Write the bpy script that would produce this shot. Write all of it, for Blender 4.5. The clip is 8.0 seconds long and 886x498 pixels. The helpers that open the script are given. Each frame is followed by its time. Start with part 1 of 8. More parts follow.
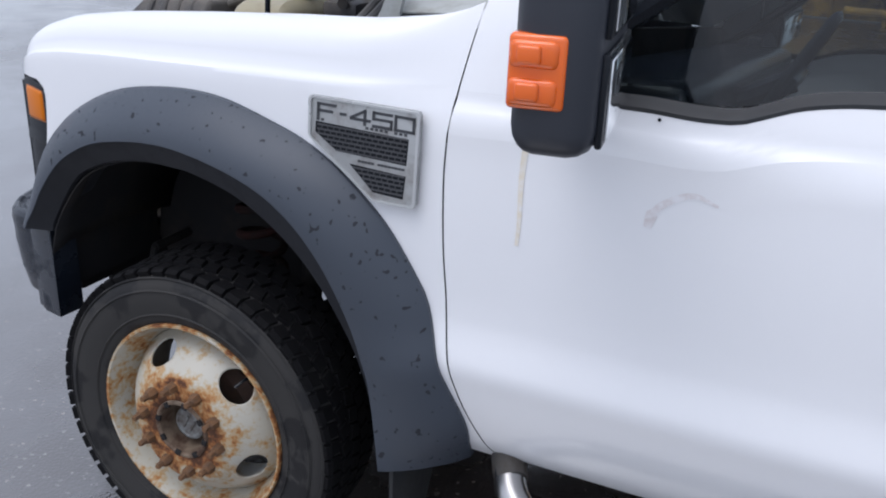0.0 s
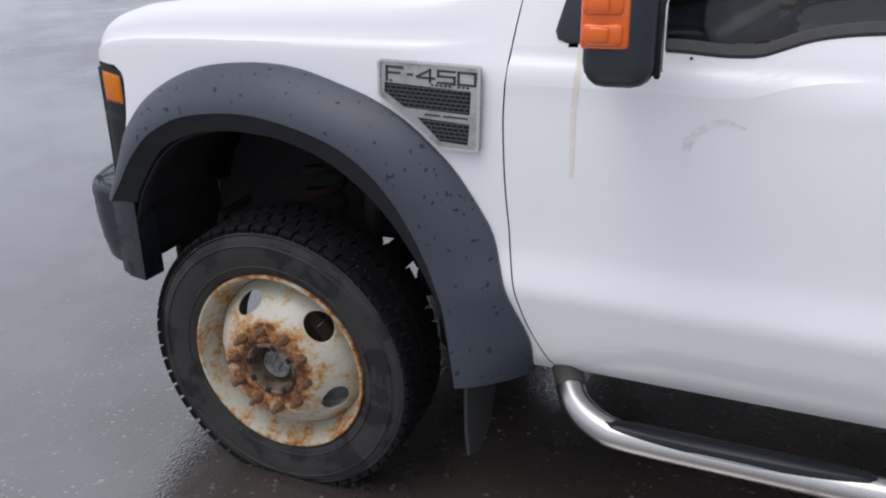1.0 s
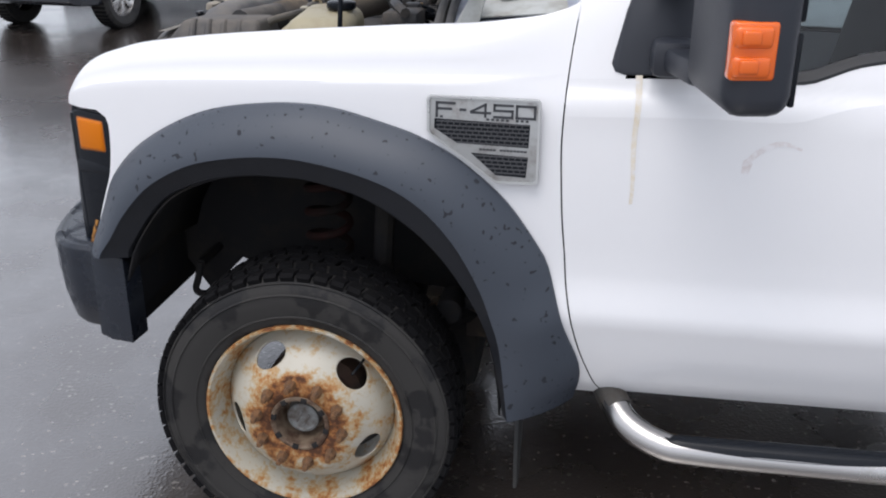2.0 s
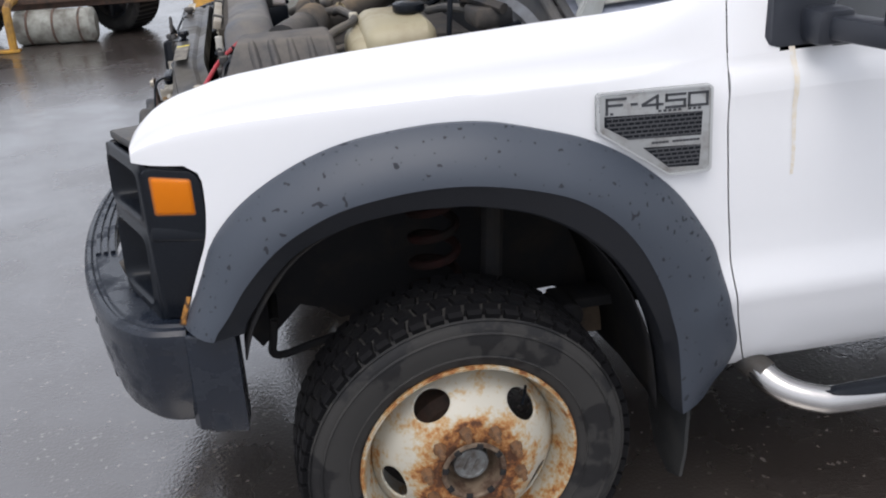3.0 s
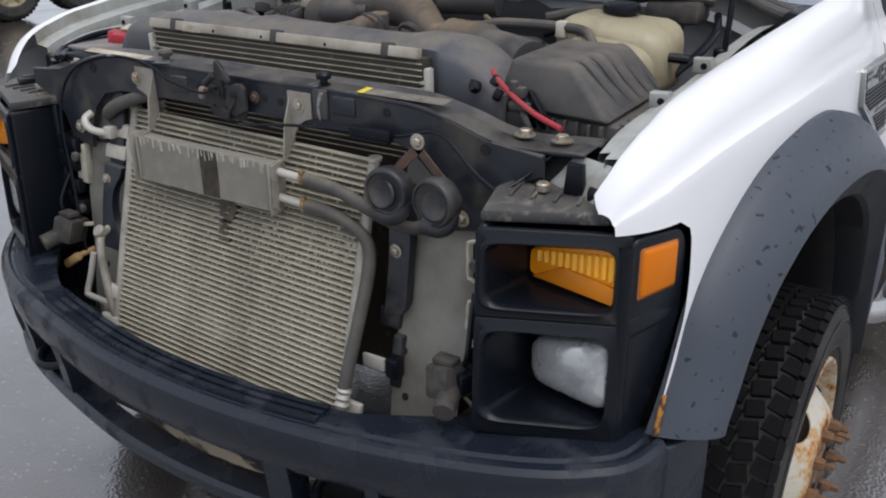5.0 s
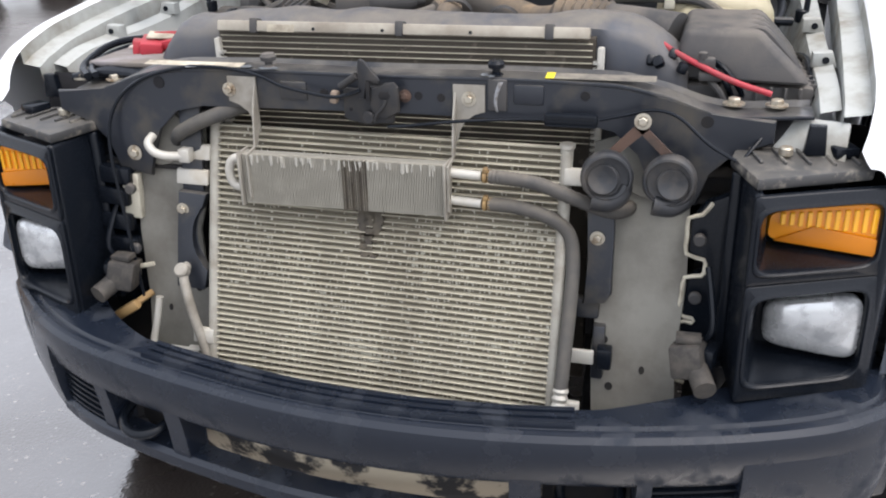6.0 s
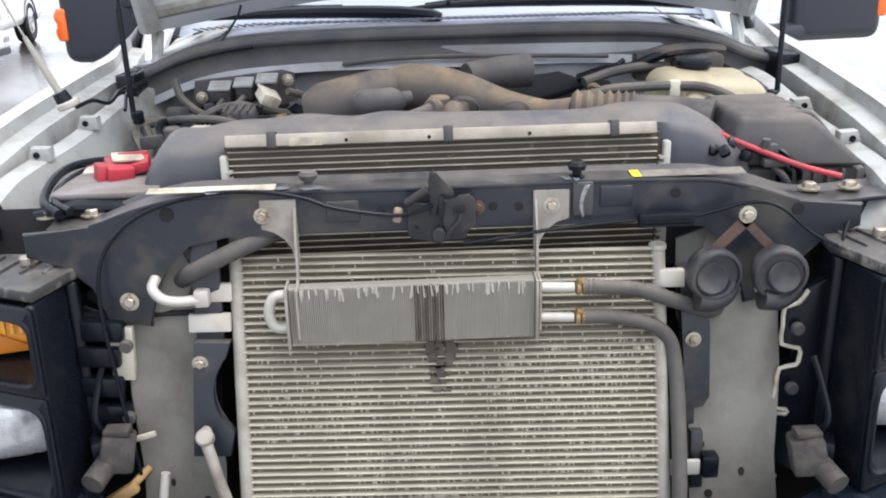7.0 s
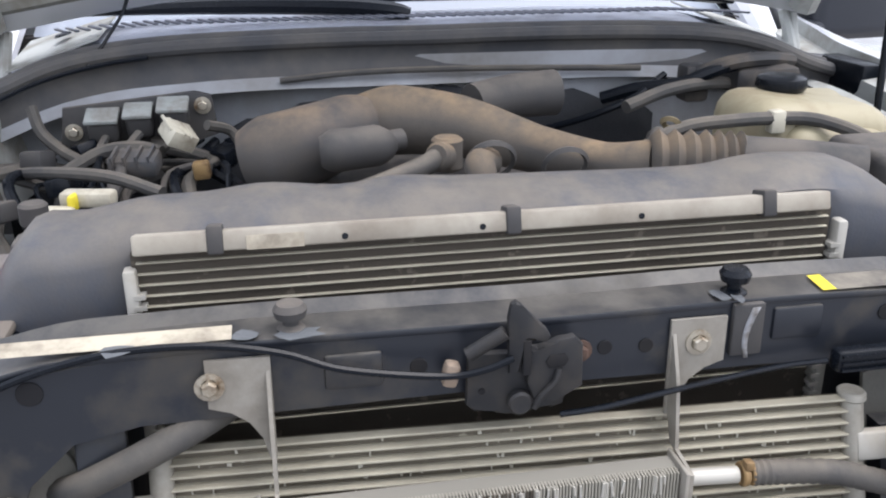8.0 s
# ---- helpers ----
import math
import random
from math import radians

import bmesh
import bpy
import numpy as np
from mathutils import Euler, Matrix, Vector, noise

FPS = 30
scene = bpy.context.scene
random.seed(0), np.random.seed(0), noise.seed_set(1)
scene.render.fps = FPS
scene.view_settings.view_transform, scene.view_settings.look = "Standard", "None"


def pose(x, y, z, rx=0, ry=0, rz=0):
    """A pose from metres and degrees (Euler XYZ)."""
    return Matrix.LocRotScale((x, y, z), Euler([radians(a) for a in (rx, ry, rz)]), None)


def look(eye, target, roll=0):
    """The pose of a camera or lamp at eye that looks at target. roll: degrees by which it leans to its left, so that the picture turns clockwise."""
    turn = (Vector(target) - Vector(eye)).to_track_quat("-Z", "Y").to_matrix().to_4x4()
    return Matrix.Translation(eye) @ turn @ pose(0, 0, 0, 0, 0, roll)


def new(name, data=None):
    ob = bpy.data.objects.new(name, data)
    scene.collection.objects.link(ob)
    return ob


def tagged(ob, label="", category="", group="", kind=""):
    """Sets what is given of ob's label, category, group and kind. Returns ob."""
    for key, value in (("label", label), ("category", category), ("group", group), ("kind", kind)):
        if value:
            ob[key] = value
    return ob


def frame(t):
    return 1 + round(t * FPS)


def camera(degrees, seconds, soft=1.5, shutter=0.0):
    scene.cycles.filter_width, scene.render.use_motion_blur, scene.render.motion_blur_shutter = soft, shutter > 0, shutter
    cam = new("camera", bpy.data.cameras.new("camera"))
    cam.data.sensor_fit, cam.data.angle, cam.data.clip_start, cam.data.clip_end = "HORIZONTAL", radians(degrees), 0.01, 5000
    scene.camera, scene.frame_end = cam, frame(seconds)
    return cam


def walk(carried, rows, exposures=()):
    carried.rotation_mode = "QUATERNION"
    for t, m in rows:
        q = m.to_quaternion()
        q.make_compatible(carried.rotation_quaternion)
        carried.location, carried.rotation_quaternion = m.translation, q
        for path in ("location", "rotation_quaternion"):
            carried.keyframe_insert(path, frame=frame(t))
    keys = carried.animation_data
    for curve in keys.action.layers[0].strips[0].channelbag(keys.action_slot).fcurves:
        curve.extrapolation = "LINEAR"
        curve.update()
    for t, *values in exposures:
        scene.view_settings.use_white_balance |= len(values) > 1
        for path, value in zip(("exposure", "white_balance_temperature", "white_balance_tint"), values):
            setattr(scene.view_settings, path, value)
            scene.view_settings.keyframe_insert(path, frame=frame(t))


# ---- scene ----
# ---- camera and walk ----
cam = camera(52.0, 8.0, soft=2.0)
PATH = [
    (0, (1.394, -0.854, 1.709), (0.640, 0.842, 0.965), 2.44),
    (0.2, (1.401, -0.849, 1.674), (0.679, 0.837, 0.876), 0.82),
    (0.5, (1.367, -0.956, 1.678), (0.628, 0.732, 0.900), 1.12),
    (0.8, (1.367, -1.167, 1.720), (0.724, 0.565, 0.954), -0.30),
    (1, (1.344, -1.205, 1.722), (0.626, 0.489, 0.937), -1.01),
    (1.2, (1.294, -1.324, 1.734), (0.583, 0.378, 0.960), 0.39),
    (2.3, (0.395, -1.351, 1.740), (0.248, 0.505, 1.008), -0.03),
    (2.5, (0.178, -1.273, 1.769), (0.084, 0.583, 1.029), 0.17),
    (2.7, (-0.069, -1.190, 1.792), (-0.023, 0.649, 1.008), -1.06),
    (3, (-0.405, -1.102, 1.795), (-0.049, 0.695, 0.993), -2.91),
    (3.2, (-0.631, -0.970, 1.771), (-0.081, 0.780, 0.972), -0.91),
    (3.5, (-0.911, -0.746, 1.742), (-0.121, 0.925, 0.978), 1.85),
    (3.8, (-1.141, -0.509, 1.776), (-0.213, 1.088, 1.008), 2.40),
    (4, (-1.318, -0.371, 1.767), (-0.237, 1.124, 0.995), 1.46),
    (4.2, (-1.479, -0.221, 1.786), (-0.261, 1.161, 1.007), 0.73),
    (4.5, (-1.684, 0.005, 1.757), (-0.332, 1.253, 0.973), 0.52),
    (4.7, (-1.795, 0.192, 1.748), (-0.373, 1.363, 0.970), -0.19),
    (5.8, (-2.26, 1.08, 1.729), (-0.528, 1.651, 0.907), -1.1),
    (6, (-2.258, 1.292, 1.732), (-0.499, 1.781, 0.916), -1.7),
    (6.3, (-2.259, 1.548, 1.756), (-0.437, 1.844, 0.986), -0.60),
    (6.5, (-2.259, 1.656, 1.734), (-0.4, 1.877, 1.03), -1.9),
    (6.7, (-2.227, 1.816, 1.774), (-0.356, 1.925, 1.074), -3.03),
    (7, (-2.118, 1.928, 1.748), (-0.235, 1.867, 1.079), -1.6),
    (7.3, (-1.908, 1.996, 1.730), (-0.021, 1.834, 1.089), -1.45),
    (7.5, (-1.75, 2.04, 1.731), (0.132, 1.832, 1.088), -0.3),
    (7.8, (-1.547, 2.090, 1.720), (0.314, 1.807, 1.044), 0.54),
    (8, (-1.411, 2.104, 1.718), (0.429, 1.772, 1.009), -0.4),
]
walk(cam, [(t, look(eye, target, roll)) for t, eye, target, roll in PATH], exposures=[(0.0, 0.30, 5950, 13), (0.5, 0.24, 6050, 13), (1.0, 0.18, 6300, 13), (2.5, 0.54, 6400, 12), (3.0, 0.50, 6450, 12), (3.5, 0.32, 6500, 11), (4.5, 0.1, 6300, 11), (5.8, 1.05, 6550, 12), (6.5, 1.41, 6420, 12), (7.5, 1.22, 6350, 12), (8.0, 1.13, 6300, 13)])

# ---- world and light: a bright overcast sky with a weak, wide sun behind the cloud ----
world = bpy.data.worlds.new("overcast_sky")
scene.world = world
world.use_nodes = True
wn, wl = world.node_tree.nodes, world.node_tree.links
sky = wn.new("ShaderNodeTexSky")
sky.sky_type, sky.sun_disc = "NISHITA", False
sky.sun_elevation, sky.sun_rotation = radians(68), radians(205)
sky.air_density, sky.dust_density, sky.ozone_density = 1.0, 6.0, 1.0
grey = wn.new("ShaderNodeHueSaturation")
grey.inputs["Saturation"].default_value = 0.5
wl.new(sky.outputs[0], grey.inputs["Color"])
cloud = wn.new("ShaderNodeMix")  # an even sheet of cloud over the clear-sky course
cloud.data_type = "RGBA"
cloud.inputs[0].default_value = 0.55
cloud.inputs[7].default_value = (5.2, 5.5, 6.0, 1)
wl.new(grey.outputs[0], cloud.inputs[6])
wl.new(cloud.outputs[2], wn["Background"].inputs["Color"])
wn["Background"].inputs["Strength"].default_value = 0.155
sun = new("sun", bpy.data.lights.new("sun", "SUN"))
sun.data.energy, sun.data.angle, sun.data.color = 0.5, radians(40), (1.0, 0.97, 0.93)
sun.matrix_world = look((-1.5, -1.4, 9.8), (0, 1.9, 0.8))

# ---- materials ----
MATS = {}


def mat(name, color, rough=0.5, metal=0.0, dirt=None, dirt_at=0.55, dirt_scale=6.0, dirt_soft=0.12, grain=0.0, grain_scale=300.0,
        vary=0.06, coat=0.0, rough_var=0.1, spec=0.5, trans=0.0, bump_scale=None, detail=6.0, settled=None):
    """A surface with fine grain, slow colour drift and, if given, patches of dirt of a second colour."""
    if name in MATS:
        return MATS[name]
    m = bpy.data.materials.new(name)
    m.use_nodes = True
    n, l = m.node_tree.nodes, m.node_tree.links
    b = n["Principled BSDF"]
    tc = n.new("ShaderNodeTexCoord")
    slow = n.new("ShaderNodeTexNoise")
    slow.inputs["Scale"].default_value, slow.inputs["Detail"].default_value = 2.3, 5.0
    fine = n.new("ShaderNodeTexNoise")
    fine.inputs["Scale"].default_value, fine.inputs["Detail"].default_value = grain_scale, 4.0
    for t in (slow, fine):
        l.new(tc.outputs["Object"], t.inputs["Vector"])
    drift = n.new("ShaderNodeMapRange")
    drift.inputs["To Min"].default_value, drift.inputs["To Max"].default_value = 1 - vary * 2, 1 + vary * 2
    l.new(slow.outputs[0], drift.inputs["Value"])
    base = n.new("ShaderNodeMix")
    base.data_type, base.blend_type = "RGBA", "MULTIPLY"
    base.inputs[0].default_value = 1.0
    base.inputs[6].default_value = (*color, 1)
    l.new(drift.outputs[0], base.inputs[7])
    out = base.outputs[2]
    rv = n.new("ShaderNodeMapRange")
    rv.inputs["To Min"].default_value, rv.inputs["To Max"].default_value = max(0.02, rough - rough_var), min(1, rough + rough_var)
    l.new(fine.outputs[0] if grain else slow.outputs[0], rv.inputs["Value"])
    rough_out = rv.outputs[0]
    if dirt:
        d = n.new("ShaderNodeTexNoise")
        d.inputs["Scale"].default_value, d.inputs["Detail"].default_value, d.inputs["Roughness"].default_value = dirt_scale, detail, 0.62
        l.new(tc.outputs["Object"], d.inputs["Vector"])
        r = n.new("ShaderNodeMapRange")
        r.inputs["From Min"].default_value, r.inputs["From Max"].default_value = dirt_at - dirt_soft, dirt_at + dirt_soft
        l.new(d.outputs[0], r.inputs["Value"])
        mx = n.new("ShaderNodeMix")
        mx.data_type = "RGBA"
        l.new(r.outputs[0], mx.inputs[0])
        l.new(out, mx.inputs[6])
        mx.inputs[7].default_value = (*dirt, 1)
        out = mx.outputs[2]
        rr = n.new("ShaderNodeMix")
        l.new(r.outputs[0], rr.inputs[0])
        l.new(rough_out, rr.inputs[2])
        rr.inputs[3].default_value = 0.85
        rough_out = rr.outputs[0]
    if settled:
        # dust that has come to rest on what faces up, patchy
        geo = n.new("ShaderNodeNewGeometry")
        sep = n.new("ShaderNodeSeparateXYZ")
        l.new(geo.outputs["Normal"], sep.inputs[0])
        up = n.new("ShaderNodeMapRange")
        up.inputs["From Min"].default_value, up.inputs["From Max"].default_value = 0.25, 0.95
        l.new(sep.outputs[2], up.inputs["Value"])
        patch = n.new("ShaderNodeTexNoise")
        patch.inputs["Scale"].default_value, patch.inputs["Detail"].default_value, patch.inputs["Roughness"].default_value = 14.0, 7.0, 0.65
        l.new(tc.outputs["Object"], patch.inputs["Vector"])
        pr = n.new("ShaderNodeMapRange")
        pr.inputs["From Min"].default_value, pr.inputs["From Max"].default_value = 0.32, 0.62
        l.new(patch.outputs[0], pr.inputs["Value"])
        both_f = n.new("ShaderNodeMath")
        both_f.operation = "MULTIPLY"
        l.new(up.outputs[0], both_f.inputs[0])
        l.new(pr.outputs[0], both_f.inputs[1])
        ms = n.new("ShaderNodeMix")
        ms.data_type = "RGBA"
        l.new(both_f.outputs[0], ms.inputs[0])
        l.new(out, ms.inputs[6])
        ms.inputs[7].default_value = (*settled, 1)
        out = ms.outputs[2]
    l.new(out, b.inputs["Base Color"])
    l.new(rough_out, b.inputs["Roughness"])
    b.inputs["Metallic"].default_value = metal
    b.inputs["Coat Weight"].default_value = coat
    b.inputs["Coat Roughness"].default_value = 0.08
    b.inputs["Specular IOR Level"].default_value = spec
    b.inputs["Transmission Weight"].default_value = trans
    if grain:
        bp = n.new("ShaderNodeBump")
        bp.inputs["Strength"].default_value, bp.inputs["Distance"].default_value = grain, 0.002
        l.new(fine.outputs[0], bp.inputs["Height"])
        l.new(bp.outputs[0], b.inputs["Normal"])
    MATS[name] = m
    return m


def node(m, kind):
    return m.node_tree.nodes.new(kind)


DUST = (0.20, 0.17, 0.135)
WHITE = mat("white_paint", (0.80, 0.81, 0.83), 0.28, coat=0.5, vary=0.006, rough_var=0.0)
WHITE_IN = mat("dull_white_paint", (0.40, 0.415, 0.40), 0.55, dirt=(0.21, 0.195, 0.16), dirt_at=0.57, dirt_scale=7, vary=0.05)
FLARE = mat("slate_grey_plastic", (0.044, 0.054, 0.072), 0.42, spec=0.48, grain=0.25, grain_scale=900, vary=0.05, dirt=(0.018, 0.021, 0.028), dirt_at=0.685, dirt_scale=50, dirt_soft=0.02, detail=1.0)
# bumper: the second colour paints the sky sheen of wet patches as lighter blotches
BUMPER = mat("dark_blue_grey_bumper", (0.010, 0.014, 0.023), 0.20, spec=0.46, grain=0.2, grain_scale=700, dirt=(0.015, 0.020, 0.030), dirt_at=0.60, dirt_scale=11, dirt_soft=0.08)
BLACK = mat("black_plastic", (0.006, 0.008, 0.012), 0.25, spec=0.24, grain=0.1, grain_scale=600)
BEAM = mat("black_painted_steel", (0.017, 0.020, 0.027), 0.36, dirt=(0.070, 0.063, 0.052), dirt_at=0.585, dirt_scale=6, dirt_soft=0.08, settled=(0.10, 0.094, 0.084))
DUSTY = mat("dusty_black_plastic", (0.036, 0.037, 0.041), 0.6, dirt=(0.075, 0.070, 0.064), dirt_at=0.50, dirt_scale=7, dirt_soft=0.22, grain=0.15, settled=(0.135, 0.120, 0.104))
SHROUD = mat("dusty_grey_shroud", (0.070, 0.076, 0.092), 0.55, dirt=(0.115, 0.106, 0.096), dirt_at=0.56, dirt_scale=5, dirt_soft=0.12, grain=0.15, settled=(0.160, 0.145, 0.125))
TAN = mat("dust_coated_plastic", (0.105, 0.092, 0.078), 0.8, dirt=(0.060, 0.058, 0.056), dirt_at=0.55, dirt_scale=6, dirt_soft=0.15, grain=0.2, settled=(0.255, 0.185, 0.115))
UNDER = mat("underbody_black", (0.023, 0.023, 0.025), 0.9, spec=0.12, dirt=(0.038, 0.034, 0.029), dirt_at=0.6, dirt_scale=6)
RUBBER = mat("tyre_rubber", (0.010, 0.010, 0.011), 0.6, spec=0.36, dirt=(0.033, 0.032, 0.031), dirt_at=0.455, dirt_scale=8, dirt_soft=0.02, grain=0.3, grain_scale=500)
TREAD = mat("wet_tread_rubber", (0.006, 0.006, 0.007), 0.7, spec=0.12, dirt=(0.011, 0.011, 0.011), dirt_at=0.62, dirt_scale=14, grain=0.3, grain_scale=500)
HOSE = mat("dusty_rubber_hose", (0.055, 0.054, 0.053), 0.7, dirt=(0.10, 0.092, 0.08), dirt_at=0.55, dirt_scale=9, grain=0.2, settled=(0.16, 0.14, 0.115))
ALU = mat("dirty_aluminium", (0.48, 0.45, 0.355), 0.5, 0.1, dirt=(0.29, 0.265, 0.205), dirt_at=0.56, dirt_scale=8, dirt_soft=0.2, grain=0.1)
ALU_WHITE = mat("pale_aluminium_pipe", (0.47, 0.455, 0.41), 0.5, 0.2, dirt=(0.42, 0.38, 0.31), dirt_at=0.62, dirt_scale=12)
BRKT = mat("dull_grey_bracket", (0.33, 0.31, 0.27), 0.6, 0.3, dirt=(0.19, 0.17, 0.14), dirt_at=0.58, dirt_scale=10)
SEALP = mat("grey_beige_panel", (0.215, 0.21, 0.185), 0.75, dirt=(0.125, 0.116, 0.099), dirt_at=0.58, dirt_scale=6, dirt_soft=0.15, grain=0.2)
BOLT = mat("zinc_bolt", (0.50, 0.46, 0.38), 0.4, 0.8, dirt=(0.2, 0.13, 0.07), dirt_at=0.6, dirt_scale=40)
BRASS = mat("brass_fitting", (0.36, 0.24, 0.11), 0.5, 0.5, dirt=(0.18, 0.12, 0.07), dirt_at=0.55, dirt_scale=30)
RUSTY = mat("rust_brown_steel", (0.105, 0.062, 0.045), 0.75, dirt=(0.05, 0.04, 0.035), dirt_at=0.55, dirt_scale=15, grain=0.3)
CHROME = mat("polished_steel", (0.50, 0.49, 0.48), 0.26, 1.0, dirt=(0.25, 0.23, 0.2), dirt_at=0.72, dirt_scale=5)
AMBER = mat("amber_plastic", (0.62, 0.165, 0.001), 0.28, spec=0.25, vary=0.04)
ORANGE = mat("orange_lens", (0.80, 0.135, 0.006), 0.13, coat=0.5, vary=0.05)
RED = mat("red_plastic", (0.40, 0.030, 0.045), 0.5, dirt=(0.26, 0.07, 0.07), dirt_at=0.57, dirt_scale=12)
TANK = mat("yellowed_tank_plastic", (0.37, 0.33, 0.22), 0.45, dirt=(0.22, 0.17, 0.105), dirt_at=0.56, dirt_scale=6, dirt_soft=0.15)
CREAM = mat("cream_plastic", (0.55, 0.52, 0.42), 0.5, dirt=(0.3, 0.26, 0.2), dirt_at=0.6, dirt_scale=20)
YELLOW = mat("yellow_mark", (0.75, 0.62, 0.04), 0.5)
STICKER = mat("faded_label", (0.52, 0.47, 0.37), 0.6, dirt=(0.26, 0.23, 0.18), dirt_at=0.52, dirt_scale=20)
SILVER = mat("silver_plastic", (0.42, 0.43, 0.43), 0.35, 0.6, dirt=(0.28, 0.27, 0.26), dirt_at=0.6, dirt_scale=18)
INK = mat("dark_badge_face", (0.035, 0.038, 0.045), 0.45)
FIREWALL = mat("grey_white_firewall", (0.33, 0.345, 0.37), 0.65, dirt=(0.18, 0.17, 0.155), dirt_at=0.57, dirt_scale=5, dirt_soft=0.2)
SEALRUB = mat("weather_seal_rubber", (0.052, 0.054, 0.060), 0.65, dirt=(0.118, 0.110, 0.100), dirt_at=0.54, dirt_scale=6, dirt_soft=0.15)
YMETAL = mat("worn_yellow_paint", (0.45, 0.24, 0.03), 0.6, dirt=(0.10, 0.06, 0.03), dirt_at=0.52, dirt_scale=4, dirt_soft=0.15)
DARKCAR = mat("dark_car_paint", (0.03, 0.035, 0.045), 0.25, coat=0.6)
WHITECAR = mat("white_car_paint", (0.76, 0.76, 0.76), 0.3, coat=0.4, dirt=(0.5, 0.47, 0.43), dirt_at=0.68, dirt_scale=1.2)


def rim_material():
    """Cream steel with rust that thickens towards the nuts and the outer lip."""
    m = bpy.data.materials.new("rusty_cream_wheel_steel")
    m.use_nodes = True
    n, l = m.node_tree.nodes, m.node_tree.links
    b = n["Principled BSDF"]
    geo = n.new("ShaderNodeTexCoord")
    sep = n.new("ShaderNodeSeparateXYZ")
    l.new(geo.outputs["Object"], sep.inputs[0])
    off = n.new("ShaderNodeVectorMath")
    off.operation = "SUBTRACT"
    off.inputs[1].default_value = (0, 0, 0.39)
    l.new(geo.outputs["Object"], off.inputs[0])
    flat = n.new("ShaderNodeVectorMath")
    flat.operation = "MULTIPLY"
    flat.inputs[1].default_value = (1, 0, 1)
    l.new(off.outputs[0], flat.inputs[0])
    ln = n.new("ShaderNodeVectorMath")
    ln.operation = "LENGTH"
    l.new(flat.outputs[0], ln.inputs[0])
    ramp = n.new("ShaderNodeValToRGB")
    el = ramp.color_ramp.elements
    el[0].position, el[0].color = 0.0, (0.64, 0.64, 0.64, 1)
    el[1].position, el[1].color = 1.0, (0.53, 0.53, 0.53, 1)
    for p, v in ((0.26, 0.66), (0.36, 0.62), (0.47, 0.56), (0.54, 0.47), (0.62, 0.33), (0.80, 0.29), (0.86, 0.37), (0.95, 0.38)):
        e = el.new(p)
        e.color = (v, v, v, 1)
    sc = n.new("ShaderNodeMath")
    sc.operation = "MULTIPLY"
    sc.inputs[1].default_value = 3.55
    l.new(ln.outputs["Value"], sc.inputs[0])
    l.new(sc.outputs[0], ramp.inputs[0])
    big = n.new("ShaderNodeTexNoise")
    big.inputs["Scale"].default_value, big.inputs["Detail"].default_value, big.inputs["Roughness"].default_value = 13.0, 9.0, 0.68
    l.new(geo.outputs["Object"], big.inputs["Vector"])
    add = n.new("ShaderNodeMath")
    add.operation = "ADD"
    speck = n.new("ShaderNodeTexNoise")
    speck.inputs["Scale"].default_value, speck.inputs["Detail"].default_value, speck.inputs["Roughness"].default_value = 75.0, 5.0, 0.6
    l.new(geo.outputs["Object"], speck.inputs["Vector"])
    two = n.new("ShaderNodeMath")
    two.operation = "MULTIPLY_ADD"
    two.inputs[1].default_value = 0.55
    l.new(speck.outputs[0], two.inputs[0])
    shift = n.new("ShaderNodeMath")
    shift.operation = "MULTIPLY_ADD"
    shift.inputs[1].default_value, shift.inputs[2].default_value = 1.25, -0.40
    l.new(big.outputs[0], shift.inputs[0])
    l.new(shift.outputs[0], two.inputs[2])
    l.new(ramp.outputs[0], add.inputs[0])
    l.new(two.outputs[0], add.inputs[1])
    step = n.new("ShaderNodeMapRange")
    step.inputs["From Min"].default_value, step.inputs["From Max"].default_value = 0.79, 1.20
    l.new(add.outputs[0], step.inputs["Value"])
    rust = n.new("ShaderNodeValToRGB")
    r = rust.color_ramp.elements
    r[0].position, r[0].color = 0.0, (0.47, 0.45, 0.385, 1)
    r[1].position, r[1].color = 1.0, (0.085, 0.035, 0.016, 1)
    for p, c in ((0.24, (0.44, 0.37, 0.26, 1)), (0.42, (0.42, 0.27, 0.125, 1)), (0.60, (0.36, 0.155, 0.045, 1)), (0.80, (0.20, 0.075, 0.025, 1))):
        e = r.new(p)
        e.color = c
    l.new(step.outputs[0], rust.inputs[0])
    l.new(rust.outputs[0], b.inputs["Base Color"])
    rr = n.new("ShaderNodeMapRange")
    rr.inputs["To Min"].default_value, rr.inputs["To Max"].default_value = 0.4, 0.85
    l.new(step.outputs[0], rr.inputs["Value"])
    l.new(rr.outputs[0], b.inputs["Roughness"])
    bp = n.new("ShaderNodeBump")
    bp.inputs["Strength"].default_value, bp.inputs["Distance"].default_value = 0.35, 0.002
    l.new(big.outputs[0], bp.inputs["Height"])
    l.new(bp.outputs[0], b.inputs["Normal"])
    return m


def headlight_material():
    """Silver reflector behind misty glass: bright, with soft darker bands."""
    m = mat("misty_lamp_glass", (0.70, 0.71, 0.71), 0.12, 0.55, dirt=(0.34, 0.35, 0.36), dirt_at=0.52, dirt_scale=17, dirt_soft=0.10, coat=0.7)
    return m


def core_material(name, dark, light, at, scale):
    """The fin pack of a heat exchanger: dark fins with pale bent spots."""
    m = mat(name, dark, 0.7, 0.1, dirt=light, dirt_at=at, dirt_scale=scale, dirt_soft=0.025, grain=0.4, grain_scale=700, detail=3.0)
    return m


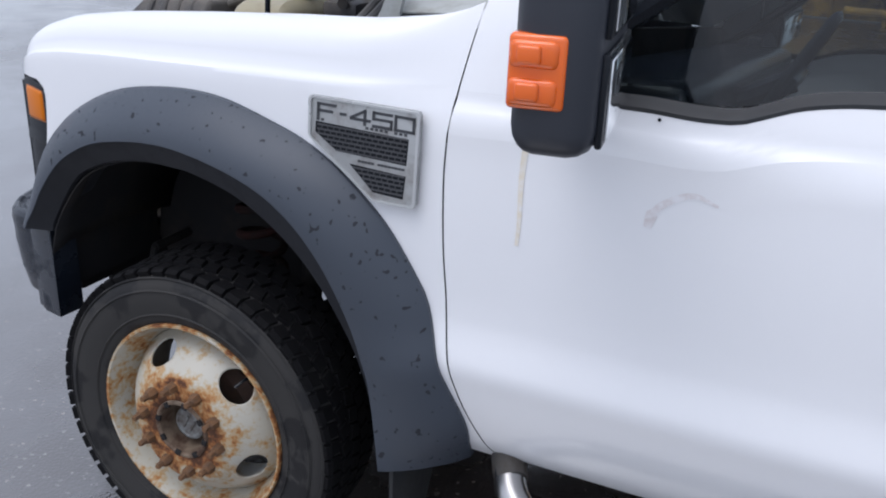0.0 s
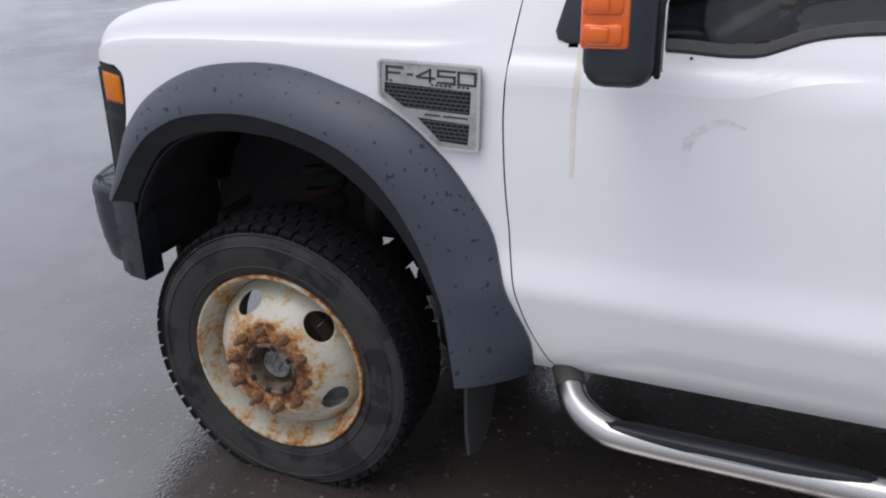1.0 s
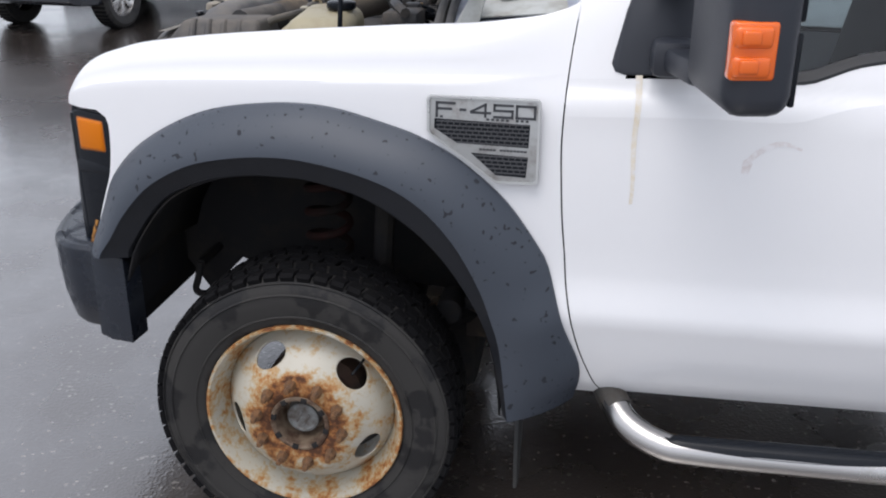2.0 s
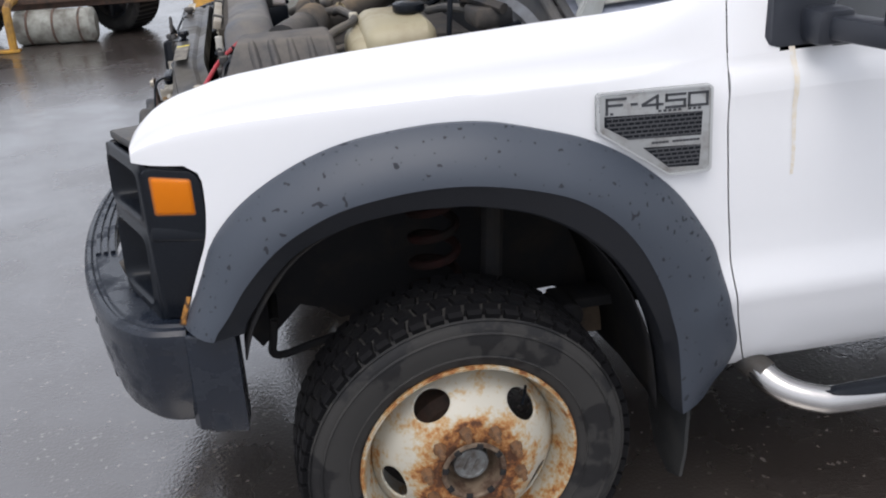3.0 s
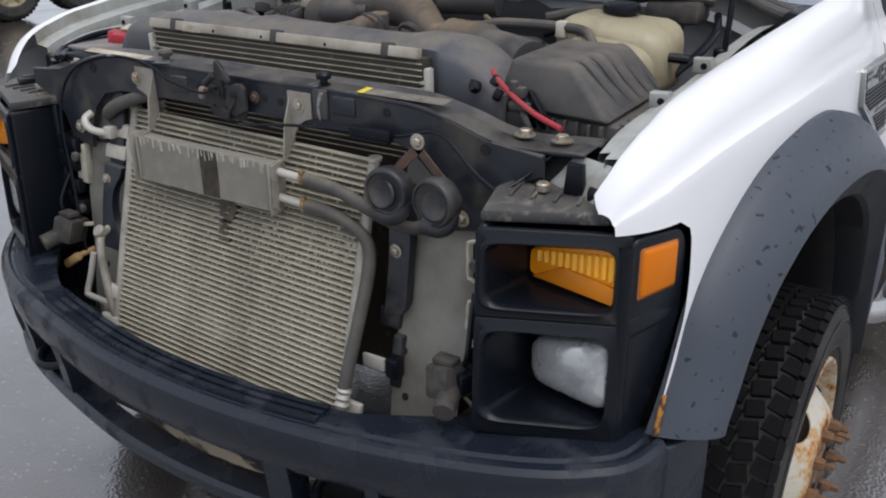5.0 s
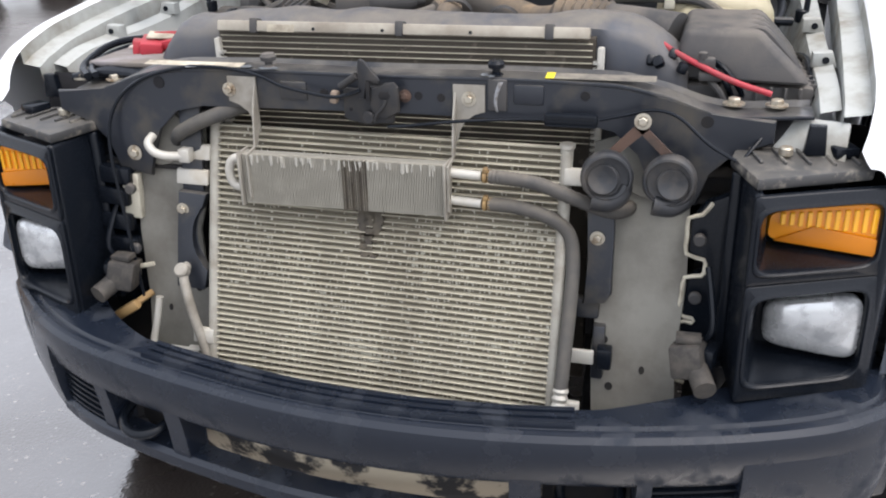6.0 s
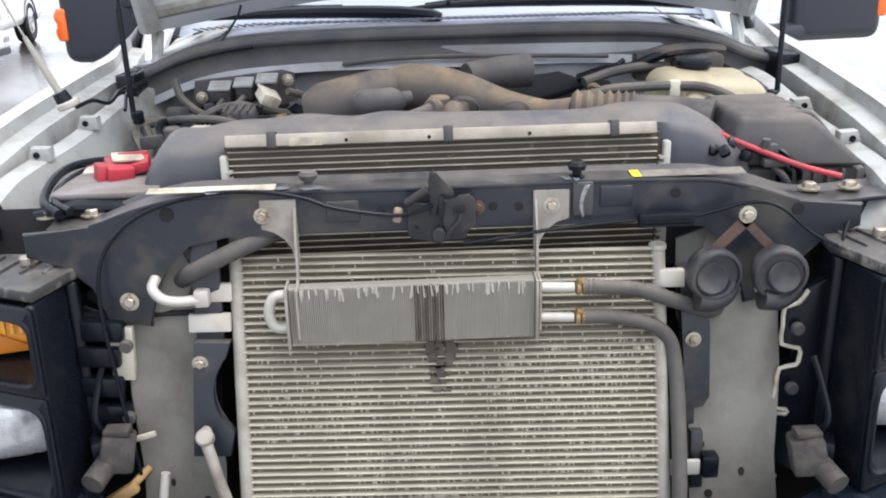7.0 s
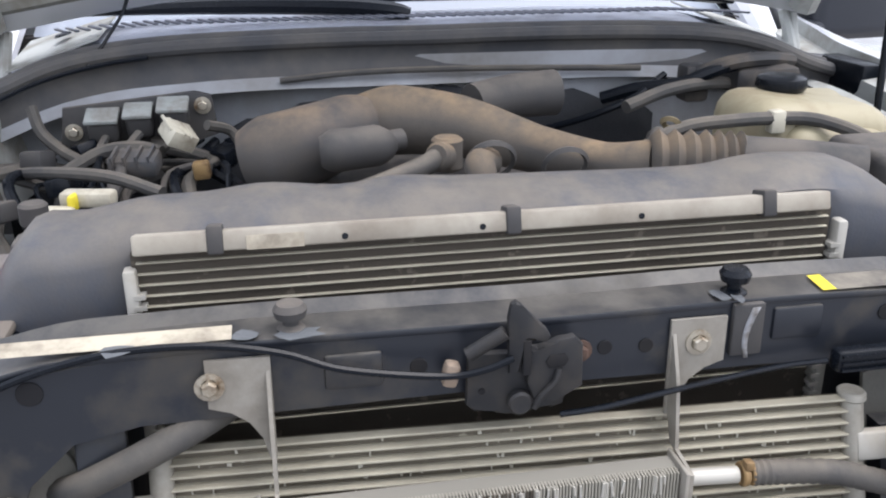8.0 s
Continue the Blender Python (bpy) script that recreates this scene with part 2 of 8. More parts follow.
def asphalt_material():
    m = bpy.data.materials.new("wet_asphalt")
    m.use_nodes = True
    n, l = m.node_tree.nodes, m.node_tree.links
    b = n["Principled BSDF"]
    geo = n.new("ShaderNodeTexCoord")

    def noise_at(scale, detail, rough=0.6):
        t = n.new("ShaderNodeTexNoise")
        t.inputs["Scale"].default_value, t.inputs["Detail"].default_value, t.inputs["Roughness"].default_value = scale, detail, rough
        l.new(geo.outputs["Object"], t.inputs["Vector"])
        return t.outputs[0]

    big, mid, grain = noise_at(0.22, 6), noise_at(1.7, 6), noise_at(160, 3)
    stones = n.new("ShaderNodeTexVoronoi")
    stones.inputs["Scale"].default_value = 95.0
    l.new(geo.outputs["Object"], stones.inputs["Vector"])
    wet = n.new("ShaderNodeMapRange")
    wet.inputs["From Min"].default_value, wet.inputs["From Max"].default_value = 0.38, 0.56
    mixn = n.new("ShaderNodeMath")
    mixn.operation = "MULTIPLY_ADD"
    mixn.inputs[1].default_value = 0.3
    l.new(mid, mixn.inputs[0])
    sc = n.new("ShaderNodeMath")
    sc.operation = "MULTIPLY"
    sc.inputs[1].default_value = 0.7
    l.new(big, sc.inputs[0])
    l.new(sc.outputs[0], mixn.inputs[2])
    l.new(mixn.outputs[0], wet.inputs["Value"])
    rough = n.new("ShaderNodeMapRange")
    rough.inputs["To Min"].default_value, rough.inputs["To Max"].default_value = 0.36, 0.15
    l.new(wet.outputs[0], rough.inputs["Value"])
    l.new(rough.outputs[0], b.inputs["Roughness"])
    col = n.new("ShaderNodeValToRGB")
    e = col.color_ramp.elements
    e[0].position, e[0].color = 0.0, (0.029, 0.024, 0.021, 1)
    e[1].position, e[1].color = 1.0, (0.092, 0.077, 0.068, 1)
    for p, c in ((0.45, (0.044, 0.036, 0.032, 1)), (0.72, (0.060, 0.050, 0.044, 1))):
        x = e.new(p)
        x.color = c
    l.new(grain, col.inputs[0])
    # scattered pale stones in the surface
    pick = n.new("ShaderNodeMapRange")
    pick.inputs["From Min"].default_value, pick.inputs["From Max"].default_value = 0.965, 0.995
    sepc = n.new("ShaderNodeSeparateColor")
    l.new(stones.outputs["Color"], sepc.inputs[0])
    l.new(sepc.outputs[0], pick.inputs["Value"])
    mx = n.new("ShaderNodeMix")
    mx.data_type = "RGBA"
    l.new(pick.outputs[0], mx.inputs[0])
    l.new(col.outputs[0], mx.inputs[6])
    mx.inputs[7].default_value = (0.185, 0.165, 0.148, 1)
    l.new(mx.outputs[2], b.inputs["Base Color"])
    bp = n.new("ShaderNodeBump")
    bp.inputs["Strength"].default_value, bp.inputs["Distance"].default_value = 0.48, 0.003
    hm = n.new("ShaderNodeMath")
    hm.operation = "MULTIPLY"
    l.new(stones.outputs["Distance"], hm.inputs[0])
    inv = n.new("ShaderNodeMapRange")
    inv.inputs["To Min"].default_value, inv.inputs["To Max"].default_value = 1.0, 0.35
    l.new(wet.outputs[0], inv.inputs["Value"])
    l.new(inv.outputs[0], hm.inputs[1])
    l.new(hm.outputs[0], bp.inputs["Height"])
    l.new(bp.outputs[0], b.inputs["Normal"])
    b.inputs["Specular IOR Level"].default_value = 0.9
    # water film
    film = n.new("ShaderNodeMapRange")
    film.inputs["To Min"].default_value, film.inputs["To Max"].default_value = 0.62, 1.0
    l.new(wet.outputs[0], film.inputs["Value"])
    l.new(film.outputs[0], b.inputs["Coat Weight"])
    b.inputs["Coat Roughness"].default_value = 0.12
    b.inputs["Coat IOR"].default_value = 2.7
    # the film follows the stones a little
    skin = n.new("ShaderNodeBump")
    skin.inputs["Strength"].default_value, skin.inputs["Distance"].default_value = 0.2, 0.003
    l.new(hm.outputs[0], skin.inputs["Height"])
    l.new(skin.outputs[0], b.inputs["Coat Normal"])
    b.inputs["Specular Tint"].default_value = (1.0, 0.94, 0.89, 1)
    return m


def glass_material(name, color, rough=0.02):
    m = bpy.data.materials.new(name)
    m.use_nodes = True
    b = m.node_tree.nodes["Principled BSDF"]
    b.inputs["Base Color"].default_value = (*color, 1)
    b.inputs["Transmission Weight"].default_value = 1.0
    b.inputs["Roughness"].default_value = rough
    b.inputs["IOR"].default_value = 1.45
    return m


RIM = rim_material()
ASPHALT = asphalt_material()
GLASS = glass_material("tinted_window_glass", (0.26, 0.32, 0.33))
# pale, half-opaque colour stands for the bright sky reflected in the windscreen
SCREEN = glass_material("sky_pale_windscreen", (0.56, 0.62, 0.72), 0.08)
SCREEN.node_tree.nodes["Principled BSDF"].inputs["Transmission Weight"].default_value = 0.45
SCREEN.node_tree.nodes["Principled BSDF"].inputs["Coat Weight"].default_value = 1.0
CLEAR = glass_material("clear_lamp_glass", (0.93, 0.95, 0.95), 0.06)
AMBER_GLASS = glass_material("amber_lamp_glass", (1.0, 0.42, 0.02), 0.05)
MIRROR = mat("mirror_silver", (0.80, 0.82, 0.83), 0.05, 1.0, vary=0.02, rough_var=0.02)
REFLECT = mat("lamp_reflector", (0.78, 0.78, 0.76), 0.22, 0.9, vary=0.05)
COND_CORE = core_material("condenser_fins", (0.125, 0.108, 0.078), (0.32, 0.295, 0.23), 0.66, 42)
RAD_CORE = core_material("radiator_fins", (0.060, 0.050, 0.038), (0.13, 0.112, 0.088), 0.64, 40)
COOL_CORE = mat("oil_cooler_fins", (0.31, 0.295, 0.25), 0.6, 0.1, dirt=(0.38, 0.36, 0.31), dirt_at=0.58, dirt_scale=25, vary=0.1)

# ---- mesh tools ----


def bm_new():
    return bmesh.new()


def finish(bm, name, material, smooth=35.0):
    me = bpy.data.meshes.new(name)
    bmesh.ops.recalc_face_normals(bm, faces=bm.faces)
    bm.to_mesh(me)
    bm.free()
    if smooth:
        me.polygons.foreach_set("use_smooth", [True] * len(me.polygons))
        me.set_sharp_from_angle(angle=radians(smooth))
    for m in material if isinstance(material, (list, tuple)) else [material]:
        me.materials.append(m)
    return me


def part(name, bm, material, parent, label="", smooth=35.0, solid=0.0):
    """Links a bmesh, whose places are those of the world, as one mesh under a thing or under a part."""
    ob = new(name, finish(bm, name, material, smooth))
    if parent is not None:
        ob.parent = parent
        if parent.type == "EMPTY":
            ob.matrix_parent_inverse = parent.matrix_basis.inverted()
    if solid:
        sol = ob.modifiers.new("thickness", "SOLIDIFY")
        sol.thickness, sol.offset = solid, -1.0
    if label:
        tagged(ob, label)
    return ob


def again(ob, m, name=None):
    """One more part like ob, on the same mesh, moved by m."""
    o = ob.copy()
    scene.collection.objects.link(o)
    o.matrix_basis = m @ ob.matrix_basis
    return o


def box(bm, c, s, rot=(0, 0, 0), bevel=0.0, seg=2):
    r = bmesh.ops.create_cube(bm, size=1.0)
    v = r["verts"]
    bmesh.ops.scale(bm, verts=v, vec=s)
    if bevel:
        e = {x for w in v for x in w.link_edges}
        out = bmesh.ops.bevel(bm, geom=list(e), offset=min(bevel, 0.45 * min(s)), segments=seg, affect="EDGES", profile=0.5)
        v = list({w for fa in out["faces"] for w in fa.verts} | {w for w in v if w.is_valid})
    bmesh.ops.transform(bm, matrix=pose(*c, *rot), verts=v)
    return v


def prism(bm, pts, thick, m, bevel=0.0):
    """A polygon in the plane of m, grown to both sides to the given thickness. pts: (a, b) in that plane."""
    lo = [bm.verts.new(m @ Vector((a, b, -thick / 2))) for a, b in pts]
    hi = [bm.verts.new(m @ Vector((a, b, thick / 2))) for a, b in pts]
    fs = [bm.faces.new(lo[::-1]), bm.faces.new(hi)]
    for k in range(len(pts)):
        j = (k + 1) % len(pts)
        fs.append(bm.faces.new((lo[k], lo[j], hi[j], hi[k])))
    if bevel:
        e = {x for fa in fs[:2] for x in fa.edges}
        bmesh.ops.bevel(bm, geom=list(e), offset=bevel, segments=2, affect="EDGES", profile=0.5)


YZ = Matrix(((0, 0, 1, 0), (1, 0, 0, 0), (0, 1, 0, 0), (0, 0, 0, 1)))  # plane of y and z; thickness along x
XZ = Matrix(((1, 0, 0, 0), (0, 0, -1, 0), (0, 1, 0, 0), (0, 0, 0, 1)))  # plane of x and z; thickness along y
XY = Matrix.Identity(4)


def smooth_path(pts, n=8):
    """A Catmull-Rom line through pts."""
    p = [Vector(q) for q in pts]
    p = [2 * p[0] - p[1]] + p + [2 * p[-1] - p[-2]]
    out = []
    for k in range(1, len(p) - 2):
        for s in range(n):
            t = s / n
            out.append(0.5 * (2 * p[k] + (p[k + 1] - p[k - 1]) * t + (2 * p[k - 1] - 5 * p[k] + 4 * p[k + 1] - p[k + 2]) * t * t
                              + (3 * p[k] - p[k - 1] - 3 * p[k + 1] + p[k + 2]) * t ** 3))
    return out + [p[-2]]


def tube(bm, pts, r, seg=10, n=6, caps=True, ribs=0.0):
    """A round bar or hose along a smooth line. r: one radius or one per point given."""
    path = smooth_path(pts, n) if n > 1 else [Vector(q) for q in pts]
    rs = [r] * len(path) if not isinstance(r, (list, tuple)) else [float(q) for q in np.interp(np.linspace(0, 1, len(path)), np.linspace(0, 1, len(r)), r)]
    up, rings = None, []
    for k, p in enumerate(path):
        d = (path[min(k + 1, len(path) - 1)] - path[max(k - 1, 0)]).normalized()
        if up is None:
            up = d.orthogonal().normalized()
        up = (up - d * up.dot(d)).normalized()
        side = d.cross(up)
        rad = rs[k] * (1 + (ribs if k % 2 else -ribs))
        rings.append([bm.verts.new(p + rad * (math.cos(a) * up + math.sin(a) * side)) for a in (2 * math.pi * j / seg for j in range(seg))])
    for a, b in zip(rings, rings[1:]):
        for j in range(seg):
            bm.faces.new((a[j], a[(j + 1) % seg], b[(j + 1) % seg], b[j]))
    if caps:
        bm.faces.new(rings[0][::-1])
        bm.faces.new(rings[-1])


def lathe(bm, profile, m, seg=32, close=False):
    """Turns (radius, height) points round the z axis of m."""
    rings = []
    for r, h in profile:
        if r < 1e-5:
            rings.append([bm.verts.new(m @ Vector((0, 0, h)))])
        else:
            rings.append([bm.verts.new(m @ Vector((r * math.cos(2 * math.pi * j / seg), r * math.sin(2 * math.pi * j / seg), h))) for j in range(seg)])
    pairs = list(zip(rings, rings[1:]))
    if close:
        pairs.append((rings[-1], rings[0]))
    for a, b in pairs:
        for j in range(seg):
            k = (j + 1) % seg
            if len(a) == 1 and len(b) == 1:
                continue
            if len(a) == 1:
                bm.faces.new((a[0], b[j], b[k]))
            elif len(b) == 1:
                bm.faces.new((a[j], a[k], b[0]))
            else:
                bm.faces.new((a[j], a[k], b[k], b[j]))


def disc(bm, p, axis, r, h, seg=16, edge=0.0):
    """A short cylinder with rounded rims that stands at p along axis."""
    m = Matrix.Translation(p) @ Vector((0, 0, 1)).rotation_difference(Vector(axis)).to_matrix().to_4x4()
    e = edge or min(r, h) * 0.2
    lathe(bm, [(0, 0), (r - e, 0), (r, e), (r, h - e), (r - e, h), (0, h)], m, seg)


def bolt(bm, p, axis, r=0.009):
    m = Matrix.Translation(p) @ Vector((0, 0, 1)).rotation_difference(Vector(axis)).to_matrix().to_4x4()
    lathe(bm, [(0, 0), (r * 1.7, 0), (r * 1.7, r * 0.25), (r * 1.05, r * 0.3)], m, 14)
    lathe(bm, [(r * 1.05, r * 0.3), (r, r * 0.9), (r * 0.8, r * 1.05), (0, r * 1.05)], m, 6)


def sheet(bm, fn, us, vs):
    """A grid of quads over fn(u, v)."""
    g = [[bm.verts.new(fn(u, v)) for v in vs] for u in us]
    for a, b in zip(g, g[1:]):
        for j in range(len(vs) - 1):
            bm.faces.new((a[j], a[j + 1], b[j + 1], b[j]))
    return g


def interp(x, table):
    xs, ys = zip(*table)
    return float(np.interp(x, xs, ys))


def eased(x, table):
    """Like interp, but with a rounded course through the table's points."""
    xs, ys = [np.array(c, float) for c in zip(*table)]
    if x <= xs[0]:
        return float(ys[0])
    if x >= xs[-1]:
        return float(ys[-1])
    k = int(np.searchsorted(xs, x) - 1)
    g = np.gradient(ys, xs)
    h, t = xs[k + 1] - xs[k], (x - xs[k]) / (xs[k + 1] - xs[k])
    return float((2 * t**3 - 3 * t**2 + 1) * ys[k] + (t**3 - 2 * t**2 + t) * h * g[k] + (-2 * t**3 + 3 * t**2) * ys[k + 1] + (t**3 - t**2) * h * g[k + 1])


def lin(a, b, n):
    return [a + (b - a) * k / (n - 1) for k in range(n)]


def mirror(bm, cy):
    for v in bm.verts:
        v.co.y = 2 * cy - v.co.y
    bmesh.ops.reverse_faces(bm, faces=bm.faces)


def thing(name, at, label, category, group="", kind=""):
    ob = new(name)
    ob.location = at
    ob.empty_display_size = 0.2
    return tagged(ob, label, category, group, kind)


# ---- ground ----
bm = bm_new()
rings = [0.0, 6.0, 14.0, 40.0, 150.0, 600.0, 2500.0]
last = None
for r in rings[1:]:
    ring = [bm.verts.new((1 + r * math.cos(a), 2 + r * math.sin(a), 0)) for a in (2 * math.pi * k / 48 for k in range(48))]
    if last is None:
        bm.faces.new(ring)
    else:
        for k in range(48):
            bm.faces.new((last[k], last[(k + 1) % 48], ring[(k + 1) % 48], ring[k]))
    last = ring
tagged(part("ground", bm, ASPHALT, None), "dark wet asphalt yard with shallow puddles", "ground", kind="structure")

# ---- the truck: front axle at x = 0, nose towards -x, near side at small y ----
CY = 1.81
truck = thing("pickup_truck", (1.2, CY, 0), "white heavy-duty work truck with its bonnet up and grille missing", "truck")


def far_side(bm):
    """The mirror image for the far side, whose nose stands pushed back and outwards."""
    mirror(bm, CY)
    for v in bm.verts:
        s = min(1.0, max(0.0, (0.45 - v.co.x) / 1.1))
        v.co.x += 0.15 * s
        v.co.y += 0.17 * s


def both(name, build, material, label="", smooth=35.0, solid=0.0, parent=None, body=False):
    """The same part on the near and on the far side."""
    out = []
    for far in (False, True):
        b = bm_new()
        build(b)
        if far:
            far_side(b) if body else mirror(b, CY)
        out.append(part(name, b, material, parent or truck, label, smooth, solid))
    return out


# -- body side: how far out it stands, by height and along the length --
SIDE = [(0.44, 0.87), (0.48, 0.845), (0.50, 0.828), (0.55, 0.802), (0.60, 0.782), (0.65, 0.766), (0.69, 0.755), (0.72, 0.7470), (0.745, 0.7460), (0.775, 0.752), (0.805, 0.7590), (0.835, 0.7645), (0.875, 0.767),
        (0.98, 0.769), (1.07, 0.772), (1.20, 0.783), (1.272, 0.792), (1.284, 0.797), (1.306, 0.814), (1.325, 0.820), (1.36, 0.834), (1.45, 0.872), (1.56, 0.93)]
TAPER = [(-0.72, 0.195), (-0.70, 0.172), (-0.67, 0.145), (-0.63, 0.122), (-0.58, 0.106), (-0.50, 0.092), (-0.35, 0.072), (-0.10, 0.043), (0.20, 0.018), (0.45, 0.002), (0.6, 0.0), (3.0, 0.0)]
TOP = [(-0.712, 1.192), (-0.700, 1.222), (-0.655, 1.286), (-0.589, 1.337), (-0.508, 1.368), (-0.362, 1.394), (-0.071, 1.424), (0.219, 1.447), (0.51, 1.470), (0.654, 1.498), (0.72, 1.53)]
SEAM = [(0.44, 0.83), (0.507, 0.786), (0.574, 0.757), (0.64, 0.733), (0.708, 0.714), (0.783, 0.698), (0.838, 0.690), (0.885, 0.686), (0.98, 0.675), (1.08, 0.6675), (1.175, 0.663), (1.255, 0.665), (1.33, 0.670), (1.42, 0.680), (1.566, 0.702)]
TIP_Z = 1.187


def side_y(x, z):
    return eased(z, SIDE) + eased(x, TAPER)


UPPER = [(0.0, 0.0, 0.0), (0.10, 0.18, 0.004), (0.2, 0.36, 0.008), (0.30, 0.46, 0.012), (0.34, 0.500, 0.016), (0.36, 0.518, 0.026), (0.42, 0.565, 0.040), (0.52, 0.69, 0.050), (0.62, 0.82, 0.066), (0.72, 0.915, 0.096),
         (0.82, 0.972, 0.132), (0.91, 0.998, 0.168), (0.97, 1.0, 0.192), (1.0, 0.975, 0.204)]


def fender_upper(x, v):
    zt = eased(x, TOP) - 0.020 * min(1.0, max(0.0, (x + 0.70) / 0.15))
    rise = zt - TIP_Z
    k = min(1.0, rise / 0.22)
    z = TIP_Z + rise * interp(v, [(a, b) for a, b, _ in UPPER])
    y = 0.781 + eased(x, TAPER) + interp(v, [(a, c) for a, _, c in UPPER]) * 0.57 * (0.35 + 0.65 * k) * min(1.0, k / 0.25)
    w = min(1.0, max(0.0, (x - 0.36) / 0.30))
    w = w * w * (3 - 2 * w)
    y = y * (1 - w) + side_y(x, z) * w
    return Vector((x, y, z))


def fender_upper_sheet(b):
    vs = [a for a, _, _ in UPPER]
    us = lin(0, 1, 60)
    # the rear edge follows the shut line of the door
    def fn(u, v):
        z_guess = fender_upper(0.69, v).z
        end = eased(min(z_guess, 1.53), SEAM) - 0.002
        x = -0.701 + (end + 0.701) * (u ** 1.35)
        return fender_upper(x, v)
    sheet(b, fn, us, vs)


ARCH = [(-0.665, 0.70), (-0.618, 0.85), (-0.584, 0.925), (-0.549, 1.006), (-0.484, 1.082), (-0.403, 1.141), (-0.306, 1.190), (-0.215, 1.219), (-0.100, 1.237), (0.0, 1.243), (0.10, 1.236), (0.214, 1.209),
        (0.309, 1.181), (0.396, 1.140), (0.474, 1.085), (0.546, 1.018), (0.618, 0.918), (0.645, 0.869), (0.666, 0.798), (0.693, 0.706), (0.732, 0.606), (0.752, 0.510), (0.756, 0.47)]


def arch_z(x):
    return interp(x, ARCH[:-1])


def fender_front_sheet(b):
    """The strip between headlamp, arch and shoulder, down to the bumper."""
    def fn(u, v):
        z = TIP_Z - v * (TIP_Z - 0.80)
        x0 = eased(z, [(0.80, -0.638), (0.90, -0.604), (0.95, -0.585), (1.01, -0.562), (1.06, -0.553), (1.12, -0.549), (1.155, -0.551), (1.175, -0.562), (1.187, -0.585)])
        x1 = 0.0
        for (xa, za), (xb, zb) in zip(ARCH, ARCH[1:]):
            if za <= z <= zb and xb <= 0:
                x1 = xa + (xb - xa) * (z - za) / (zb - za) + 0.03
        x1 = min(max(x1, x0 + 0.005), 0.0)
        x = x0 + (x1 - x0) * u
        return Vector((x, 0.781 + eased(x, TAPER) - (TIP_Z - z) * 0.055 * (1 if z > 1 else 1), z))
    sheet(b, fn, lin(0, 1, 10), lin(0, 1, 22))


def fender_rear_sheet(b):
    """The panel between arch and door."""
    def fn(u, v):
        z = TIP_Z + 0.0 - v * (TIP_Z - 0.47)
        x1 = eased(z, SEAM) - 0.002
        x0 = 0.0
        for (xa, za), (xb, zb) in zip(ARCH, ARCH[1:]):
            if zb <= z <= za and xb > 0:
                x0 = xa + (xb - xa) * (z - za) / (zb - za) - 0.03
        x0 = min(x0, x1 - 0.004)
        x = x0 + (x1 - x0) * u
        return Vector((x, side_y(x, z), z))
    sheet(b, fn, lin(0, 1, 14), lin(0, 1, 40))


def fender_flange(b):
    """The turned-in gutter along the inner top edge."""
    prof = [(0.0, 0.0), (0.002, -0.030), (0.045, -0.036), (0.050, -0.10)]
    def fn(u, v):
        x = -0.60 + u * 1.24
        p = fender_upper(x, 1.0)
        a, h = prof[int(v)]
        return Vector((x, p.y + a, p.z + h))
    sheet(b, fn, lin(0, 1, 34), [0, 1, 2, 3])


fenders = []
for far in (False, True):
    b = bm_new()
    fender_upper_sheet(b)
    fender_front_sheet(b)
    fender_rear_sheet(b)
    if far:
        far_side(b)
    f = part("fender", b, WHITE, truck, "glossy white front wing", 40)
    fenders.append(f)
    b = bm_new()
    fender_flange(b)
    if far:
        far_side(b)
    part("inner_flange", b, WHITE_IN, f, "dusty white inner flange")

# -- wheel arch trim --
LIP = [(-0.600, 0.72), (-0.560, 0.822), (-0.530, 0.860), (-0.483, 0.930), (-0.411, 1.007), (-0.335, 1.058), (-0.246, 1.096), (-0.122, 1.120), (-0.01, 1.127), (0.09, 1.117), (0.187, 1.096), (0.273, 1.064), (0.348, 1.012), (0.406, 0.948), (0.447, 0.884), (0.486, 0.804), (0.512, 0.728), (0.536, 0.638), (0.556, 0.50), (0.560, 0.40)]
INNER = [(-0.520, 0.73), (-0.482, 0.834), (-0.377, 0.968), (-0.251, 1.032), (-0.127, 1.058), (-0.03, 1.062), (0.053, 1.058), (0.194, 1.020), (0.330, 0.930), (0.432, 0.802), (0.505, 0.645), (0.535, 0.50), (0.545, 0.40)]
LIP_Y = [(-0.58, 0.776), (-0.48, 0.768), (-0.41, 0.759), (-0.335, 0.749), (-0.246, 0.738), (-0.12, 0.725), (0.0, 0.711), (0.10, 0.702), (0.20, 0.695), (0.30, 0.690), (0.45, 0.692), (0.54, 0.702), (0.6, 0.706)]


def curve_at(table, n):
    pts = smooth_path([(x, z, 0) for x, z in table], 10)
    d = np.cumsum([0] + [(b - a).length for a, b in zip(pts, pts[1:])])
    xs = np.interp(np.linspace(0, d[-1], n), d, [p.x for p in pts])
    zs = np.interp(np.linspace(0, d[-1], n), d, [p.y for p in pts])
    return list(zip(xs, zs))


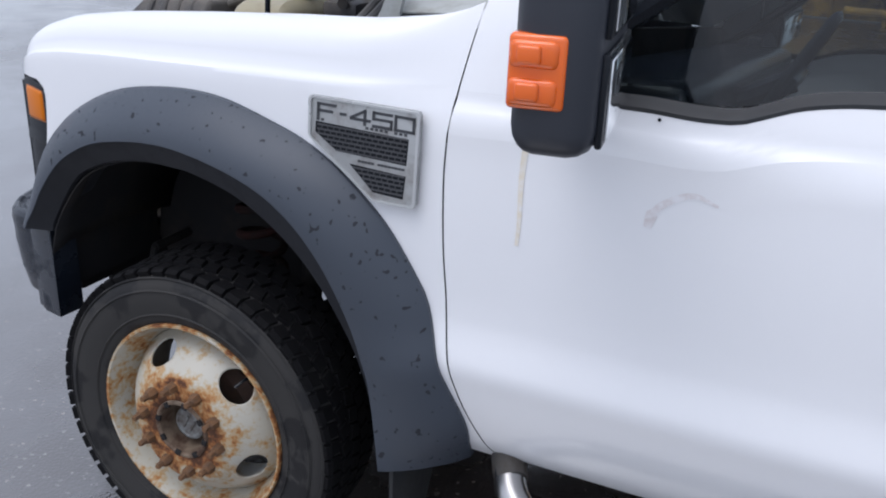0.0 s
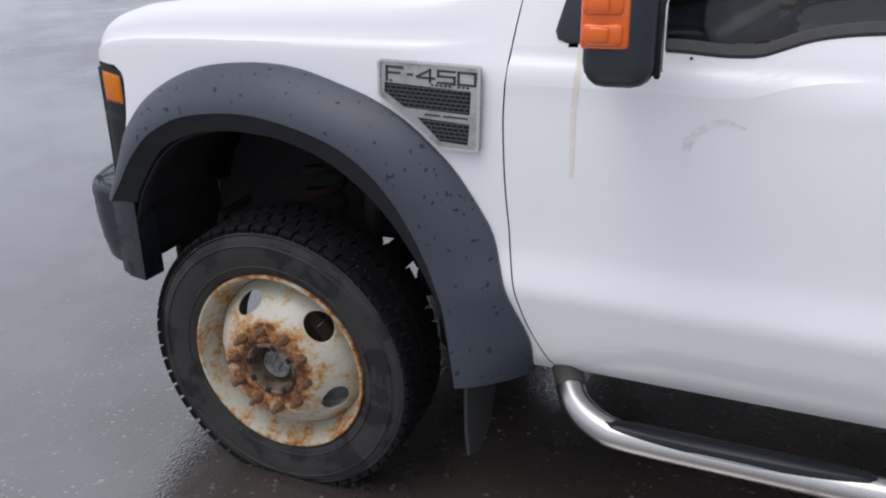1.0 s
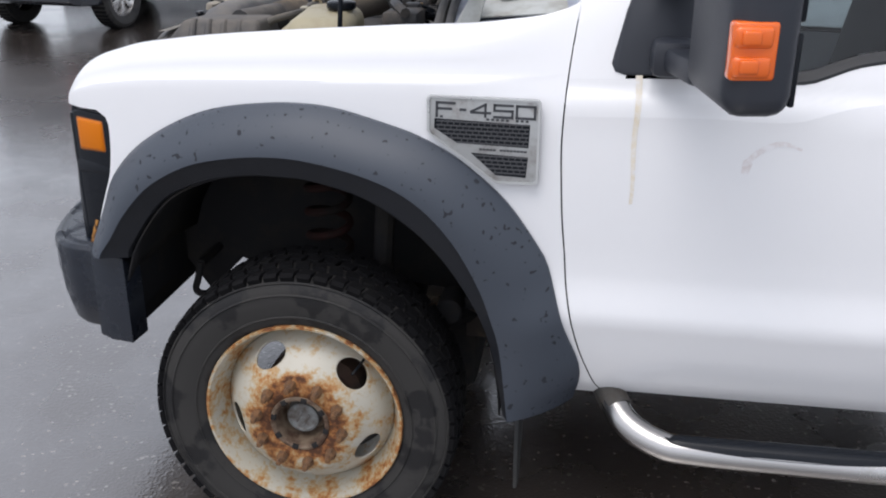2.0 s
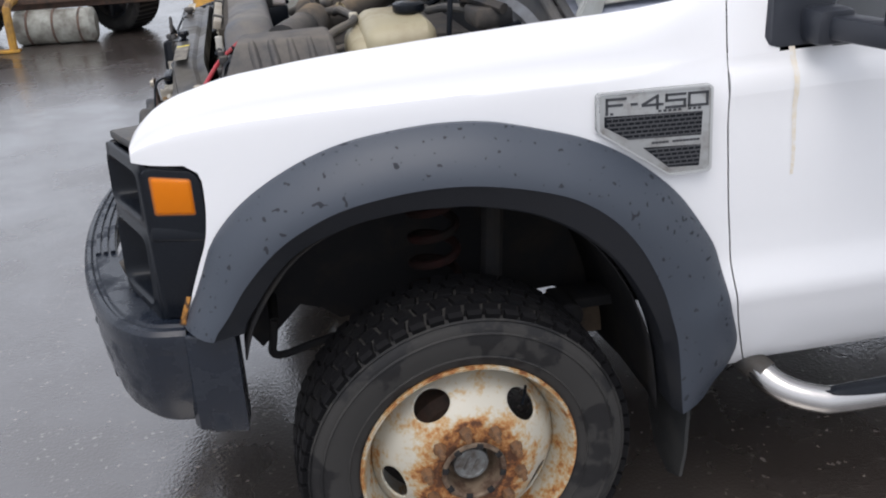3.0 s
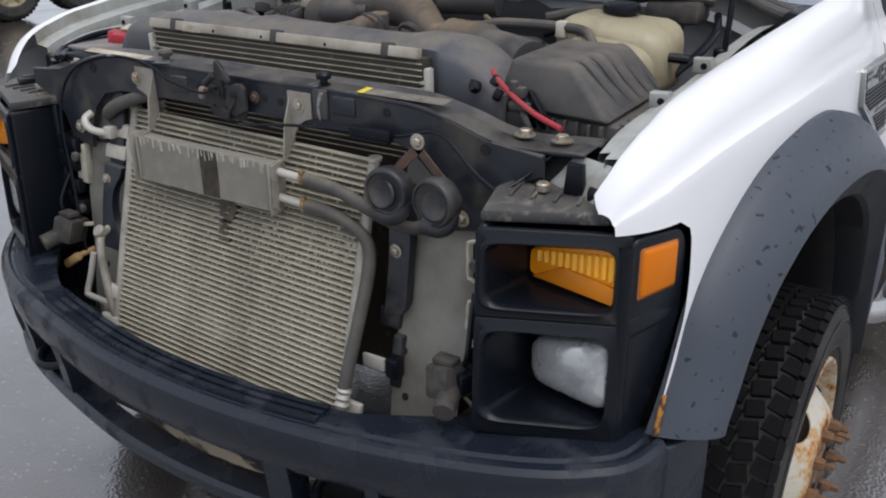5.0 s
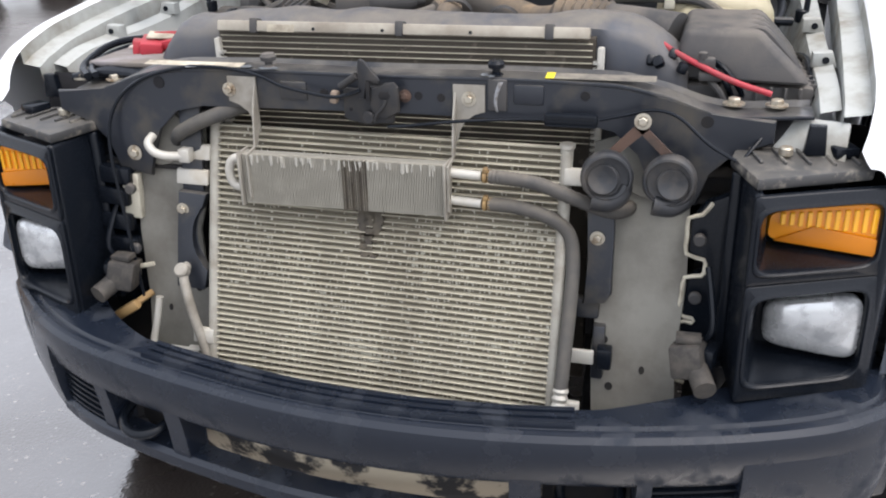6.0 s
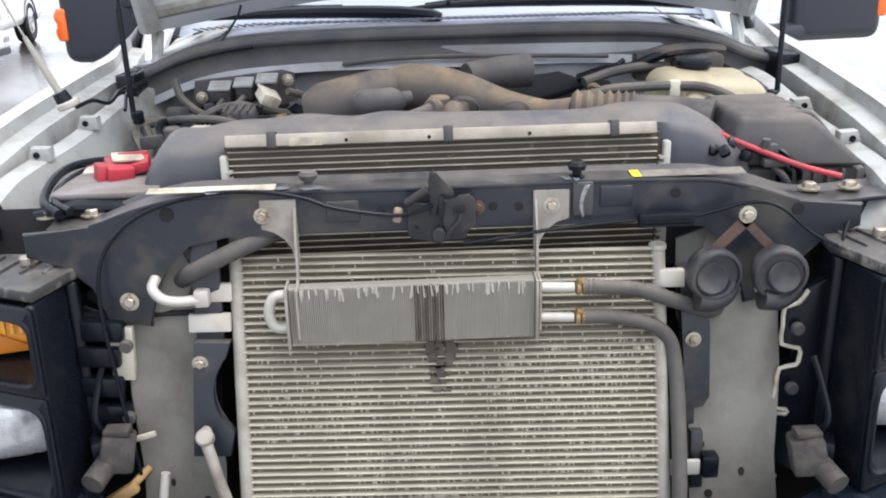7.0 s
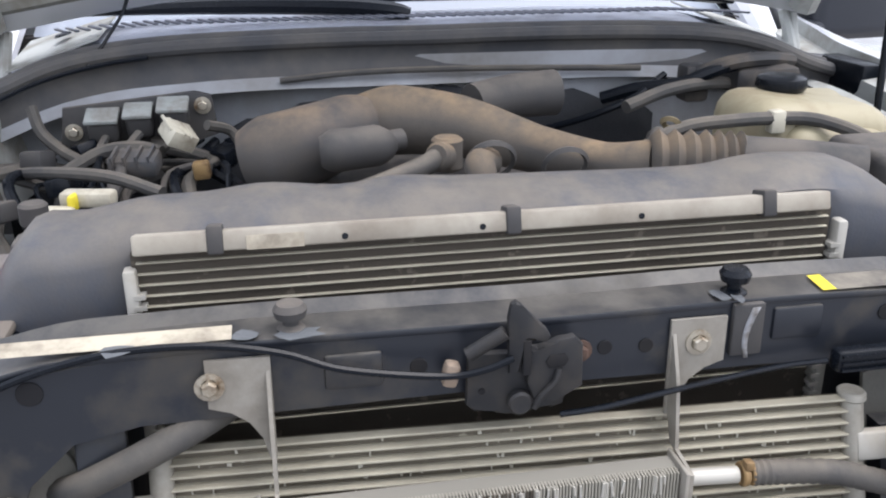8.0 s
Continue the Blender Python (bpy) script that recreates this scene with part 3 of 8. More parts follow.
def flare(b, under=False):
    n = 72
    o, m, i = curve_at([(-0.640, 0.80)] + ARCH[1:-2] + [(0.742, 0.54), (0.728, 0.44)], n), curve_at([(-0.572, 0.80)] + LIP[1:-2] + [(0.560, 0.44)], n), curve_at([(-0.497, 0.795)] + INNER[1:-2] + [(0.545, 0.44)], n)
    rows = []
    for k in range(n):
        (ox, oz), (mx, mz), (ix, iz) = o[k], m[k], i[k]
        oy = 0.781 + eased(ox, TAPER) if ox < 0.3 else side_y(ox, oz)
        if ox < 0:
            oy -= max(0.0, TIP_Z - oz) * 0.055
        ly = eased(mx, LIP_Y)
        row = [(ox, oy + 0.012, oz), (ox, oy - 0.010, oz)]
        for t, bul in ((0.12, 0.014), (0.3, 0.020), (0.5, 0.022), (0.7, 0.018), (0.88, 0.009)):
            row.append((ox + (mx - ox) * t, oy - 0.010 + (ly - oy + 0.010) * t - bul, oz + (mz - oz) * t))
        row.append((mx, ly, mz))
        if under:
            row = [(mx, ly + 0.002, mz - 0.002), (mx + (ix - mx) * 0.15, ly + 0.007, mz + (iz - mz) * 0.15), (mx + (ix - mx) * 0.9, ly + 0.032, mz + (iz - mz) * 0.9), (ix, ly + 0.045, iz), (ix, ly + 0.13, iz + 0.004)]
        else:
            row.append((mx + (ix - mx) * 0.05, ly + 0.006, mz + (iz - mz) * 0.05))
            row.append((mx + (ix - mx) * 0.02, ly + 0.05, mz + (iz - mz) * 0.02 + 0.006))
        rows.append([b.verts.new(q) for q in row])
    for a, c in zip(rows, rows[1:]):
        for j in range(len(a) - 1):
            b.faces.new((a[j], a[j + 1], c[j + 1], c[j]))
    b.faces.new(rows[0])
    b.faces.new(rows[-1][::-1])


flares = both("wheel_arch_trim", flare, FLARE, "slate grey plastic arch trim with rain drops", 28, body=True)
# the trim's underside: its shade is put into a darker plastic colour
both("arch_lip", lambda b: flare(b, True), mat("shaded_trim_plastic", (0.015, 0.017, 0.022), 0.6, spec=0.3, dirt=(0.022, 0.023, 0.026), dirt_at=0.6, dirt_scale=9), "return of the arch trim, darkened for its shade", 28, body=True)

# -- near door, and the far one --
SILL = [(0.72, 1.325), (0.92, 1.332), (1.05, 1.334), (1.167, 1.330), (1.224, 1.335), (1.266, 1.350), (1.308, 1.366), (1.38, 1.381), (1.449, 1.388), (1.8, 1.393), (2.4, 1.395)]


def door_sheet(b):
    def fn(u, v):
        zb = 0.485
        x_low = eased(0.9, SEAM)
        xr = 2.12
        # top edge follows the sill
        xg = 0.70 + (xr - 0.70) * u
        zt = eased(xg, SILL)
        z = zb + (zt - zb) * v
        x0 = eased(z, SEAM) + 0.002
        x = x0 + (xr - x0) * u
        return Vector((x, side_y(x, z), z))
    vs = sorted(set(lin(0, 0.22, 8) + lin(0.22, 0.46, 22) + lin(0.46, 0.6, 12) + lin(0.6, 0.9, 8) + lin(0.9, 1, 8)))
    sheet(b, fn, sorted(set(lin(0, 0.06, 5) + lin(0.06, 1, 46))), vs)


def door_front_edge(b):
    """The return of the door skin into the shut gap."""
    def fn(u, v):
        z = 0.485 + v * 0.85
        x = eased(z, SEAM) + 0.002
        return Vector((x - 0.0005 + 0.004 * u, side_y(x, z) + 0.03 * u, z))
    sheet(b, fn, [0, 1], lin(0, 1, 30))


def door_corner(b):
    """The skin in front of the mirror foot, up to the windscreen post."""
    def fn(u, v):
        z = 1.322 + 0.30 * v
        x0 = eased(min(z, 1.566), SEAM) + 0.002 + max(0.0, z - 1.566) * 1.2
        x1 = 0.80 + max(0.0, z - 1.33) * 0.50
        x = x0 + (x1 - x0) * u
        return Vector((x, side_y(x, min(z, 1.56)) + max(0.0, z - 1.56) * 0.4, z))
    sheet(b, fn, lin(0, 1, 8), lin(0, 1, 14))


def pillar(b):
    """Windscreen post and the scuttle corner over the wing, white."""
    tube(b, [(0.62, 0.93, 1.38), (0.76, 0.945, 1.50), (0.95, 0.955, 1.64), (1.20, 1.02, 1.83), (1.42, 1.08, 1.98)], [0.03, 0.045, 0.042, 0.038, 0.036], 10)


def seal_strip(b):
    def fn(u, v):
        x = 0.94 + 1.18 * u
        z = eased(x, SILL)
        return Vector((x, side_y(x, z) - 0.006 + 0.030 * v + (0.004 if v in (0, 1) else -0.004), z - 0.003 + 0.025 * v))
    sheet(b, fn, lin(0, 1, 50), [0, 0.3, 0.7, 1])


def door_glass(b):
    def fn(u, v):
        x = 0.80 + 1.30 * u
        z0 = eased(x, SILL) + 0.02
        z = z0 + (1.93 - z0) * v
        return Vector((max(x, 0.80 + (z - 1.36) * 1.15) if u < 0.5 else x, 0.868 + (z - 1.36) * 0.36, z))
    sheet(b, fn, lin(0, 1, 30), lin(0, 1, 8))


def window_frame(b):
    tube(b, [(0.80, 0.860, 1.375), (1.0, 0.905, 1.50), (1.28, 0.985, 1.74), (1.44, 1.045, 1.93), (1.7, 1.06, 1.955), (2.10, 1.065, 1.955)], 0.022, 8)
    tube(b, [(2.10, 1.065, 1.955), (2.11, 0.96, 1.66), (2.11, 0.87, 1.38)], 0.03, 8)


doors = []
for far in (False, True):
    b = bm_new()
    door_sheet(b)
    door_front_edge(b)
    door_corner(b)
    if far:
        mirror(b, CY)
    d = part("door", b, WHITE, truck, "" if far else "closed white door with scuff mark and rust streak", 40)
    doors.append(d)
    for nm, fnc, mt, lb in (("window_seal", seal_strip, mat("black_window_rubber", (0.012, 0.014, 0.017), 0.5, dirt=(0.035, 0.034, 0.034), dirt_at=0.62, dirt_scale=14), "grimy black rubber seal"), ("window_glass", door_glass, GLASS, "dark tinted side glass"), ("window_frame", window_frame, BLACK, "")):
        b = bm_new()
        fnc(b)
        if far:
            mirror(b, CY)
        o = part(nm, b, mt, d, lb)
        if nm == "window_glass":
            o.visible_shadow = False
both("windscreen_post", pillar, WHITE)


def rust_streak(b):
    z0 = 1.338
    def fn(u, v):
        z = z0 - 0.30 * v
        x = 0.834 + 0.002 * math.sin(v * 9) + (u - 0.5) * 0.016 * (1 - 0.5 * v)
        return Vector((x, side_y(x, z) - 0.0012, z))
    sheet(b, fn, [0, 1], lin(0, 1, 24))


SCUFF_ARC = [(1.090, 1.125), (1.098, 1.158), (1.128, 1.184), (1.168, 1.199), (1.212, 1.186)]


def scuff_arc(b):
    pts = smooth_path([(x, z, 0) for x, z in SCUFF_ARC], 6)
    n = len(pts)
    def fn(u, v):
        k = round(u * (n - 1))
        p, t = pts[k], (pts[min(k + 1, n - 1)] - pts[max(k - 1, 0)]).normalized()
        w = (0.013 if u < 0.25 else 0.007) * (0.4 + 0.6 * math.sin(math.pi * min(1, 0.1 + u * 0.95)))
        x, z = p.x - t.y * w * (v - 0.5) * 2, p.y + t.x * w * (v - 0.5) * 2
        return Vector((x, side_y(x, z) - 0.0012, z))
    sheet(b, fn, lin(0, 1, n), [0, 0.5, 1])


STREAK = mat("rust_streak", (0.72, 0.62, 0.43), 0.45, dirt=(0.79, 0.79, 0.79), dirt_at=0.46, dirt_scale=30, dirt_soft=0.2)
SCUFF = mat("grey_scuff", (0.62, 0.56, 0.55), 0.5, dirt=(0.79, 0.79, 0.81), dirt_at=0.44, dirt_scale=40, dirt_soft=0.15)
b = bm_new()
rust_streak(b)
part("stain", b, STREAK, doors[0], "pale rust streak")
b = bm_new()
scuff_arc(b)
part("scuff", b, SCUFF, doors[0], "faint arc-shaped scuff mark")
b = bm_new()
disc(b, (1.079, side_y(1.079, 1.322) - 0.0015, 1.322), (0, -1, 0), 0.0035, 0.002, 10)
part("paint_chip", b, BLACK, doors[0])

# -- cab shell: scuttle sides, roof, rear, floor, bulkhead --
b = bm_new()
box(b, (1.85, CY, 2.02), (1.0, 1.56, 0.06), bevel=0.03)
part("roof", b, WHITE, truck)
b = bm_new()
box(b, (2.2, CY, 1.25), (0.06, 2.0, 1.55), bevel=0.02)
part("cab_back", b, WHITE, truck)
b = bm_new()
box(b, (1.45, CY, 0.56), (1.5, 1.94, 0.10), bevel=0.02)
box(b, (0.77, CY, 1.0), (0.06, 1.8, 0.9))
part("cab_floor", b, UNDER, truck)
b = bm_new()
box(b, (0.95, CY, 1.30), (0.34, 1.84, 0.16), bevel=0.05, seg=4)
part("dashboard", b, BLACK, truck, "dark dashboard")
for y in (1.42, 2.28):
    b = bm_new()
    box(b, (1.72, y, 1.05), (0.52, 0.52, 0.18), bevel=0.06, seg=3)
    box(b, (1.98, y, 1.42), (0.16, 0.50, 0.72), (0, 12, 0), bevel=0.06, seg=3)
    box(b, (2.06, y, 1.84), (0.10, 0.26, 0.18), (0, 12, 0), bevel=0.04, seg=3)
    part("seat", b, mat("grey_seat_cloth", (0.10, 0.10, 0.105), 0.9, grain=0.4), truck, "dark grey cloth seat")
b = bm_new()
lathe(b, [(0.185, 0), (0.197, 0.012), (0.185, 0.024), (0.173, 0.012)], pose(1.25, 1.42, 1.36, 0, -62, 0), 28, close=True)
tube(b, [(1.25, 1.42, 1.36), (1.08, 1.42, 1.27)], 0.03, 8, 1)
box(b, (1.25, 1.42, 1.36), (0.03, 0.34, 0.05), (0, -62 + 90, 0), bevel=0.01)
part("steering_wheel", b, BLACK, truck)

# windscreen and what is below it
b = bm_new()
def screen(u, v):
    y = -0.82 + 1.64 * u
    x = 0.60 + 0.16 * (abs(y) / 0.82) ** 2 + 0.80 * v
    return Vector((x, CY + y * (1 - 0.06 * v), 1.475 - 0.03 * (abs(y) / 0.82) ** 2 + 0.53 * v))
sheet(b, screen, lin(0, 1, 26), lin(0, 1, 10))
ws = part("windscreen", b, SCREEN, truck, "wet windscreen, reflected sky partly put into its pale colour")
ws.visible_shadow = False

# bed behind the cab and rear wheels close the truck off behind the view
b = bm_new()
box(b, (3.9, CY, 0.95), (3.2, 2.3, 0.14), bevel=0.02)
box(b, (2.42, CY, 1.5), (0.08, 2.2, 1.0), bevel=0.02)
part("flat_bed", b, BEAM, truck, "dark steel flat bed")

# -- wheels --
HZ = 0.39


def wheel(cy_face, far):
    """Front wheel whose rim lip stands at y = cy_face; the far one is its mirror image."""
    def put(name, build, material, parent, label="", smooth=35.0, solid=0.0):
        b = bm_new()
        build(b)
        if far:
            mirror(b, CY)
        return part(name, b, material, parent, label, smooth, solid)

    axis = Matrix.Translation((0, cy_face, HZ)) @ Matrix.Rotation(radians(-90), 4, "X")

    def carcass(b):
        prof = [(0.272, 0.012), (0.285, 0.0), (0.305, -0.006), (0.330, -0.012), (0.352, -0.014), (0.372, -0.008), (0.386, 0.004), (0.393, 0.016), (0.396, 0.03),
                (0.398, 0.11), (0.396, 0.19), (0.388, 0.212), (0.36, 0.23), (0.32, 0.232), (0.272, 0.21)]
        prof = [(0.272 + (r - 0.272) * 1.175, h) for r, h in prof]
        lathe(b, prof, axis, 96)
        for v in b.verts:
            if v.co.z < 0.001:
                v.co.z = 0.001

    tyre = put("tyre", carcass, RUBBER, wheels[far], "dusty worn black tyre")

    for r, h in ((0.372, -0.0155), (0.306, -0.0068), (0.402, -0.003)):
        def ring(b):
            lathe(b, [(r - 0.004, h + 0.002), (r, h - 0.002), (r + 0.004, h + 0.002)], axis, 80)
            for v in b.verts:
                v.co.z = max(v.co.z, 0.001)
        put("sidewall_ring", ring, RUBBER, tyre)

    def tread(b):
        n = 58
        for k in range(n):
            a = 2 * math.pi * k / n
            for row, (h, w, la, shift, lift) in enumerate(((0.026, 0.047, 0.0445, 0.0, 0.401), (0.070, 0.044, 0.0435, 0.5, 0.406), (0.113, 0.043, 0.0435, 0.0, 0.407), (0.156, 0.044, 0.0435, 0.5, 0.406), (0.198, 0.047, 0.0445, 0.0, 0.401))):
                ang = a + shift * 2 * math.pi / n
                m = axis @ Matrix.Rotation(ang, 4, "Z") @ Matrix.Translation((lift + 0.013, 0, h)) @ Matrix.Rotation(radians(14 if row % 2 else -14), 4, "X")
                vs = [bb for bb in box(b, (0, 0, 0), (0.020, la * 0.92, w * 0.92))]
                # chamfered block
                for v in vs:
                    if v.co.x > 0:
                        v.co.y *= 0.86
                        v.co.z *= 0.88
                bmesh.ops.transform(b, matrix=m, verts=vs)
            # shoulder lug that runs over onto the sidewall
            m = axis @ Matrix.Rotation(a, 4, "Z") @ Matrix.Translation((0.406, 0, 0.008)) @ Matrix.Rotation(radians(24), 4, "Y")
            vs = box(b, (0, 0, 0), (0.036, 0.034, 0.016))
            bmesh.ops.transform(b, matrix=m, verts=vs)
        for v in b.verts:
            if v.co.z < 0.0005:
                v.co.z = 0.0005

    put("tread", tread, TREAD, tyre, "wet chunky all-terrain tread", 20)

    holes = [radians(a) for a in (117, 45, -27, -99, -171)]
    hr, rad_len, tan_len = 0.192, 0.026, 0.047

    def dish(b):
        prof = [(0.236, 0.084), (0.231, 0.080), (0.226, 0.072), (0.221, 0.062), (0.215, 0.050), (0.208, 0.039), (0.200, 0.029), (0.192, 0.020), (0.184, 0.012), (0.176, 0.004), (0.168, -0.004), (0.160, -0.0115), (0.153, -0.0175), (0.147, -0.0215), (0.140, -0.0245), (0.130, -0.026), (0.10, -0.026), (0.078, -0.026)]
        height = lambda r: float(np.interp(r, [q[0] for q in prof[::-1]], [q[1] for q in prof[::-1]]))
        side, seg = 12, 60
        r0, r1 = 0.150, 0.227
        m = axis @ Matrix.Diagonal((1, -1, 1, 1)) @ Matrix.Rotation(holes[0], 4, "Z")
        at = lambda r, a: b.verts.new(m @ Vector((r * math.cos(a), r * math.sin(a), height(r))))
        # plain rings inside and outside the ring of openings
        for rs in ([0.236, 0.230, r1], [r0, 0.146, 0.138, 0.128, 0.10, 0.078]):
            rows = [[at(r, 2 * math.pi * (j + 0.5 * side) / seg) for j in range(seg)] for r in rs]
            for p, q in zip(rows, rows[1:]):
                for j in range(seg):
                    b.faces.new((p[j], p[(j + 1) % seg], q[(j + 1) % seg], q[j]))
        # five sectors, each a web round its oval opening
        half = math.pi / 5
        edge = [(-half + 2 * half * k / side, r1) for k in range(side)] + [(half, r1 + (r0 - r1) * k / 8) for k in range(8)]
        edge += [(half - 2 * half * k / side, r0) for k in range(side)] + [(-half, r0 + (r1 - r0) * k / 8) for k in range(8)]
        for s in range(5):
            c = 2 * math.pi * s / 5
            loops = []
            for t in (0.0, 0.06, 0.2, 0.4, 0.6, 0.8, 1.0):
                loop = []
                for a, r in edge:
                    g = math.atan2((r - hr) / rad_len, a * hr / tan_len)
                    ea, er = tan_len * math.cos(g) / hr, hr + rad_len * math.sin(g)
                    v = at(er + (r - er) * t, c + ea + (a - ea) * t)
                    loop.append(v)
                loops.append(loop)
            n = len(edge)
            for p, q in zip(loops, loops[1:]):
                for j in range(n):
                    b.faces.new((p[j], p[(j + 1) % n], q[(j + 1) % n], q[j]))
        bmesh.ops.remove_doubles(b, verts=b.verts, dist=0.0004)

    rim = put("wheel_disc", dish, RIM, wheels[far], "cream steel disc stained with orange rust", 50, 0.006)

    def barrel(b):
        lathe(b, [(0.268, 0.028), (0.277, 0.012), (0.279, 0.0), (0.276, -0.005), (0.270, -0.004), (0.266, 0.004), (0.258, 0.026), (0.252, 0.045), (0.246, 0.066), (0.240, 0.084), (0.232, 0.10), (0.230, 0.19), (0.262, 0.20)], axis, 96)

    put("rim", barrel, RIM, wheels[far], "rust-edged cream steel rim", 50)

    def hub(b):
        lathe(b, [(0.083, -0.020), (0.083, -0.033), (0.080, -0.037), (0.074, -0.038), (0.070, -0.034), (0.068, -0.015), (0.065, 0.020), (0.060, 0.034), (0.040, 0.035)], axis, 40)

    put("hub_ring", hub, mat("rusty_hub_steel", (0.20, 0.15, 0.105), 0.7, 0.2, dirt=(0.075, 0.04, 0.025), dirt_at=0.52, dirt_scale=22, grain=0.3), rim, "brown rusted hub ring")

    def notch(b):
        vs = box(b, (0.074, 0, -0.0355), (0.015, 0.017, 0.008), bevel=0.002)
        bmesh.ops.transform(b, matrix=axis @ Matrix.Rotation(radians(12), 4, "Z"), verts=vs)

    c = Vector((0, CY * 2 - cy_face if far else cy_face, HZ))
    cut = put("ring_notch", notch, UNDER, rim)
    for k in range(1, 8):
        again(cut, Matrix.Translation(c) @ Matrix.Rotation(2 * math.pi * k / 8, 4, "Y") @ Matrix.Translation(-c))

    def cap(b):
        lathe(b, [(0.050, 0.035), (0.047, 0.028), (0.046, 0.002), (0.043, -0.004), (0.036, -0.006), (0.034, -0.004), (0, -0.004)], axis, 32)
        for dx in (-0.011, 0.011):
            vs = box(b, (0, 0, 0), (0.007, 0.040, 0.005), bevel=0.002)
            bmesh.ops.transform(b, matrix=axis @ Matrix.Rotation(radians(28), 4, "Z") @ Matrix.Translation((dx, 0, -0.0055)), verts=vs)

    put("hub_cap", cap, mat("grey_hub_cap", (0.22, 0.23, 0.23), 0.5, 0.4, dirt=(0.12, 0.10, 0.085), dirt_at=0.55, dirt_scale=30), rim, "grey locking hub cap")
    nut_m = mat("rusted_nut", (0.115, 0.068, 0.042), 0.75, 0.2, dirt=(0.20, 0.10, 0.042), dirt_at=0.52, dirt_scale=60, grain=0.4)

    def nut(b):
        m = axis @ Matrix.Rotation(radians(9), 4, "Z") @ Matrix.Translation((0.1195, 0, -0.029))
        lathe(b, [(0, -0.046), (0.0065, -0.046), (0.0085, -0.042), (0.0085, -0.027), (0.0125, -0.025), (0.0155, -0.018), (0.0165, -0.002), (0.0165, 0.003)], m, 6)
        lathe(b, [(0.0165, -0.002), (0.0205, 0.0), (0.0205, 0.004), (0.010, 0.004)], m, 16)

    first = put("wheel_nut", nut, nut_m, rim, "", 30)
    for k in range(1, 10):
        again(first, Matrix.Translation(c) @ Matrix.Rotation(2 * math.pi * k / 10 + 0.0, 4, "Y") @ Matrix.Translation(-c))

    def valve(b):
        m = axis @ Matrix.Rotation(radians(-45), 4, "Z")
        tube(b, [m @ Vector((0.228, 0, 0.06)), m @ Vector((0.214, 0, 0.034)), m @ Vector((0.196, 0, 0.012))], 0.004, 8, 3)

    put("valve", valve, BLACK, rim)


wheels = {}
for far in (False, True):
    b = bm_new()
    disc(b, (0, 0.80 if not far else 2 * CY - 0.92, HZ), (0, 1, 0), 0.15, 0.12, 24)
    wheels[far] = part("wheel", b, RUSTY, truck, "front wheel with rusty ten-nut steel rim")
    wheel(0.720, far)

# rear wheels, far behind the view
for far in (False, True):
    b = bm_new()
    lathe(b, [(0.0, 0.05), (0.15, 0.05), (0.26, 0.0), (0.33, -0.01), (0.40, 0.03), (0.40, 0.22), (0.33, 0.25), (0, 0.25)], Matrix.Translation((3.6, 0.80, 0.405)) @ Matrix.Rotation(radians(-90), 4, "X"), 40)
    if far:
        mirror(b, CY)
    part("rear_wheel", b, RUBBER, truck)

# -- wheel housing, springs and what hangs under the truck --


def liner(b):
    n = 40
    arc = curve_at([(x * 0.98, z + 0.0) for x, z in INNER], n)
    rows = []
    for x, z in arc:
        rows.append([b.verts.new((x, y, z + dz)) for y, dz in ((0.80, 0.0), (0.86, 0.02), (1.05, 0.025), (1.28, 0.0))])
    for p, q in zip(rows, rows[1:]):
        for j in range(3):
            b.faces.new((p[j], p[j + 1], q[j + 1], q[j]))


both("wheel_housing", liner, UNDER, "black wheel housing", 40, 0.004)


def inner_wall(b):
    prism(b, [(-0.56, 0.62), (-0.53, 0.82), (-0.40, 1.0), (-0.22, 1.075), (0, 1.09), (0.24, 1.06), (0.40, 0.96), (0.50, 0.84), (0.60, 0.47), (0.50, 0.51), (0.40, 0.565), (0.30, 0.560), (0.12, 0.585), (0.04, 0.585), (-0.1, 0.57), (-0.25, 0.56), (-0.30, 0.60), (-0.36, 0.620), (-0.42, 0.56), (-0.48, 0.50)], 0.02, Matrix.Translation((0, 1.285, 0)) @ XZ)


both("inner_wheel_wall", inner_wall, UNDER)
# added black shelf, keeps sky light from the open bay out of the arch
both("splash_shelf", lambda b: box(b, (-0.49, 1.14, 1.10), (0.20, 0.34, 0.010), bevel=0.003), UNDER)
both("splash_panel", lambda b: box(b, (-0.545, 1.08, 0.865), (0.012, 0.34, 0.54), bevel=0.003), UNDER)


def spring(b):
    pts = [(0.0 + 0.060 * math.cos(t), 1.06 + 0.060 * math.sin(t), 0.62 + 0.36 * t / (2 * math.pi * 5)) for t in lin(0, 2 * math.pi * 5, 81)]
    tube(b, pts, 0.012, 8, 1)


both("coil_spring", spring, mat("faded_red_spring", (0.026, 0.011, 0.010), 0.85, spec=0.1, dirt=(0.014, 0.012, 0.011), dirt_at=0.5, dirt_scale=12), "grimy dark red coil spring")


def damper(b):
    tube(b, [(0.14, 1.06, 0.45), (0.17, 1.08, 1.0)], 0.03, 10, 1)


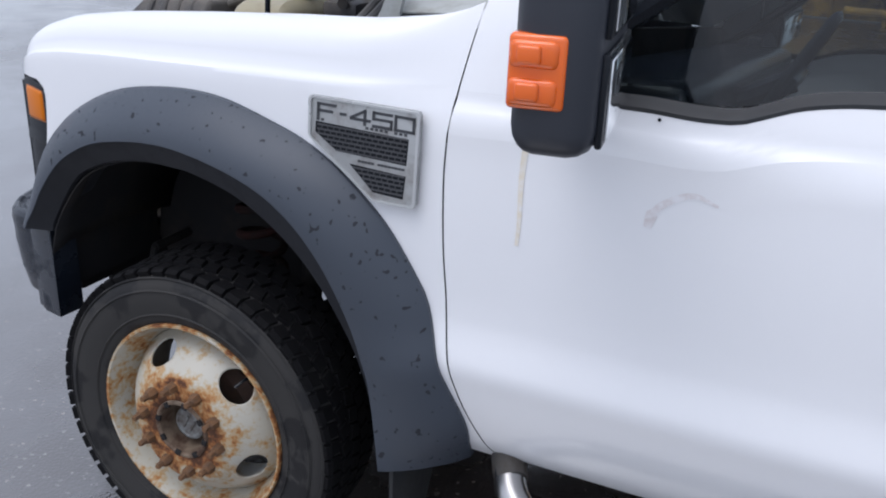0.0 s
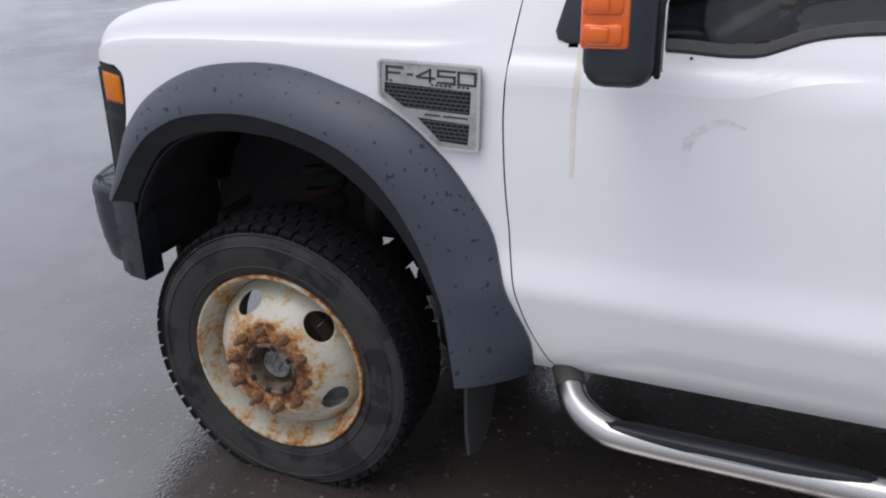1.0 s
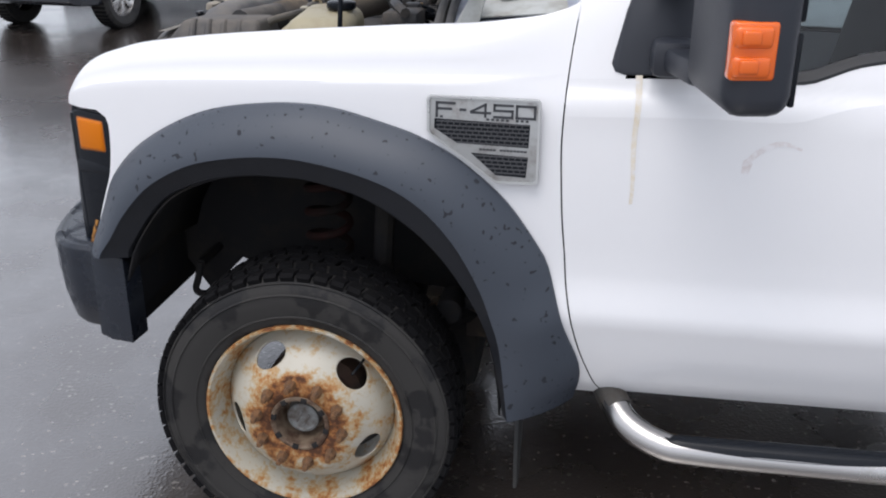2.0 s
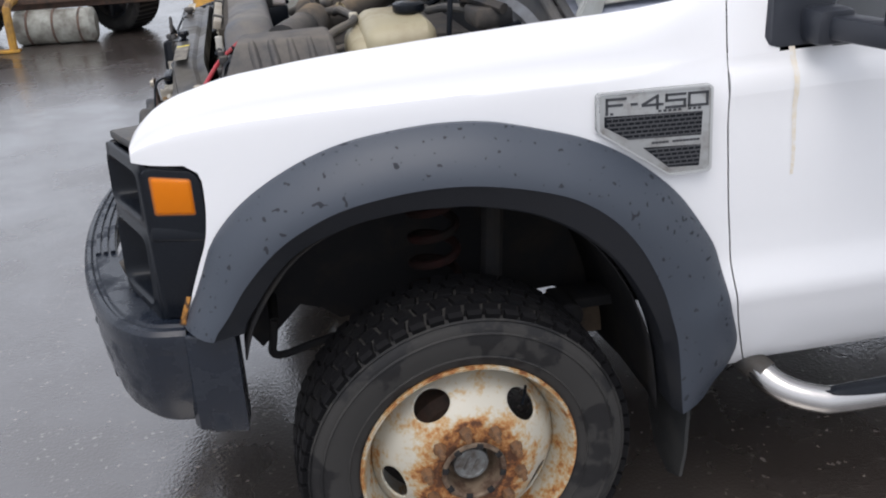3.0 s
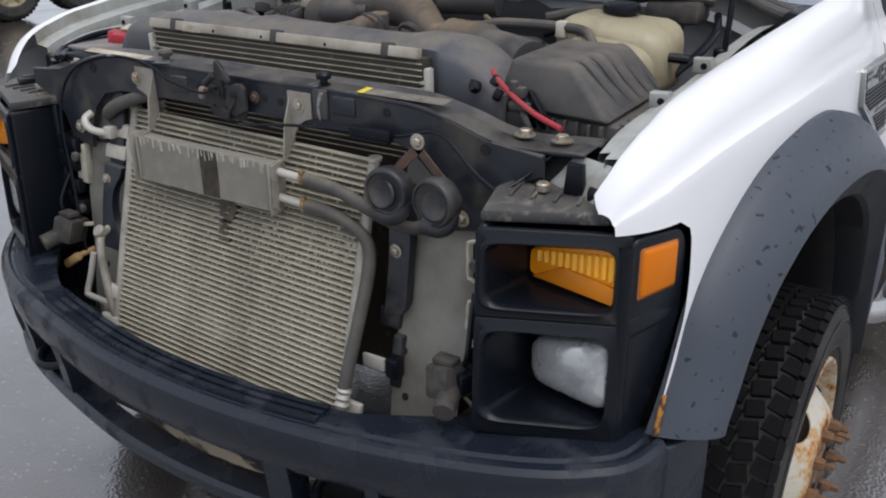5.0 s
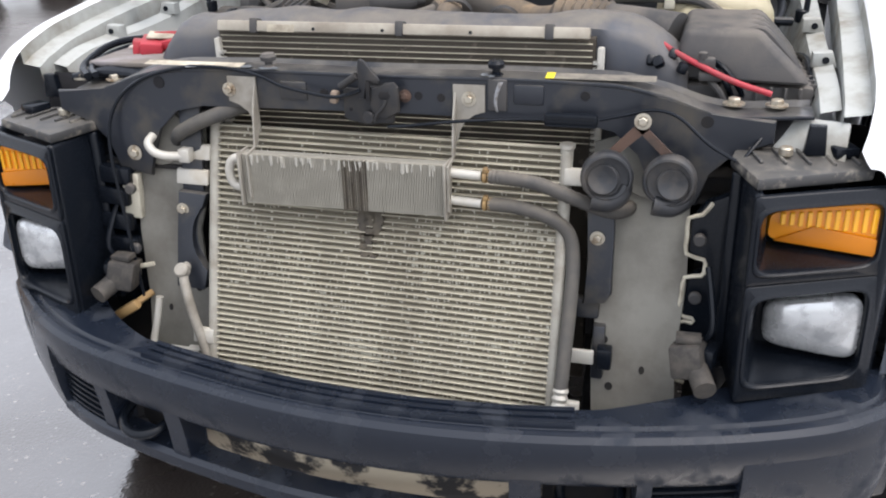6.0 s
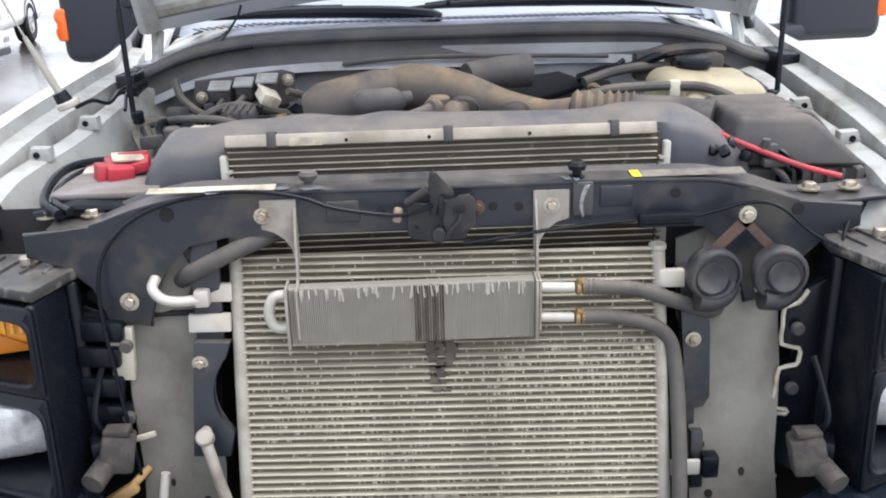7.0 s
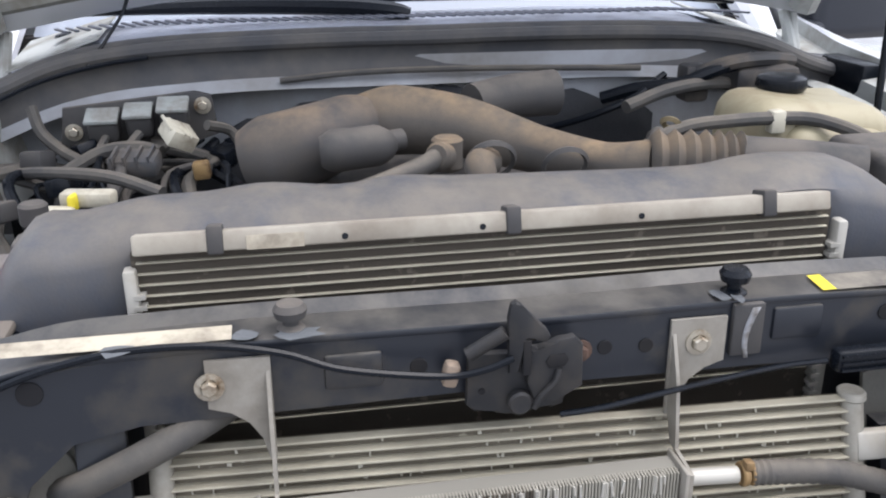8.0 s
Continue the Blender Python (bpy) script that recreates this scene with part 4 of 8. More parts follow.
both("shock_absorber", damper, UNDER)
b = bm_new()
tube(b, [(0.0, 0.98, 0.40), (0.0, 2 * CY - 0.98, 0.40)], 0.055, 12, 1)
disc(b, (0.0, 1.75, 0.40), (1, 0, 0), 0.14, 0.16, 20)
part("front_axle", b, UNDER, truck)
for far in (False, True):
    b = bm_new()
    prism(b, [(-0.60, 0.57), (-0.60, 0.66), (-0.45, 0.72), (-0.2, 0.80), (0.2, 0.82), (0.45, 0.70), (0.7, 0.62), (4.5, 0.62), (4.5, 0.47), (0.75, 0.44), (0.45, 0.50), (0.25, 0.60), (-0.2, 0.62), (-0.45, 0.58)], 0.07, Matrix.Translation((0, 1.42, 0)) @ XZ, 0.008)
    if far:
        mirror(b, CY)
    part("frame_rail", b, UNDER, truck)
b = bm_new()
tube(b, [(-0.438, 1.12, 0.660), (-0.446, 1.11, 0.610), (-0.452, 1.10, 0.580), (-0.440, 1.10, 0.564), (-0.405, 1.10, 0.566), (-0.340, 1.10, 0.584), (-0.240, 1.10, 0.605)], 0.0115, 8)
tube(b, [(-0.438, 1.12, 0.655), (-0.438, 2.5, 0.655)], 0.014, 8, 1)
part("anti_roll_bar", b, UNDER, truck)
# added dark box behind each bumper end, fills a see-through gap to lit ground
both("bumper_stay", lambda b: box(b, (-0.655, 1.15, 0.570), (0.055, 0.30, 0.11), bevel=0.01), UNDER)
b = bm_new()
tube(b, [(0.02, 1.08, 0.42), (0.35, 1.20, 0.50), (0.72, 1.32, 0.55)], 0.034, 8, 2)
disc(b, (0.36, 1.0, 0.60), (0, 1, 0), 0.04, 0.12, 14)
box(b, (0.47, 1.12, 0.60), (0.26, 0.10, 0.035), bevel=0.01)
part("radius_arm", b, UNDER, truck)
b = bm_new()
box(b, (0.50, 1.20, 0.50), (0.22, 0.02, 0.13), bevel=0.004)
part("bracket_plate", b, mat("tan_primer_steel", (0.13, 0.095, 0.065), 0.8, dirt=(0.05, 0.04, 0.035), dirt_at=0.5, dirt_scale=9), truck, "muddy tan steel plate")
b = bm_new()
box(b, (1.2, CY, 0.62), (1.0, 0.7, 0.24), bevel=0.04)
box(b, (0.35, CY, 0.72), (0.9, 0.55, 0.40), bevel=0.06)
part("gearbox", b, UNDER, truck)
# added dark box, closes the sight line to lit ground beneath the truck
b = bm_new()
box(b, (0.33, 1.62, 0.30), (0.16, 0.62, 0.24), bevel=0.03)
part("oil_sump", b, UNDER, truck)


def mudflap(b):
    prism(b, [(0.72, 0.50), (0.95, 0.50), (0.95, 0.30), (0.90, 0.21), (0.81, 0.175), (0.74, 0.21), (0.725, 0.3)], 0.010, Matrix.Translation((0.585, 0, 0)) @ YZ, 0.002)


both("mud_flap", mudflap, mat("scuffed_rubber_flap", (0.026, 0.028, 0.030), 0.55, spec=0.3, dirt=(0.045, 0.045, 0.044), dirt_at=0.55, dirt_scale=8), "black rubber mud flap")


def sill_under(b):
    def fn(u, v):
        x = 0.80 + 1.4 * u
        return Vector((x, 0.836 + 0.05 * v + 0.05 * v * v, 0.487 - 0.03 * v))
    sheet(b, fn, lin(0, 1, 10), lin(0, 1, 4))
    box(b, (0.79, 0.93, 0.485), (0.16, 0.15, 0.05), bevel=0.01)
    box(b, (1.5, 1.05, 0.52), (1.4, 0.3, 0.08), bevel=0.01)


both("rocker_underside", sill_under, UNDER)


def step_tube(b):
    tube(b, [(0.80, 0.915, 0.50), (0.825, 0.855, 0.470), (0.87, 0.775, 0.428), (0.95, 0.722, 0.405), (1.05, 0.705, 0.400), (1.4, 0.702, 0.398), (2.0, 0.702, 0.395), (2.2, 0.72, 0.40), (2.28, 0.80, 0.45)], 0.038, 18, 8)


def step_pad(b):
    def fn(u, v):
        x = 0.965 + 0.62 * u
        e = math.sin(math.pi * min(max(u, 0.0), 1.0)) ** 0.35 if 0 < u < 1 else 0.02
        a = radians(90 + (v - 0.5) * 118 * e - 4)
        return Vector((x, 0.704 - 0.0395 * math.cos(a), 0.3985 + 0.0395 * math.sin(a) + (0.004 if 0.15 < v < 0.85 and 0.04 < u < 0.96 else 0)))
    sheet(b, fn, lin(0, 1, 40), lin(0, 1, 14))


for far in (False, True):
    b = bm_new()
    step_tube(b)
    if far:
        mirror(b, CY)
    st = part("side_step", b, CHROME, truck, "polished steel tube side step with black tread pad")
    for k in range(2):
        b = bm_new()
        step_pad(b)
        for v in b.verts:
            v.co.x += 0.80 * k
        if far:
            mirror(b, CY)
        part("tread_pad", b, BLACK, st, "black plastic tread pad")
    b = bm_new()
    tube(b, [(0.797, 0.925, 0.505), (0.825, 0.855, 0.470), (0.850, 0.810, 0.446)], 0.0405, 16, 1)
    if far:
        mirror(b, CY)
    part("end_collar", b, mat("dull_alloy_collar", (0.10, 0.10, 0.10), 0.55, 0.7, dirt=(0.1, 0.09, 0.08), dirt_at=0.5, dirt_scale=14), st)

# -- wing badge with vent --


def badge_at(x, z, d=0.0):
    x, z = 0.336 + (x - 0.323) * 0.942, 1.281 + (z - 1.279) * 0.935
    return Vector((x, 0.802 - 0.066 * (x - 0.336) + 0.085 * (z - 1.277) - 0.004 - d, z))


def plate(b, pts, d0, d1, bevel=0.0):
    lo = [b.verts.new(badge_at(x, z, d0)) for x, z in pts]
    hi = [b.verts.new(badge_at(x, z, d1)) for x, z in pts]
    top = b.faces.new(hi)
    for k in range(len(pts)):
        j = (k + 1) % len(pts)
        b.faces.new((lo[k], lo[j], hi[j], hi[k]))
    b.faces.new(lo[::-1])
    if bevel:
        bmesh.ops.bevel(b, geom=list(top.edges), offset=bevel, segments=3, affect="EDGES", profile=0.5)


def ring_plate(b, outer, inner_k, d0, d1):
    cx, cz = sum(p[0] for p in outer) / len(outer), sum(p[1] for p in outer) / len(outer)
    inn = [(cx + (x - cx) * inner_k, cz + (z - cz) * inner_k) for x, z in outer]
    n = len(outer)
    o0, o1 = [b.verts.new(badge_at(*p, d0)) for p in outer], [b.verts.new(badge_at(*p, d1)) for p in outer]
    i0, i1 = [b.verts.new(badge_at(*p, d0)) for p in inn], [b.verts.new(badge_at(*p, d1)) for p in inn]
    for k in range(n):
        j = (k + 1) % n
        for q in ((o0[k], o0[j], o1[j], o1[k]), (o1[k], o1[j], i1[j], i1[k]), (i1[k], i1[j], i0[j], i0[k])):
            b.faces.new(q)


OUT = [(0.329, 1.279), (0.609, 1.279), (0.615, 1.272), (0.616, 1.072), (0.610, 1.064), (0.512, 1.061), (0.504, 1.064), (0.330, 1.181), (0.324, 1.190), (0.323, 1.272)]
UP_V = [(0.343, 1.221), (0.590, 1.216), (0.588, 1.157), (0.404, 1.160), (0.343, 1.196)]
LO_V = [(0.440, 1.137), (0.588, 1.133), (0.584, 1.080), (0.506, 1.082)]


def near_far(build, name, material, parents, label="", smooth=35.0, cy=CY):
    out = []
    for far, par in zip((False, True), parents):
        b = bm_new()
        build(b)
        if far:
            mirror(b, cy)
        out.append(part(name, b, material, par, label, smooth))
    return out


LAMP = 1.89  # middle between the headlamps


def lamp_pair(build, name, material, parents, label="", smooth=35.0):
    """The far lamp sits further back, like the rest of that side."""
    pair = near_far(build, name, material, parents, label, smooth, LAMP)
    pair[0].data.transform(Matrix.Translation((0.012, 0, 0)))
    pair[1].data.transform(Matrix.Translation((0.062, -0.055, -0.010)))
    return pair


badges = near_far(lambda b: plate(b, OUT, 0.0, 0.012, 0.004), "wing_badge", SILVER, (truck, truck), "silver badge plate with two black vent grilles")
near_far(lambda b: ring_plate(b, OUT, 0.955, 0.011, 0.0155), "badge_rim", mat("bright_silver_plastic", (0.55, 0.56, 0.56), 0.3, 0.7), badges)
for V in (UP_V, LO_V):
    near_far(lambda b, V=V: plate(b, V, 0.011, 0.0128), "vent_backing", BLACK, badges)

    def mesh_bars(b, V=V):
        x0, x1, z0, z1 = min(p[0] for p in V), max(p[0] for p in V), min(p[1] for p in V), max(p[1] for p in V)
        rows = int((z1 - z0) / 0.0105)
        for k in range(rows):
            z = z1 - 0.006 - k * 0.0105
            xs = [x0 + 0.004]
            for (xa, za), (xb, zb) in zip(V, V[1:] + V[:1]):
                if (za - z) * (zb - z) < 0:
                    xs.append(xa + (xb - xa) * (z - za) / (zb - za))
            lo, hi = sorted(xs)[-2] if len(xs) > 2 else min(xs), max(xs)
            plate(b, [(lo + 0.002, z + 0.0018), (hi - 0.002, z + 0.0018), (hi - 0.002, z - 0.0018), (lo + 0.002, z - 0.0018)], 0.0125, 0.0150)
            x = lo + 0.006 + (0.008 if k % 2 else 0.0)
            while k and x < hi - 0.006:
                plate(b, [(x, z + 0.009), (x + 0.0022, z + 0.009), (x + 0.0022, z), (x, z)], 0.0125, 0.0142)
                x += 0.016
    near_far(mesh_bars, "vent_mesh", mat("dark_vent_mesh", (0.05, 0.052, 0.058), 0.45), badges, "", 0)

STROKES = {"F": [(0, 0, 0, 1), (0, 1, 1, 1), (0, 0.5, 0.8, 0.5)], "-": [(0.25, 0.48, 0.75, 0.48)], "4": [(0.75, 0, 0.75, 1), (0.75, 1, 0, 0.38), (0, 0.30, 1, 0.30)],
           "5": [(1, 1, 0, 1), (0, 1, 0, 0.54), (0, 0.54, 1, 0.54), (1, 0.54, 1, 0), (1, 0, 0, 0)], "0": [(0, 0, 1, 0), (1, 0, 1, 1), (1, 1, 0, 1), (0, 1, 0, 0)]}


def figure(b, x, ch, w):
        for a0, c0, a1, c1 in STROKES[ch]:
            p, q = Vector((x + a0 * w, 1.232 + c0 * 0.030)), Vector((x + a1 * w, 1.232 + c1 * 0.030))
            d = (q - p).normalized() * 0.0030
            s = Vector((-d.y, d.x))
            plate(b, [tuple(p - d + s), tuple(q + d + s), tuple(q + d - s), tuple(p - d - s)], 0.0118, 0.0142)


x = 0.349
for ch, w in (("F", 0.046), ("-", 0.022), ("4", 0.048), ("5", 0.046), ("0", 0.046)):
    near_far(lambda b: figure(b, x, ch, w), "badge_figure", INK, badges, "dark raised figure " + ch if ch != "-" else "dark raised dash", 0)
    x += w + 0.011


def small_bars(b):
    for x0, n, z, h in ((0.478, 9, 1.2245, 0.0055), (0.345, 2, 1.2265, 0.0055), (0.462, 14, 1.147, 0.005)):
        for k in range(n):
            if n > 5 and k in (5,):
                continue
            x = x0 + k * (0.0125 if n != 14 else 0.0088)
            plate(b, [(x, z + h / 2), (x + 0.0075, z + h / 2), (x + 0.0075, z - h / 2), (x, z - h / 2)], 0.0118, 0.0132)


for o in near_far(small_bars, "badge_small_print", INK, badges, "", 0):
    tagged(o, "", "", "", "stuff")

# -- door mirrors --
CHARCOAL = mat("charcoal_mirror_plastic", (0.024, 0.028, 0.038), 0.45, grain=0.15, grain_scale=600)


def mirror_head(b):
    m = pose(0.995, 0.490, 1.556, 0, 0, 8)
    vs = box(b, (0, 0, 0), (0.135, 0.33, 0.408), bevel=0.042, seg=4)
    for v in vs:
        # front shell bulges, rear opening stays square
        if v.co.x < 0:
            v.co.x *= 1.0 - 0.5 * (abs(v.co.y) / 0.165) ** 2 * 0.4
    bmesh.ops.transform(b, matrix=m, verts=vs)


def mirror_set(far):
    dy = 0.0 if not far else -0.24

    def put(name, build, material, parent, label="", smooth=35.0):
        b = bm_new()
        build(b)
        for v in b.verts:
            if far and v.co.y < 0.72:
                v.co.y -= dy
        if far:
            mirror(b, CY)
        return part(name, b, material, parent, label, smooth)

    def sail_foot(b):
        prism(b, [(0.768, 1.362), (0.776, 1.343), (0.80, 1.335), (0.945, 1.338), (0.957, 1.36), (0.957, 1.62), (0.865, 1.62), (0.832, 1.575), (0.798, 1.48)], 0.05, Matrix.Translation((0, 0.842, 0)) @ XZ, 0.012)
        for v in b.verts:
            v.co.y += (v.co.z - 1.34) * 0.29

    sail = put("door_mirror", sail_foot, CHARCOAL, truck, "black towing mirror on two arms")
    for y, z, h in ((0.80, 1.385, 0.085), (0.84, 1.565, 0.07)):
        put("arm_mount", lambda b: box(b, (0.905, y, z), (0.10, 0.09, h), bevel=0.02), CHARCOAL, sail)
    lower = put("arm", lambda b: box(b, (0.935, 0.70, 1.385), (0.075, 0.20, 0.055), (0, 0, 14), bevel=0.014), CHARCOAL, sail)
    put("arm_sleeve", lambda b: box(b, (0.960, 0.61, 1.392), (0.062, 0.14, 0.045), (0, 0, 14), bevel=0.01), CHARCOAL, sail)
    put("arm", lambda b: box(b, (0.945, 0.70, 1.57), (0.07, 0.26, 0.05), (0, 0, 14), bevel=0.014), CHARCOAL, sail)
    head = put("mirror_housing", mirror_head, CHARCOAL, sail, "charcoal mirror housing")
    def bezel(b):
        m = pose(0.995, 0.490, 1.556, 0, 0, 8)
        for zc, h in ((0.075, 0.215), (-0.118, 0.135)):
            vs = box(b, (0.069, -0.0, zc), (0.012, 0.275, h), bevel=0.005)
            bmesh.ops.transform(b, matrix=m, verts=vs)
    put("glass_bezel", bezel, BLACK, head)
    def panes(zc, h):
        def go(b):
            vs = box(b, (0.0765, -0.0, zc), (0.005, 0.245, h), bevel=0.004)
            bmesh.ops.transform(b, matrix=pose(0.995, 0.490, 1.556, 0, 0, 8), verts=vs)
        return go
    put("mirror_glass", panes(0.075, 0.193), MIRROR, head, "large flat mirror glass")
    put("mirror_glass", panes(-0.118, 0.114), MIRROR, head, "small convex mirror glass")
    def lens(b):
        m = pose(0.995, 0.490, 1.556, 0, 0, 8)
        # one wrap-round lens with two stepped cells
        for c, size, bev in (((-0.020, -0.152, -0.079), (0.082, 0.036, 0.104), 0.008), ((-0.024, -0.163, -0.106), (0.070, 0.026, 0.040), 0.010), ((-0.024, -0.163, -0.054), (0.070, 0.026, 0.040), 0.010),
                             ((-0.030, -0.177, -0.104), (0.034, 0.012, 0.026), 0.005), ((-0.030, -0.177, -0.054), (0.034, 0.012, 0.026), 0.005)):
            vs = box(b, c, size, bevel=bev, seg=3)
            bmesh.ops.transform(b, matrix=m, verts=vs)
    put("indicator_lens", lens, ORANGE, head, "orange ribbed indicator lens")


mirror_set(False)
mirror_set(True)

# -- headlamps --
HP = [(-0.798, 1.160), (-0.700, 0.930), (-0.562, 0.884)]  # inner front, outer front, rear corner in plan


def face_point(u, z, back=0.0):
    """On the lamp's front face: u runs from the inner to the outer edge."""
    (xa, ya), (xb, yb) = HP[0], HP[1]
    return Vector((xa + (xb - xa) * u + back + 0.035 * (z - 1.0), ya + (yb - ya) * u, z))


def slab(b, quad, thick, bevel=0.006):
    """A rounded board over four corner places."""
    p = [Vector(q) for q in quad]
    nrm = (p[1] - p[0]).cross(p[3] - p[0]).normalized() * thick
    lo, hi = [b.verts.new(q) for q in p], [b.verts.new(q + nrm) for q in p]
    fs = [b.faces.new(lo[::-1]), b.faces.new(hi)]
    for k in range(4):
        j = (k + 1) % 4
        fs.append(b.faces.new((lo[k], lo[j], hi[j], hi[k])))
    if bevel:
        bmesh.ops.bevel(b, geom=list({e for f in fs for e in f.edges}), offset=bevel, segments=3, affect="EDGES", profile=0.5)


def lamp_flank(b):
    """Outer flank towards the wing."""
    (xb, yb), (xc, yc) = HP[1], HP[2]
    edge = Vector((xc - xb, yc - yb, 0))
    side = Vector((-edge.y, edge.x, 0)).normalized()
    along = [(0.04, 0.800), (0.40, 0.800), (0.66, 0.880), (0.90, 0.960), (0.99, 1.010), (1.0, 1.060), (1.0, 1.128)]
    along += [(1.0 - 0.24 * (1 - math.cos(a)), 1.128 + 0.046 * math.sin(a)) for a in lin(0.2, math.pi / 2, 6)]
    along += [(0.50, 1.1765), (0.25, 1.180), (0.10, 1.176), (0.03, 1.166)]
    lo = [b.verts.new(Vector((xb, yb, z)) + edge * t) for t, z in along]
    hi = [b.verts.new(v.co + side * 0.03) for v in lo]
    fs = [b.faces.new(lo), b.faces.new(hi[::-1])]
    for k in range(len(lo)):
        j = (k + 1) % len(lo)
        fs.append(b.faces.new((lo[j], lo[k], hi[k], hi[j])))
    bmesh.ops.recalc_face_normals(b, faces=b.faces)
    bmesh.ops.bevel(b, geom=list({e for f in fs[:2] for e in f.edges}), offset=0.007, segments=3, affect="EDGES", profile=0.5)
    # rounded upright corner between the flank and the face
    tube(b, [(xb + 0.010, yb + 0.012, 0.802), (xb + 0.010, yb + 0.012, 1.166)], 0.0155, 14, 1)


CHEEK = -0.02


def surround_bars():
    (xb, yb), (xc, yc) = HP[1], HP[2]
    return [([(xb - 0.004, yb - 0.006, 1.0), (xc + 0.004, yc - 0.004, 1.0), (xc, yc + 0.004, 1.045), (xb, yb, 1.045)], -0.03, 0.012),
            ([(-0.60, 1.195, 0.79), (-0.798, 1.168, 0.79), (-0.786, 1.168, 1.19), (-0.60, 1.195, 1.19)], CHEEK, 0.010),
            ([(-0.62, 1.19, 0.79), (-0.68, 1.203, 0.79), (-0.68, 1.203, 1.19), (-0.62, 1.19, 1.19)], CHEEK, 0.006)]


def oblong(t, power):
    c, s = math.cos(t), math.sin(t)
    return math.copysign(abs(c) ** (2 / power), c), math.copysign(abs(s) ** (2 / power), s)


def lamp_opening(b, cell, hole):
    """One cell of the surround: flat face, raised rounded lip, and the recess back to the lamp. cell, hole: (u0, u1, z0, z1)."""
    n = 64
    def loop(u0, u1, z0, z1, power, back):
        q = []
        for k in range(n):
            a, c = oblong(2 * math.pi * (k + 0.5) / n, power)
            q.append(b.verts.new(face_point((u0 + u1) / 2 + a * (u1 - u0) / 2, (z0 + z1) / 2 + c * (z1 - z0) / 2, back)))
        return q
    def grow(e, back):
        return loop(hole[0] - e * 4, hole[1] + e * 4, hole[2] - e, hole[3] + e, 7, back)
    loops = [loop(*cell, 26, 0.014), loop(*cell, 30, 0.003), loop(cell[0] + 0.012, cell[1] - 0.012, cell[2] + 0.003, cell[3] - 0.003, 24, 0.0), grow(0.010, 0.0), grow(0.007, -0.004), grow(0.003, -0.005), grow(0.0, -0.001), grow(-0.003, 0.012)]
    rear = []
    for k in range(n):
        a, c = oblong(2 * math.pi * (k + 0.5) / n, 12)
        rear.append(b.verts.new((-0.640, 1.0365 - a * 0.0915, (hole[2] + hole[3]) / 2 + 0.004 + c * ((hole[3] - hole[2]) / 2 - 0.006))))
    loops.append(rear)
    for p, q in zip(loops, loops[1:]):
        for k in range(n):
            j = (k + 1) % n
            b.faces.new((p[k], p[j], q[j], q[k]))
    b.faces.new(rear)


def lamp_top(b):
    p = [(-0.778, 1.165), (-0.690, 0.975), (-0.60, 0.955), (-0.575, 1.05), (-0.60, 1.195), (-0.66, 1.205)]
    prism(b, p, 0.022, Matrix.Translation((0, 0, 1.202)) @ XY, 0.006)


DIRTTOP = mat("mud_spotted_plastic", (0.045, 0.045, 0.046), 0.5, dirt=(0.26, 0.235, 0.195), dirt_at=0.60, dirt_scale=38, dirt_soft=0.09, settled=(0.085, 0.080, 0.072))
lamps = lamp_pair(lamp_flank, "headlamp", BLACK, (truck, truck), "black headlamp surround with amber and clear lamps")
for quad, thick, bev in surround_bars():
    lamp_pair(lambda b: slab(b, quad, thick, bev), "surround_bar", BLACK, lamps)
for cell, hole in (((-0.03, 0.985, 1.024, 1.186), (0.035, 0.90, 1.046, 1.160)), ((-0.03, 0.985, 0.795, 1.024), (0.035, 0.90, 0.826, 1.000))):
    lamp_pair(lambda b: lamp_opening(b, cell, hole), "lamp_opening", BLACK, lamps, "deep black rounded lamp opening", 50)
lamp_pair(lamp_top, "lamp_top", DIRTTOP, lamps, "mud-spotted black top")
for k in range(5):
    lamp_pair(lambda b: box(b, (-0.655 + 0.004 * k, 1.165 - 0.040 * k, 1.2145), (0.085, 0.006, 0.008), (0, 0, 12), bevel=0.002), "top_rib", DIRTTOP, lamps)
lamp_pair(lambda b: box(b, (-0.625, 1.02, 1.222), (0.05, 0.045, 0.022), (0, 0, 20), bevel=0.006), "adjuster_cover", BLACK, lamps)
lamp_pair(lambda b: disc(b, (-0.655, 1.115, 1.217), (0, 0, 1), 0.012, 0.016), "adjuster_screw", BOLT, lamps)


def marker_lens(b):
    (xb, yb), (xc, yc) = HP[1], HP[2]
    q = lambda t, z: (xb + (xc - xb) * t, yb + (yc - yb) * t - 0.006, z)
    slab(b, [q(0.16, 1.067), q(0.81, 1.068), q(0.81, 1.153), q(0.16, 1.158)], -0.02, 0.010)


lamp_pair(marker_lens, "side_marker", AMBER, lamps, "amber side marker lens")


def marker_border(b):
    (xb, yb), (xc, yc) = HP[1], HP[2]
    q = lambda t, z: (xb + (xc - xb) * t, yb + (yc - yb) * t - 0.0015, z)
    slab(b, [q(0.115, 1.060), q(0.86, 1.062), q(0.86, 1.159), q(0.115, 1.165)], -0.02, 0.010)


lamp_pair(marker_border, "marker_border", mat("dark_amber_border", (0.35, 0.10, 0.01), 0.3), lamps)


